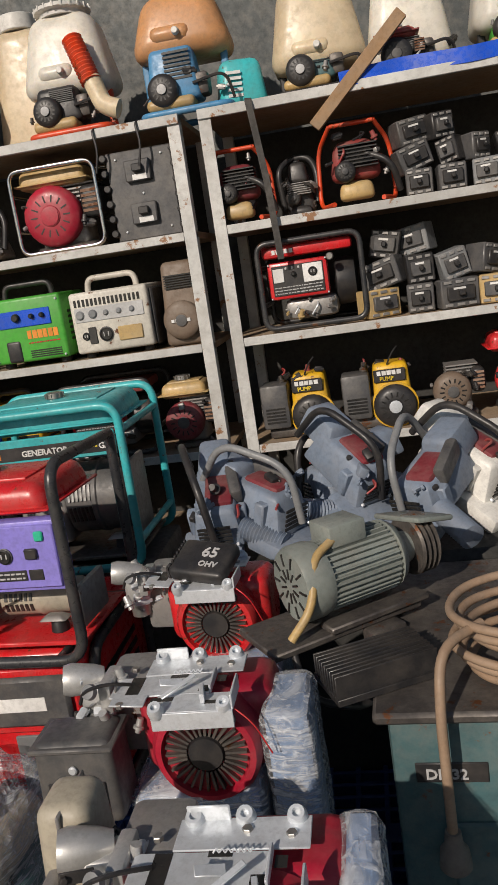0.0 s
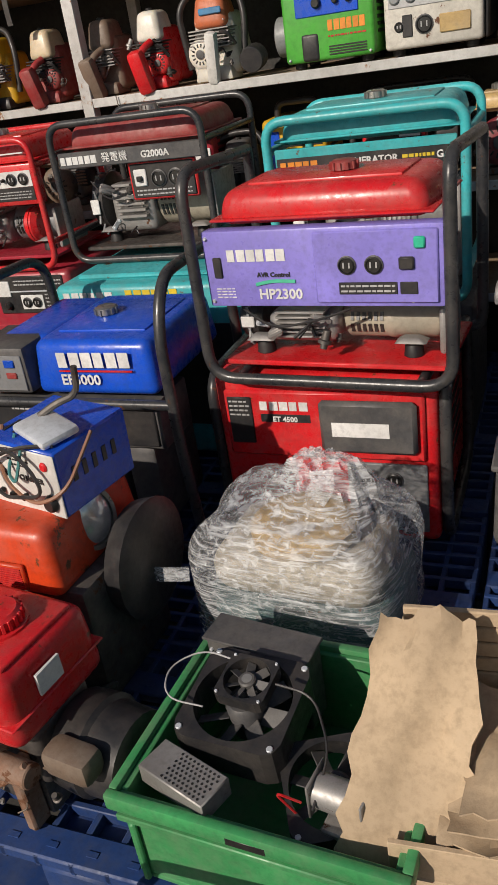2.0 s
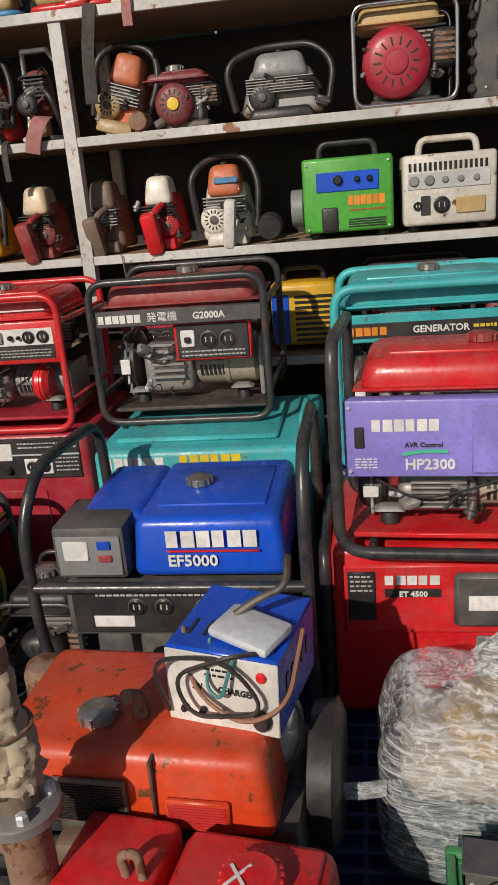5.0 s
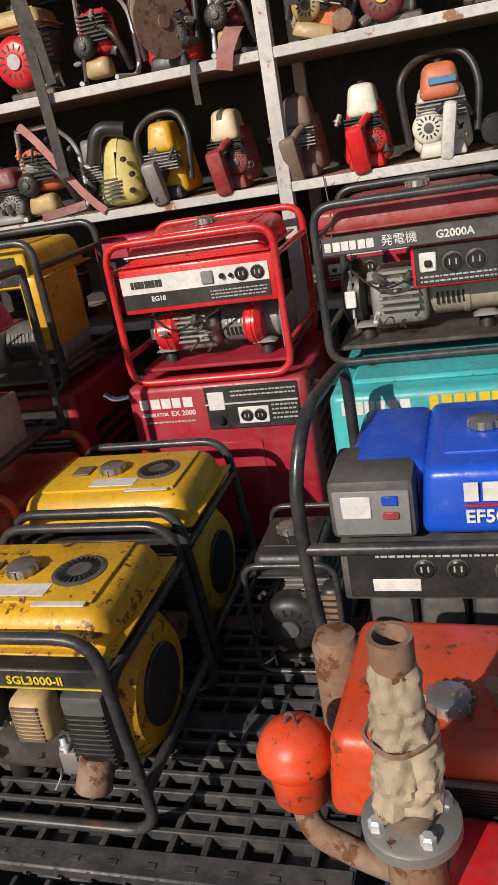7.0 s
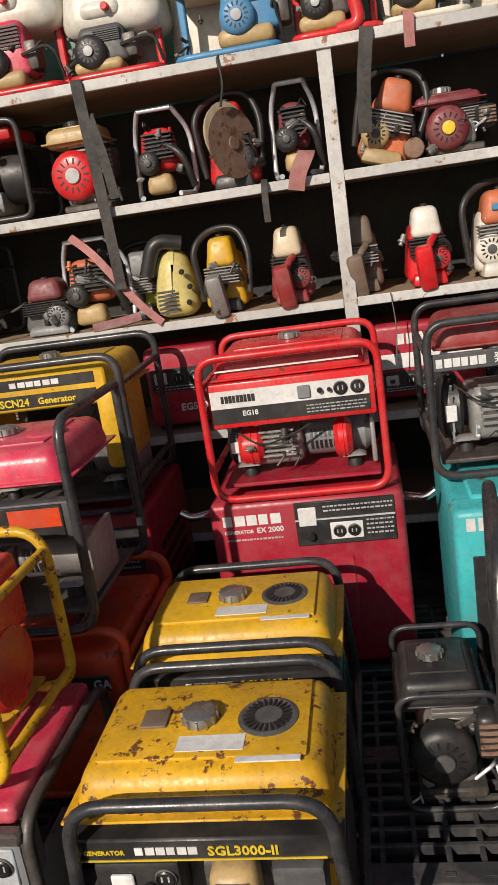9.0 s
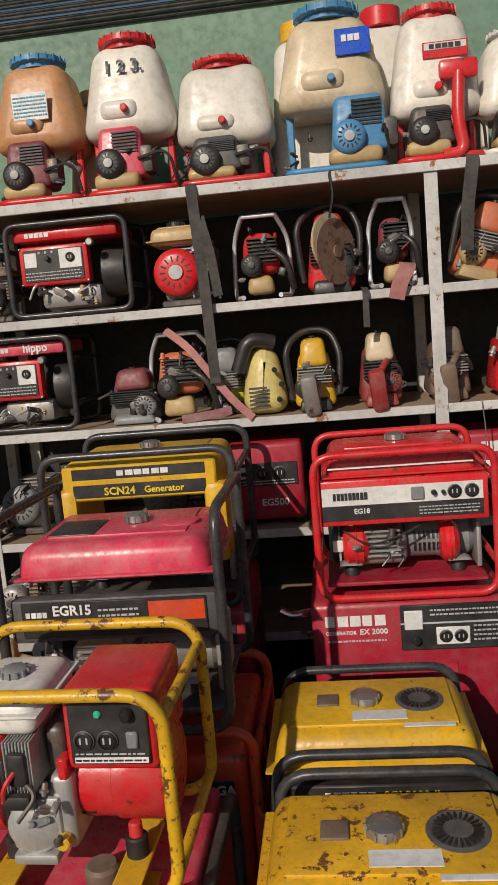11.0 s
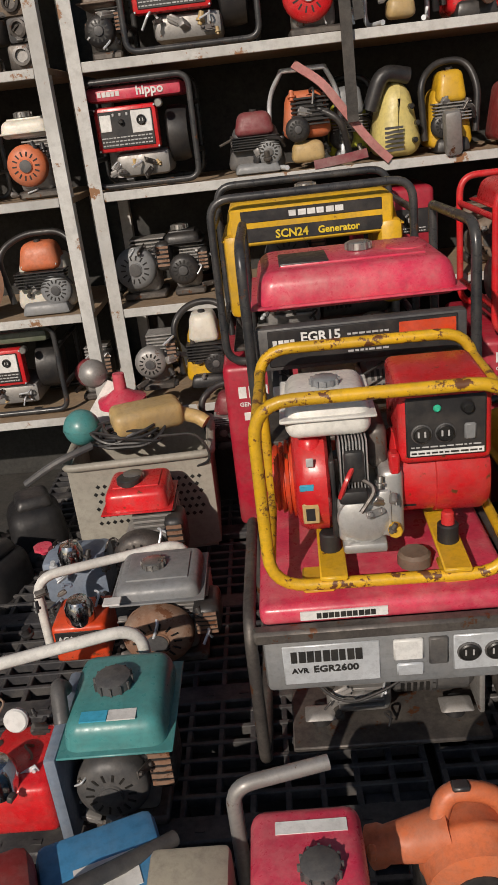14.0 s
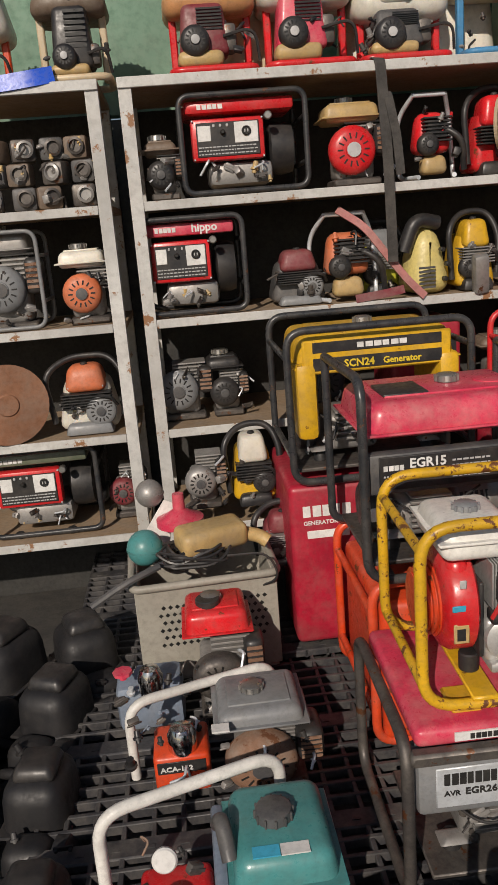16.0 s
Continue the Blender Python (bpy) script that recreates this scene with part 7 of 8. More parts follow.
g = thing("electric_motor", -0.095, 1.40, 0.735, "green-grey finned electric motor on a greasy plate", "electric motor", 35)
part("base_plate", box(G(), -0.28, 0.16, -0.10, 0.10, 0.0, 0.018, 0.004), DARKSTEEL, g)
part("slide_rail", box(G(), -0.12, 0.18, -0.11, -0.05, 0.018, 0.035, 0.004), DARKSTEEL, g), part("slide_rail", box(G(), -0.12, 0.18, 0.05, 0.11, 0.018, 0.035, 0.004), DARKSTEEL, g)
part("motor_body", cyl(G(), (-0.09, 0, 0.125), (0.13, 0, 0.125), 0.078, n=32), MOTORGREY, g)
b = G()
for k in range(36):
    box(b, -0.08, 0.12, -0.0018, 0.0018, 0.074, 0.09, 0, m=Matrix.Translation((0, 0, 0.125)) @ pose(0, 0, 0, k * 10))
part("cooling_fin", b, MOTORGREY, g)
f = part("fan_cover", lathe(G(), (-0.08, 0, 0.125), (-0.2, 0, 0.125), [(0, 0.09), (0.02, 0.096), (0.065, 0.096), (0.08, 0.088), (0.083, 0.07), (0.083, 0)], 32), MOTORGREY, g)
b = G()
for k in range(20):
    a = k * 18
    box(b, -0.0025, 0.0025, 0.018 if k % 2 else 0.05, 0.044 if k % 2 else 0.08, -0.003, 0.003, 0, m=Matrix.Translation((-0.163, 0, 0.125)) @ pose(0, 0, 0, 0, 90, 0) @ pose(0, 0, 0, 0, 0, a))
part("cooling_slot", b, SOCKET, f, smooth=False)
part("end_bell", lathe(G(), (0.13, 0, 0.125), (0.25, 0, 0.125), [(0, 0.09), (0.02, 0.08), (0.035, 0.05), (0.07, 0.04), (0.07, 0.0)], 28), MOTORGREY, g)
part("pulley", lathe(G(), (0.2, 0, 0.125), (0.3, 0, 0.125), [(0, 0.075), (0.008, 0.08), (0.016, 0.06), (0.024, 0.08), (0.032, 0.06), (0.04, 0.08), (0.048, 0.06), (0.056, 0.08), (0.06, 0.0)], 28), DARKSTEEL, g)
part("terminal_box", box(G(), -0.06, 0.05, -0.05, 0.05, 0.2, 0.255, 0.006, 2), MOTORGREY, g)
part("belt_guard", box(G(), 0.16, 0.28, -0.1, 0.1, 0.22, 0.235, 0.006, 2, pose(0, 0, 0, -8, 10, 0)), MOTORGREY, g)
part("cable", tube(G(), [(-0.05, -0.04, 0.22), (-0.12, -0.06, 0.2), (-0.16, -0.1, 0.1), (-0.22, -0.08, 0.03)], 0.011, 0.06), FUELCREAM, g)
part("drop_cable", tube(G(), [(-0.22, -0.08, 0.01), (-0.24, -0.16, -0.08), (-0.1, -0.2, -0.14), (0.02, -0.16, -0.1), (0.04, -0.08, 0.0)], 0.009, 0.06), BLACK, g)
part("bracket", box(G(), -0.02, 0.08, -0.14, -0.08, -0.09, 0.0, 0.008, 2), DARKSTEEL, g)
g.scale = (0.73, 0.72, 0.76)

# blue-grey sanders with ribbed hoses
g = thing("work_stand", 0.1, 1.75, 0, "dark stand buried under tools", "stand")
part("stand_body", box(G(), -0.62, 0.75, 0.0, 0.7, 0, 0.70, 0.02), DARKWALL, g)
def sander(x, y, z, yaw, pitch, mat0, seed, label="blue-grey plaster sander with a ribbed hose"):
    g = thing("sander", x, y, z, label, "power tool", yaw, "pile of sanders", pitch)
    part("housing", box(G(), -0.06, 0.07, 0.0, 0.24, 0.04, 0.14, 0.013, 2, top=0.75), mat0, g)
    part("motor_cap", box(G(), -0.045, 0.055, 0.16, 0.30, 0.09, 0.17, 0.014, 2, top=0.8), mat0, g)
    part("side_rib", box(G(), -0.068, 0.078, 0.05, 0.08, 0.05, 0.12, 0.004), mat0, g)
    part("maroon_band", box(G(), -0.02, 0.05, 0.05, 0.16, 0.125, 0.15, 0.01, 2), MAROON, g)
    prof = []
    for k in range(14):
        prof += [(k * 0.009, 0.026), (k * 0.009 + 0.004, 0.031)]
    part("ribbed_hose", lathe(G(), (0.06, 0.04, 0.07), (0.18, -0.03, 0.05), prof + [(0.127, 0)], 14), mat0, g)
    part("handle", tube(G(), [(-0.07, 0.26, 0.1), (-0.07, 0.2, 0.24), (-0.02, 0.02, 0.22), (0.0, -0.02, 0.08)], 0.0095, 0.06), GREY if seed % 2 else BLACK, g)
    vents(g, -0.04, 0.04, -0.001, 0.06, 0.12, 5)
    bolts(g, [(-0.04, 0.055), (0.05, 0.055)], 0.0, 0.005)
    part("switch_grip", box(G(), 0.055, 0.085, 0.08, 0.2, 0.1, 0.15, 0.01, 2, pose(0, 0, 0, 6, 0, 8)), CHARCOAL, g)
    part("shoe", box(G(), -0.09, 0.06, -0.06, 0.08, 0.0, 0.045, 0.012, 2), mat0, g)
    bits(g, -0.05, 0.06, -0.02, 0.1, 0.1, 0.17, 5, (BLUEGREY, BLACK, DULLRED), seed)
sander(-0.42, 1.80, 0.71, 5, 25, BLUEGREY, 80), sander(-0.24, 1.82, 0.72, 55, 15, BLUEGREY, 81), sander(-0.05, 1.95, 0.74, 40, 30, BLUEGREY, 82)
sander(0.06, 1.80, 0.72, -35, 20, BLUEGREY, 83), sander(0.26, 1.95, 0.72, 45, 28, WHITE, 84, "white and blue-grey sander with a ribbed hose"), sander(0.42, 1.82, 0.71, -20, 15, BLUEGREY, 85), sander(-0.2, 2.05, 0.71, -60, 10, BLUEGREY, 86)

# ---- right shelving ----
FY = SFRONT + 0.03
sprayer("backpack_sprayer", -0.51, FY, S1 + 0.003, 0.36, 0.45, 0.26, "peach tank backpack sprayer with blue engine", AMBER, WHITE, SKYBLUE, SKYBLUE, 101, lift=0.42)
g = thing("tool_case", -0.32, FY + 0.06, S1 + 0.003, "teal plastic vent case beside the sprayer", "case", 15)
part("case", box(G(), -0.08, 0.09, 0, 0.15, 0, 0.16, 0.03, 3, top=0.8), TEAL, g)
vents(g, -0.05, 0.0, 0.002, 0.03, 0.12, 5, LABEL)
sprayer("backpack_sprayer", -0.06, FY + 0.06, S1 + 0.003, 0.34, 0.42, 0.26, "dusty grey tank backpack sprayer with blue engine", CREAM, WHITE, BLUEGREEN, BLACK, 102, lift=0.2)
sprayer("backpack_sprayer", 0.24, FY + 0.05, S1 + 0.003, 0.30, 0.38, 0.26, "white tank backpack sprayer with a small red engine", MILK, WHITE, DULLRED, BLACK, 103, lift=0.1)
small_engine("small_engine", 0.20, FY - 0.01, S1 + 0.003, 0.16, 0.14, 0.12, "small red two-stroke engine", BLACK, DULLRED, seed=104)
sprayer("backpack_sprayer", 0.58, FY, S1 + 0.003, 0.30, 0.42, 0.26, "white tank sprayer with green parts", MILK, GREEN, GREEN, BLACK, 105, lift=0.2)
g = thing("plank", 0.05, SFRONT - 0.01, S1 + 0.02, "brown wooden plank leaning on the shelf", "plank", 0, roll=47)
part("board", box(G(), -0.02, 0.02, -0.01, 0.012, -0.20, 0.22, 0.002), WOOD, g)
g = thing("tarp_strip", 0.3, SFRONT - 0.01, S1 + 0.003, "crumpled blue tarpaulin strip on the shelf", "tarpaulin")
part("sheet", ribbon(G(), [(-0.3, 0, 0.005), (-0.1, 0.02, 0.02), (0.1, 0.0, 0.01), (0.3, 0.01, 0.02)], 0.05, 0.003), BLUE, g)
brush_frame("brush_cutter_engine", -0.38, FY, S2 + 0.003, 0.25, 0.25, 0.2, "old brush-cutter engine in an orange frame", MAROON, ORANGE, 106)
brush_frame("brush_cutter_engine", 0.02, FY, S2 + 0.003, 0.29, 0.27, 0.22, "red brush-cutter engine with bent orange frame", DULLRED, ORANGE, 107)
handheld("scrap_fan_motor", -0.18, FY + 0.1, S2 + 0.003, 0.14, 0.2, 0.15, "black fan motor at the back of the shelf", BLACK, seed=108)
rnd = random.Random(11)
for k in range(10):
    s = rnd.uniform(0.07, 0.11)
    breaker(0.22 + 0.105 * (k % 4) + rnd.uniform(-0.01, 0.01), FY + rnd.uniform(0, 0.03) + 0.03 * (k // 4), S2 + 0.003 + 0.085 * (k // 4), s, 0.083, 0.09, (CHARCOAL, CHARCOAL, GREY, FUELCREAM)[k % 4] if k // 4 == 0 else (CHARCOAL, BLACK)[k % 2], rnd.uniform(-45, 45), rnd.uniform(-24, 24) if k // 4 else 0)
for k in range(10):
    s = rnd.uniform(0.09, 0.13)
    breaker(0.07 + 0.125 * (k % 4) + rnd.uniform(-0.01, 0.01), FY + rnd.uniform(0, 0.03) + 0.04 * (k // 4), S3 + 0.003 + 0.098 * (k // 4), s, 0.096, 0.09, (FUELCREAM, CHARCOAL, CHARCOAL, FUELCREAM)[k % 4] if k // 4 == 0 else (GREY, CHARCOAL, BLACK)[k % 3], rnd.uniform(-40, 40), rnd.uniform(-18, 18) if k // 4 else 0)


def red_panel_generator(x, y, z, w, h, d, label, seed, top=RED):
    g = thing("frame_generator", x, y, z, label, "generator", 0, "small red-panel generators")
    loops(g, w, h, d, 0.012, TUBE, 0.05)
    part("top_cover", box(G(), -w * 0.44, w * 0.40, 0.03, d - 0.04, h * 0.80, h * 0.93, 0.012, 2), top, g)
    logo(g, -w * 0.34, -w * 0.14, 0.03, h * 0.84, h * 0.885, 5, LABEL)
    p = part("panel_surround", box(G(), -w * 0.40, w * 0.16, 0.02, 0.07, h * 0.34, h * 0.75, 0.012, 2), RED, g)
    f = plate(p, "switch_plate", -w * 0.36, w * 0.12, 0.02, h * 0.38, h * 0.71, BLACK, 0.003)
    plate(f, "socket_plate", -w * 0.07, w * 0.11, 0.017, h * 0.5, h * 0.7, LABEL, 0.002)
    plate(f, "label_plate", -w * 0.35, -w * 0.25, 0.017, h * 0.53, h * 0.68, LABEL, 0.002)
    outlet(f, w * 0.02, 0.015, h * 0.61, 0.014), knob(f, -w * 0.16, 0.017, h * 0.61, 0.009)
    stripes(f, -w * 0.35, w * 0.1, 0.017, h * 0.39, h * 0.49, 3, SILVERPRINT)
    for k in range(3):
        plate(f, "indicator", -w * 0.235 + k * 0.022, -w * 0.215 + k * 0.022, 0.017, h * 0.66, h * 0.69, SILVERPRINT, 0.003)
    bolts(p, [(-w * 0.385, h * 0.73), (w * 0.145, h * 0.73), (-w * 0.385, h * 0.36), (w * 0.145, h * 0.36)], 0.02, 0.004)
    part("fuel_knob", cyl(G(), (w * 0.19, 0.03, h * 0.74), (w * 0.19, 0.0, h * 0.74), 0.013, n=12), CAPMETAL, g)
    part("starter_drum", lathe(G(), (w * 0.2, d * 0.5, h * 0.45), (w * 0.42, d * 0.5, h * 0.45), [(0, h * 0.2), (0.01, h * 0.27), (0.05, h * 0.27), (w * 0.2, h * 0.25), (w * 0.22, 0)], 22), BLACK, g)
    part("crankcase", box(G(), -w * 0.28, w * 0.22, 0.05, d - 0.06, 0.03, h * 0.33, 0.02, 2), ALU, g)
    bits(g, -w * 0.3, w * 0.2, 0.02, 0.06, 0.04, h * 0.3, 9, (ALU, FUELCREAM, STEEL, DARKSTEEL), seed)
    for sx in (-0.25, 0.2):
        part("rubber_foot", cyl(G(), (sx * w, 0.02, -0.002), (sx * w, 0.02, 0.02), 0.016, n=12), RUBBER, g)
    return g


red_panel_generator(-0.17, FY - 0.01, S3 + 0.005, 0.37, 0.31, 0.3, "small black-framed generator with red switch panel", 110)


def yellow_pump(x, y, z, label, seed):
    g = thing("water_pump", x, y, z, label, "water pump", 0, "yellow water pumps")
    part("cover", box(G(), -0.03, 0.11, 0.02, 0.16, 0.07, 0.225, 0.02, 3, top=0.85), YELLOW, g)
    plate(g, "name_plate", -0.02, 0.09, 0.022, 0.16, 0.205, BLACK, 0.004)
    logo(g, -0.008, 0.078, 0.018, 0.185, 0.20, 5, LABEL)
    words(g, "PUMP", 0.0, 0.018, 0.166, 0.014, YELPRINT)
    part("air_cleaner", box(G(), -0.135, -0.035, 0.0, 0.12, 0.04, 0.20, 0.012, 2), CHARCOAL, g)
    vents(g, -0.12, -0.05, 0.0, 0.06, 0.12, 5)
    recoil(g, 0.045, 0.035, 0.075, 0.075, BLACK, 0.045, hub=STEEL)
    part("ring", lathe(G(), (0.045, 0.034, 0.075), (0.045, 0, 0.075), [(0, 0.082), (0.012, 0.082), (0.014, 0.07), (0.014, 0)], 24), YELLOW, g)
    part("base", box(G(), -0.12, 0.12, 0.03, 0.18, 0.0, 0.04, 0.01, 2), DARKSTEEL, g)
    part("pull_cord", tube(G(), [(0.03, 0.03, 0.22), (0.05, 0.02, 0.26), (0.07, 0.03, 0.28)], 0.003, 0.02, n=5), BLACK, g)
    bits(g, -0.1, 0.12, 0.03, 0.1, 0.2, 0.235, 6, (BLACK, DARKSTEEL, DULLRED), seed)


yellow_pump(-0.27, FY, S4 + 0.003, "yellow engine pump with a black recoil starter", 111)
yellow_pump(0.02, FY, S4 + 0.003, "yellow engine pump with shiny starter hub", 112)
g = small_engine("water_pump", 0.28, FY, S4 + 0.003, 0.2, 0.24, 0.22, "dusty grey cast water pump", BROWN, None, seed=113, category="water pump")
small_engine("small_engine", 0.50, FY, S4 + 0.003, 0.22, 0.28, 0.22, "bright red small engine on the shelf", RED, RED, seed=114)

# ---- double-bay shelving, right bay ----
sprayer("backpack_sprayer", -0.92, FY, S1 + 0.003, 0.34, 0.46, 0.26, "white tank mist blower with orange hose", MILK, WHITE, BLACK, ORANGE, 120, lift=0.30)
g = thing("blower_hose", -0.80, FY - 0.01, S1 + 0.003, "orange ribbed blower hose with a cream nozzle", "hose")
prof = []
for k in range(12):
    prof += [(k * 0.014, 0.03), (k * 0.014 + 0.006, 0.036)]
part("hose", lathe(G(), (-0.06, 0.02, 0.30), (0.0, -0.01, 0.12), prof + [(0.165, 0)], 16), ORANGE, g)
part("nozzle", tube(G(), [(-0.01, 0.0, 0.16), (0.02, -0.01, 0.07), (0.07, -0.01, 0.05)], 0.032, 0.05, n=14), CREAM, g)
sprayer("backpack_sprayer", -1.43, FY, S1 + 0.003, 0.32, 0.44, 0.26, "cream tank backpack sprayer with dark engine", CREAM, WHITE, DULLRED, CREAM, 121, lift=0.32)
sprayer("backpack_sprayer", -1.80, FY, S1 + 0.003, 0.28, 0.42, 0.26, "white tank backpack sprayer with pink label", MILK, WHITE, BLACK, MILK, 122, lift=0.30)
g = thing("breaker_panel", -0.70, FY, S2 + 0.003, "large dark grey double breaker panel", "breaker panel")
part("panel_body", box(G(), -0.115, 0.115, 0.0, 0.08, 0.0, 0.295, 0.004), CHARCOAL, g)
for zz in (0.05, 0.19):
    p = part("switch_block", box(G(), -0.05, 0.04, -0.02, 0.002, zz, zz + 0.07, 0.004), CHARCOAL, g)
    part("toggle", box(G(), -0.02, 0.015, -0.04, -0.018, zz + 0.03, zz + 0.055, 0.003), BLACK, p)
    plate(p, "label", -0.025, 0.025, -0.02, zz + 0.004, zz + 0.022, LABEL, 0.001, 0)
for k in range(6):
    for sx in (-0.122, 0.122):
        part("terminal", cyl(G(), (sx, 0.02, 0.03 + k * 0.05), (sx, -0.012, 0.03 + k * 0.05), 0.013, n=10), BLACK, g)
bolts(g, [(-0.08, 0.03), (0.08, 0.03), (-0.08, 0.27), (0.08, 0.27), (0, 0.15)], 0.0)
small_engine("framed_engine", -1.02, FY, S2 + 0.003, 0.32, 0.30, 0.24, "red engine with beige tank in a chrome frame", CRIMSON, FUELCREAM, frame=CHROME, seed=123, hub=CRIMSON)
handheld("demolition_saw", -1.41, FY, S2 + 0.003, 0.36, 0.22, 0.2, "grey cast saw in a steel tube frame", ALU, seed=124, handle="loop", topmat=GREY)
g = small_engine("water_pump", -1.74, FY + 0.02, S2 + 0.003, 0.26, 0.18, 0.2, "maroon pump with a yellow label", MAROON, MAROON, seed=125, category="water pump", hub=YELPRINT)
part("outlet_pipe", cyl(G(), (-0.13, 0.02, 0.03), (-0.13, -0.06, 0.03), 0.03, n=18), RUSTY, g)
handheld("concrete_saw", -1.97, FY, S2 + 0.003, 0.22, 0.28, 0.2, "orange and beige engine hung on a strap", SALMON, seed=126, tilt=18, topmat=SALMON, low=FUELCREAM)

g = thing("recoil_engine", -0.635, FY, S3 + 0.003, "brown engine cover with round starter", "engine")
part("cover", box(G(), -0.075, 0.075, 0.0, 0.16, 0.0, 0.295, 0.02, 3, top=0.8), BROWN, g)
recoil(g, 0.0, 0.0, 0.09, 0.068, BROWN, 0.03, slots=0)
logo(g, -0.035, 0.035, -0.034, 0.085, 0.096, 5, LABEL)
vents(g, -0.05, 0.05, 0.004, 0.2, 0.25, 6)
g = box_generator("suitcase_generator", -0.89, FY - 0.02, S3 + 0.003, 0.29, 0.235, 0.26, "white suitcase generator with worn dials", DIRTYWHITE, handle="top", r=0.012)
for k in range(5):
    knob(g, -0.11 + 0.048 * k, 0.0, 0.155, 0.017 if k < 2 else 0.011, GREY, d=0.01)
vents(g, -0.13, 0.12, 0.0, 0.185, 0.21, 16, None, True)
part("dial_strip", box(G(), -0.13, 0.125, -0.003, 0.001, 0.13, 0.18, 0.002), SILVERPRINT, g)
plate(g, "socket_plate", 0.02, 0.11, 0.0, 0.05, 0.10, FUELCREAM, 0.006)
outlet(g, -0.025, 0.0, 0.08, 0.024), outlet(g, -0.10, 0.0, 0.08, 0.013)
plate(g, "breaker", -0.09, -0.06, 0.0, 0.05, 0.11, BLACK, 0.004)
part("dark_side", box(G(), 0.146, 0.16, 0.02, 0.25, 0.02, 0.22, 0.006), BLACK, g)
g = box_generator("suitcase_generator", -1.21, FY - 0.02, S3 + 0.003, 0.29, 0.25, 0.26, "bright green suitcase generator with blue panel", GREEN, handle="top", r=0.012)
p = plate(g, "blue_panel", -0.10, 0.10, 0.0, 0.145, 0.205, BLUE, 0.004)
knob(p, -0.03, -0.004, 0.18, 0.016), knob(p, 0.03, -0.004, 0.18, 0.010), knob(p, 0.07, -0.004, 0.18, 0.010)
logo(g, 0.0, 0.12, 0.0, 0.10, 0.13, 6, ORANGEPRINT), stripes(g, 0.0, 0.12, 0.0, 0.078, 0.092, 1, RED)
plate(g, "blue_field", -0.05, 0.13, 0.001, 0.07, 0.135, BLUE, 0.0, 0)
part("pull_recess", box(G(), -0.09, -0.03, -0.004, 0.02, 0.02, 0.10, 0.015, 3), BLACK, g)
vents(g, 0.0, 0.12, 0.0, 0.03, 0.06, 4)
bolts(g, [(-0.13, 0.03), (0.13, 0.03), (-0.13, 0.23), (0.13, 0.23)], 0.0)
part("muffler", cyl(G(), (-0.15, 0.1, 0.1), (-0.19, 0.1, 0.1), 0.06), GREY, g)
g = handheld("chain_saw", -1.62, FY, S3 + 0.003, 0.24, 0.29, 0.22, "white and pale orange engine saw with rear handle", MILK, seed=130, topmat=SALMON, low=MILK, handle="loop")
part("front_handle", box(G(), -0.01, 0.03, -0.04, 0.0, 0.0, 0.16, 0.012, 2, pose(0, 0, 0, 12, 8, 0)), WHITE, g)
plate(g, "blue_label", -0.03, 0.05, 0.02, 0.2, 0.22, SKYBLUE, 0.006)
part("intake_pipe", cyl(G(), (0.15, 0.03, 0.06), (0.15, -0.03, 0.05), 0.04, n=18), BLACK, g)
for x, m, tm, lab in ((-1.85, RED, MILK, "red engine saw with white filter cap"), (-2.06, BROWN, BROWN, "orange engine saw half behind the post"), (-2.29, DULLRED, CREAM, "brown-red engine saw with cream cap"), (-2.51, YELLOW, YELLOW, "bright yellow engine saw with loop handle")):
    g = handheld("chain_saw", x, FY + (0.03 if x == -2.06 else 0), S3 + 0.003, 0.19, 0.27, 0.22, lab, m, seed=int(-x * 100), topmat=tm, low=BLACK if m == YELLOW else m, handle="front" if m != YELLOW else "loop")
    part("pistol_grip", box(G(), -0.035, 0.02, -0.05, 0.0, 0.0, 0.14, 0.015, 2, pose(0, 0, 0, 14, -6, 0)), ALU if m == YELLOW else m, g)

red_panel_generator(-0.99, FY + 0.02, S4 + 0.003, 0.38, 0.29, 0.3, "dusty red-topped small frame generator", 131, DULLRED)
small_engine("small_engine", -0.68, FY + 0.01, S4 + 0.003, 0.22, 0.25, 0.2, "brown engine with cream tank and carburettor", MAROON, FUELCREAM, seed=132)
g = box_generator("suitcase_generator", -1.38, FY + 0.05, S4 + 0.003, 0.23, 0.24, 0.24, "yellow and blue boxed generator", YELLOW, handle="top")
vents(g, -0.03, 0.1, 0.0, 0.03, 0.2, 9)
plate(g, "blue_panel", -0.11, -0.05, 0.0, 0.03, 0.2, BLUE, 0.004)
g = box_generator("boxed_generator", -1.87, FY + 0.06, S4 + 0.003, 0.36, 0.27, 0.26, "red boxed generator with white front strip", CRIMSON)
plate(g, "white_strip", -0.17, 0.17, 0.0, 0.12, 0.17, LABEL, 0.003), panel_kit(g, -0.16, 0.05, 0.0, 0.04, 0.11, 8), logo(g, -0.1, 0.05, 0.0, 0.2, 0.235, 5, LABEL)

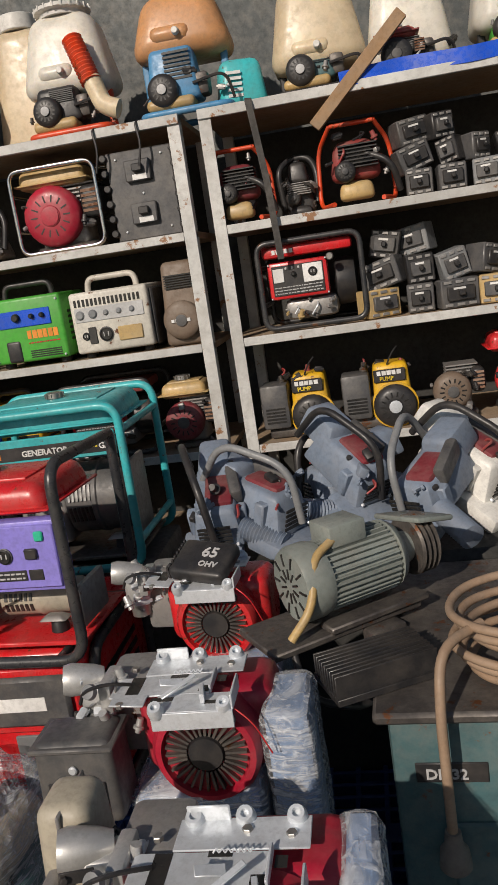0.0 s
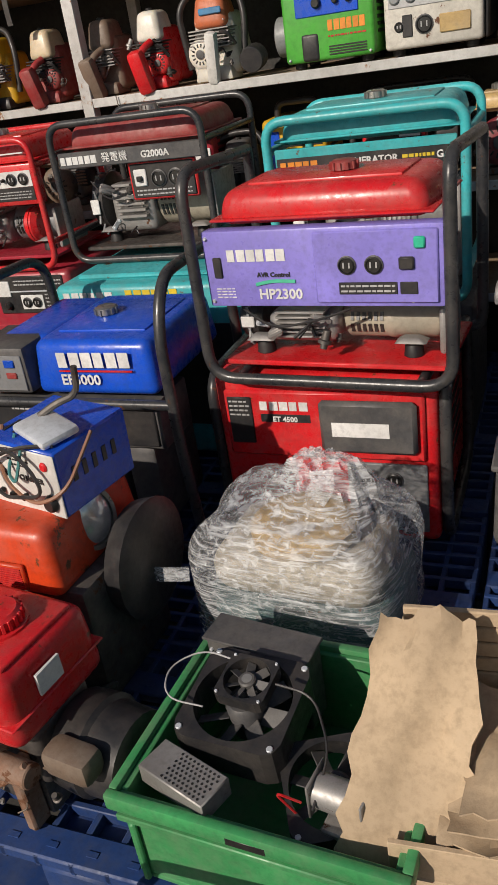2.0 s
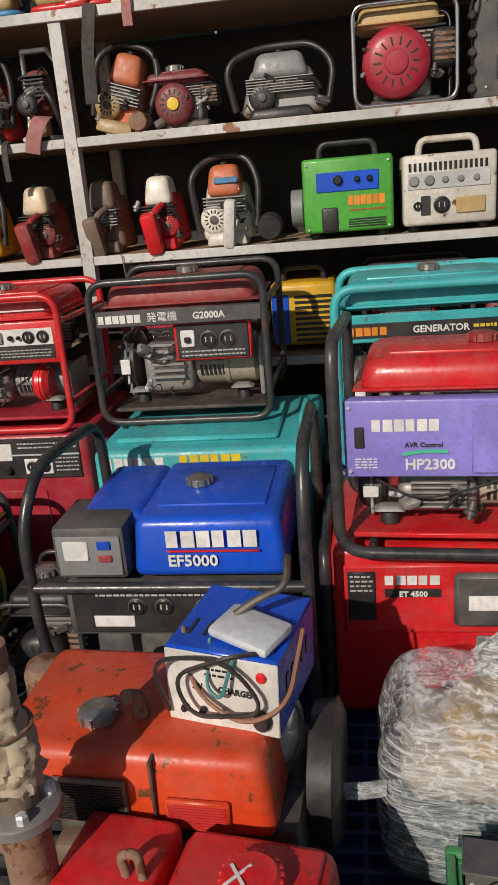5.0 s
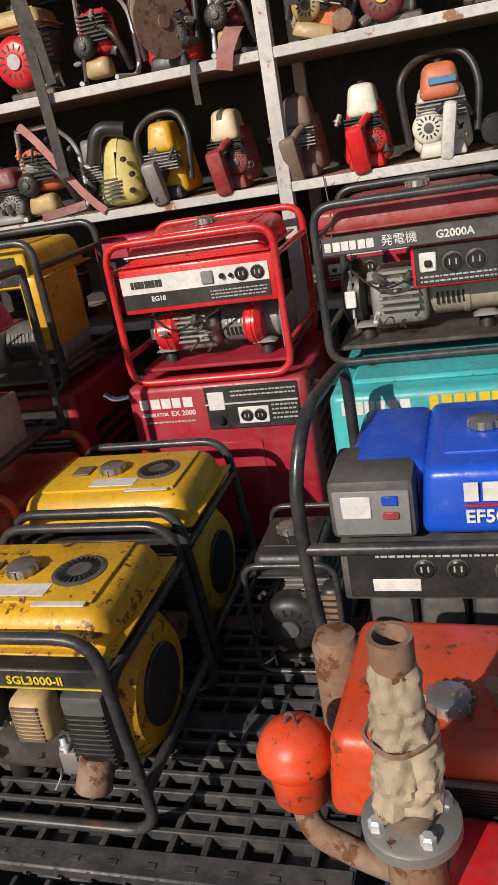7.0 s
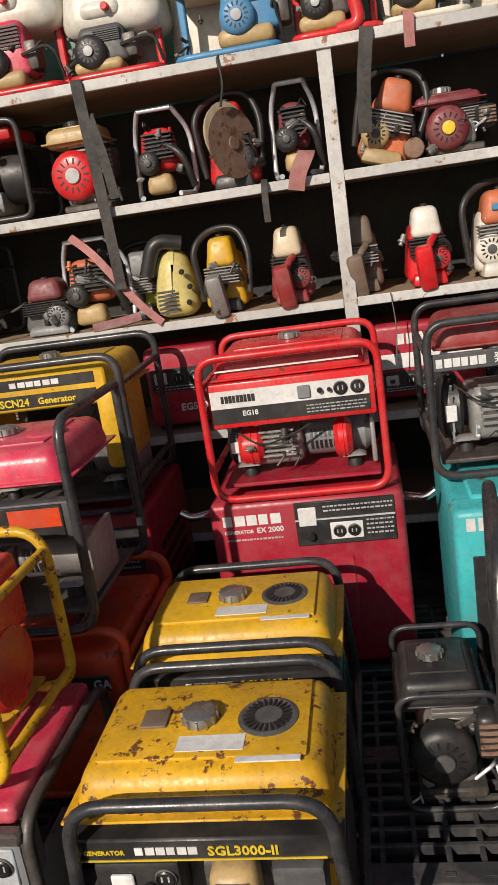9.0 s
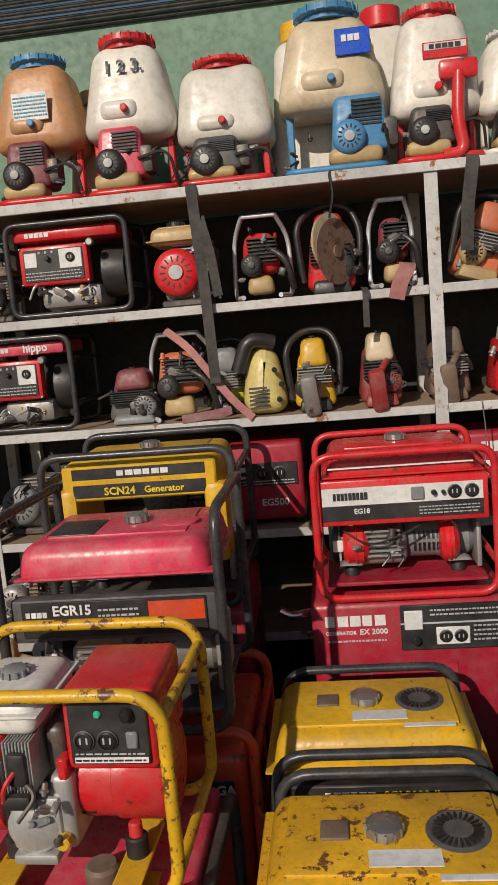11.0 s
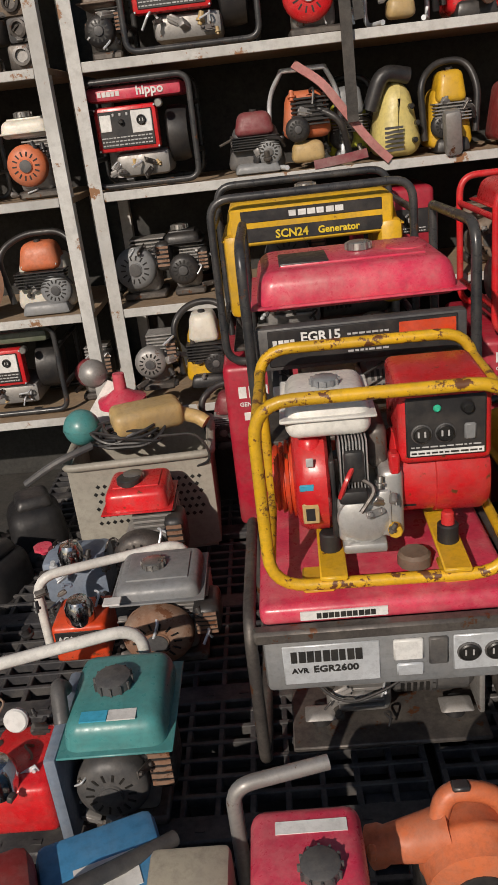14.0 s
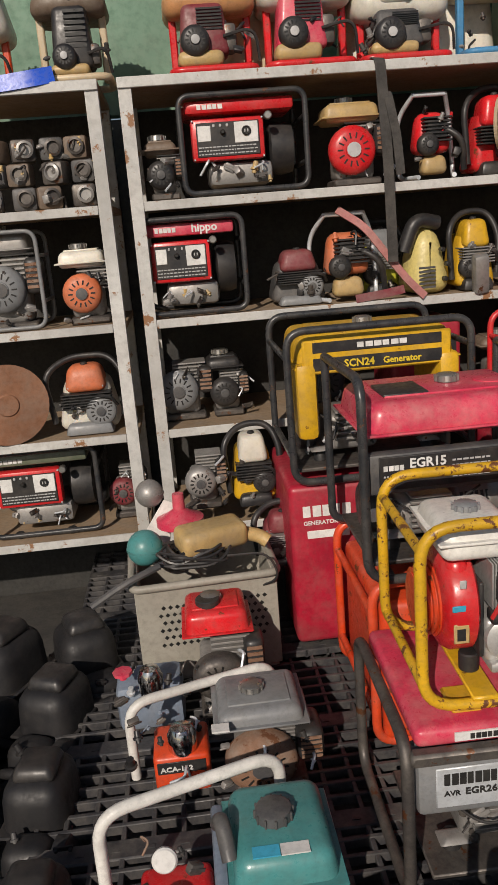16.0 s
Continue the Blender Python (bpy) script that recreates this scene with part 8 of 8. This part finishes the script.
# ---- double-bay shelving, left bay ----
g = sprayer("backpack_sprayer", -3.375, FY, S1 + 0.003, 0.32, 0.52, 0.28, "amber tank backpack sprayer with a blue lid", AMBER, SKYBLUE, MAROON, RED, 140, lift=0.34)
plate(g, "triangle_label", -0.06, 0.06, 0.028, 0.27, 0.36, LABEL, 0.003), stripes(g, -0.055, 0.055, 0.024, 0.28, 0.35, 6, CYANPRINT)
g = sprayer("backpack_sprayer", -3.06, FY, S1 + 0.003, 0.33, 0.55, 0.28, "white tank backpack sprayer stencilled with a number", MILK, RED, PINKRED, RED, 141, lift=0.34)
words(g, "1 2 3.", -0.065, 0.052, 0.395, 0.042, BLACKPRINT, 80)
g = sprayer("backpack_sprayer", -2.745, FY, S1 + 0.003, 0.34, 0.44, 0.28, "low white tank backpack sprayer with a red lid", MILK, RED, CHARCOAL, RED, 142, lift=0.30, tall=False)
g = sprayer("backpack_sprayer", -2.39, FY, S1 + 0.003, 0.37, 0.56, 0.28, "cream tank sprayer on a blue pump frame", CREAM, SKYBLUE, SKYBLUE, SKYBLUE, 143, lift=0.36, enginex=0.2, guard=SKYBLUE)
plate(g, "blue_label", 0.02, 0.13, 0.045, 0.36, 0.44, BLUE, 0.004), logo(g, 0.04, 0.10, 0.04, 0.40, 0.42, 3, LABEL)
g = sprayer("backpack_sprayer", -2.06, FY, S1 + 0.003, 0.30, 0.52, 0.28, "white tank backpack sprayer with a red hooked bracket", MILK, RED, DARKSTEEL, RED, 144, lift=0.28)
plate(g, "red_label", -0.04, 0.10, 0.052, 0.32, 0.37, RED, 0.004), plate(g, "white_label", -0.035, 0.095, 0.048, 0.345, 0.366, LABEL, 0.002), logo(g, -0.02, 0.08, 0.046, 0.348, 0.362, 5, BLACKPRINT)
part("bracket", box(G(), 0.0, 0.12, -0.01, 0.02, 0.24, 0.30, 0.015, 2), RED, g)
part("bracket_leg", tube(G(), [(0.06, 0.005, 0.26), (0.05, -0.005, 0.12), (0.07, -0.005, 0.02), (0.0, -0.005, 0.015)], 0.02, 0.05), RED, g)
for x, y, m, lm, h, lab in ((-3.22, 3.07, CREAM, FUELCREAM, 0.42, "spare cream tank standing behind the sprayers"), (-2.78, 3.08, MILK, ORANGE, 0.46, "spare white tank with an orange lid"), (-2.48, 3.06, MILK, YELLOW, 0.56, "tall white tank with a yellow lid"), (-2.2, 3.08, MILK, RED, 0.58, "tall white tank behind the sprayers"), (-1.6, 3.06, MILK, RED, 0.5, "spare white tank behind the row"), (-1.15, 3.06, CREAM, WHITE, 0.5, "spare cream tank behind the row")):
    g = thing("spare_tank", x, y - 0.1, S1 + 0.003, lab, "tank")
    part("tank_body", box(G(), -0.13, 0.13, 0.0, 0.2, 0.0, h * 0.9, 0.05, 4, top=0.7), m, g)
    part("lid", cyl(G(), (0, 0.1, h * 0.89), (0, 0.1, h), 0.07, n=22), lm, g)

red_panel_generator(-3.30, FY - 0.01, S2 + 0.005, 0.43, 0.32, 0.3, "black-framed small generator with red panel", 150)
small_engine("small_engine", -2.92, FY, S2 + 0.003, 0.24, 0.27, 0.22, "red engine with recoil starter and rusty tank", RED, FUELCREAM, seed=151, hub=SILVERPRINT)
brush_frame("brush_cutter_engine", -2.66, FY, S2 + 0.003, 0.22, 0.28, 0.2, "red brush-cutter engine with amber fuel tank", RED, STEEL, 152, fuel=FUELCREAM)
g = handheld("disc_cutter", -2.43, FY + 0.02, S2 + 0.003, 0.22, 0.29, 0.2, "red disc cutter with a worn brown blade", RED, seed=153)
part("blade_disc", lathe(G(), (0.02, -0.03, 0.13), (0.10, -0.09, 0.13), [(-0.002, 0.105), (0.002, 0.105), (0.003, 0.02), (0.008, 0.02), (0.008, 0)], 32), RUSTY, g, "brown worn cutting disc")
part("blade_guard", lathe(G(), (0.0, -0.015, 0.16), (0.08, -0.075, 0.16), [(-0.006, 0.09), (0.006, 0.095), (0.008, 0.08), (0.008, 0)], 24), CREAM, g)
brush_frame("brush_cutter_engine", -2.225, FY, S2 + 0.003, 0.17, 0.29, 0.2, "old red engine in an upright steel frame", MAROON, STEEL, 154)
small_engine("small_engine", -3.57, FY, S2 + 0.003, 0.14, 0.19, 0.18, "small black trimmer engine", BLACK, BROWN, seed=155)

g = red_panel_generator(-3.50, FY - 0.01, S3 + 0.005, 0.36, 0.33, 0.3, "small black-framed generator with red top", 160, PINKRED)
words(g, "hippo", 0.0, 0.03, 0.275, 0.028, LABEL)
handheld("chain_saw", -3.14, FY + 0.02, S3 + 0.003, 0.26, 0.21, 0.2, "grey and dark red tool with ribbed hose", CHARCOAL, seed=161, topmat=MAROON, handle="none", low=GREY)
brush_frame("brush_cutter_engine", -2.97, FY, S3 + 0.003, 0.27, 0.30, 0.2, "tangled backpack engine with red straps", SALMON, STEEL, 162)
g = thing("webbing_strap", -2.86, FY - 0.02, S3 + 0.003, "faded pink webbing strap hanging over the shelf", "strap")
part("strap", ribbon(G(), [(-0.14, 0.05, 0.31), (-0.06, 0.0, 0.25), (0.02, -0.01, 0.14), (0.08, -0.02, 0.06), (0.14, -0.02, 0.0)], 0.026, 0.003), PINKSTRAP, g)
part("strap", ribbon(G(), [(-0.10, -0.01, 0.01), (0.0, -0.015, 0.02), (0.07, -0.01, 0.03)], 0.028, 0.003), MAROON, g)
g = thing("blower_housing", -2.67, FY, S3 + 0.003, "pale yellow plastic blower housing", "blower", 8)
b = box(G(), -0.085, 0.085, 0.0, 0.2, 0.0, 0.235, 0.06, 5, top=0.55)
part("housing", b, mat("pale_yellow_plastic", (0.66, 0.55, 0.19), 0.45, dust=0.25), g)
for x, z in ((0.04, 0.05), (0.05, 0.1), (0.03, 0.15)):
    part("screw_hole", cyl(G(), (x, 0.02, z), (x, -0.005, z), 0.009, n=10), SOCKET, g)
vents(g, -0.06, 0.0, -0.001, 0.02, 0.1, 6, CHARCOAL)
part("hose_end", tube(G(), [(-0.09, 0.06, 0.15), (-0.05, 0.05, 0.26), (0.04, 0.06, 0.24)], 0.025, 0.05), BLACK, g)
handheld("leaf_blower", -2.82, FY + 0.12, S3 + 0.003, 0.2, 0.26, 0.16, "yellow-green and grey blower behind", mat("lime_plastic", (0.45, 0.45, 0.03), 0.45), seed=164, topmat=GREY)

small_engine("water_pump", -3.58, FY + 0.05, S4 + 0.003, 0.22, 0.27, 0.22, "grey cast-iron water pump", GREY, None, seed=170, category="water pump")
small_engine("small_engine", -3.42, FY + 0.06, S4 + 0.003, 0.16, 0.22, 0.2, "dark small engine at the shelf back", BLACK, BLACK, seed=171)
g = box_generator("suitcase_generator", -2.70, FY + 0.02, S4 + 0.003, 0.26, 0.29, 0.28, "crimson compact generator with black panel", CRIMSON, handle="none")
panel_kit(g, -0.11, 0.11, 0.0, 0.14, 0.22, 9), words(g, "EG500", -0.02, 0.0, 0.07, 0.025, LABEL)
small_engine("small_engine", -2.36, FY + 0.06, S4 + 0.003, 0.24, 0.2, 0.2, "brown dusty engine behind the red generator", BROWN, BROWN, seed=172)
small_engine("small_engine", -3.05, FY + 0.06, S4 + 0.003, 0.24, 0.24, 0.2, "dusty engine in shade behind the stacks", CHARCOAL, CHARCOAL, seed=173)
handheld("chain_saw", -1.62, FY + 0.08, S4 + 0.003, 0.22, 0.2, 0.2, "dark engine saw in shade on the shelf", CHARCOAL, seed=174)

# ---- left shelving ----
sprayer("backpack_sprayer", -3.82, FY, S1 + 0.003, 0.26, 0.4, 0.26, "backpack sprayer with a black engine and cream cushion", BROWN, CREAM, BLACK, CREAM, 180, lift=0.5, enginex=0)
sprayer("backpack_sprayer", -4.15, FY, S1 + 0.003, 0.3, 0.4, 0.26, "green backpack sprayer with pale tank", MILK, GREEN, GREEN, ORANGE, 181)
g = thing("tarp_strip", -4.0, SFRONT - 0.012, S1 + 0.003, "crumpled blue tarpaulin strip on the shelf edge", "tarpaulin")
part("sheet", ribbon(G(), [(-0.2, 0, 0.005), (-0.05, 0.0, 0.0), (0.06, 0.0, 0.012), (0.12, 0.01, 0.02)], 0.05, 0.003), BLUE, g)
rnd = random.Random(21)
for k in range(12):
    g = thing("carburettor", -4.13 + 0.095 * (k % 4) + rnd.uniform(-0.012, 0.012), FY + 0.02 + 0.03 * (k // 4), S2 + 0.003 + 0.078 * (k // 4), "old dusty carburettor body in a heap", "carburettor", rnd.uniform(-25, 25), "heap of carburettors")
    part("carb_body", box(G(), -0.04, 0.04, 0.0, 0.07, 0.0, 0.074, 0.012, 2), (DARKSTEEL, CHARCOAL, BROWN)[k % 3], g)
    part("bore", lathe(G(), (0.005, 0.005, 0.04), (0.005, -0.02, 0.04), [(0, 0.028), (0.015, 0.028), (0.018, 0.02), (0.008, 0.018), (0.008, 0)], 16), ALU if k % 3 == 0 else DARKSTEEL, g)
    bits(g, -0.04, 0.04, -0.01, 0.02, 0.01, 0.06, 3, (ALU, FUELCREAM, DARKSTEEL), 190 + k)
small_engine("framed_engine", -4.13, FY, S3 + 0.003, 0.24, 0.33, 0.22, "grey engine in a steel tube frame", GREY, ALU, frame=GREY, seed=200)
g = small_engine("small_engine", -3.87, FY, S3 + 0.003, 0.2, 0.25, 0.2, "orange trimmer engine with a milky tank", SALMON, MILK, seed=201, muffler=False)
g = thing("cut_off_disc", -4.18, FY - 0.03, S4 + 0.003, "large brown cutting disc leaning on the shelf", "disc", 20)
part("disc", lathe(G(), (0.0, 0.0, 0.14), (0.0, -1, 0.14), [(0, 0.14), (0.004, 0.14), (0.005, 0.04), (0.01, 0.035), (0.01, 0)], 36), mat("disc_brown", (0.28, 0.13, 0.07), 0.7, dust=0.4), g)
g = handheld("cutter", -3.92, FY, S4 + 0.003, 0.29, 0.27, 0.22, "white and orange engine cutter with a grey frame", MILK, seed=203, topmat=SALMON, low=GREY)
g = red_panel_generator(-4.12, FY + 0.02, S5 + 0.005, 0.42, 0.33, 0.32, "dark green-topped frame generator", 204, mat("dark_green_tank", (0.14, 0.16, 0.11), 0.35, dust=0.3))
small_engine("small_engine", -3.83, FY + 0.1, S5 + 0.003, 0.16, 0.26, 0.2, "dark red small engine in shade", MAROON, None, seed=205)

# straps and cords hanging from the shelves
def strap(x, z0, z1, material, w=0.035, sway=0.02, label="dark webbing strap hanging from the shelf"):
    g = thing("webbing_strap", x, SFRONT - 0.02, z1, label, "strap")
    part("strap", ribbon(G(), [(0, 0.05, z0 - z1 + 0.012), (0.003, -0.005, z0 - z1 + 0.005), (sway, -0.008, (z0 - z1) * 0.5), (sway * 1.4, -0.004, 0)], w, 0.002, 0.03), material, g)
strap(-2.86, S1, 1.30, STRAP, 0.035, 0.02), strap(-2.84, S1 - 0.1, 1.58, STRAP, 0.03, 0.03), strap(-1.98, S1, 1.65, STRAP, 0.04, -0.02), strap(-0.30, S1, 1.42, STRAP, 0.022, 0.03), strap(-2.19, 1.62, 1.52, PINKSTRAP, 0.05, -0.03, "pink webbing strap end"), strap(-2.33, S2, 1.44, STRAP, 0.02, 0.0), strap(-1.86, S1 + 0.02, 1.86, PINKSTRAP, 0.03, 0.0, "pink webbing strap end")
g = thing("hanging_cord", -1.98, SFRONT - 0.012, 1.02, "thin cord hanging in front of the shelf", "cord")
part("cord", tube(G(), [(0, 0, 0.155), (0.01, -0.004, 0.05), (0.0, -0.004, -0.06)], 0.002, 0.05, n=5), CABLE, g)
for x, z in ((-0.83, S1), (-0.68, S1), (-2.42, S1)):
    g = thing("hanging_cord", x, SFRONT - 0.02, z - 0.14, "dark cord hanging from the top shelf", "cord")
    part("cord", tube(G(), [(0.02, 0.04, 0.145), (0, -0.002, 0.14), (0.012, -0.006, 0.07), (-0.006, -0.004, 0.0)], 0.004, 0.03, n=6), BLACK, g)
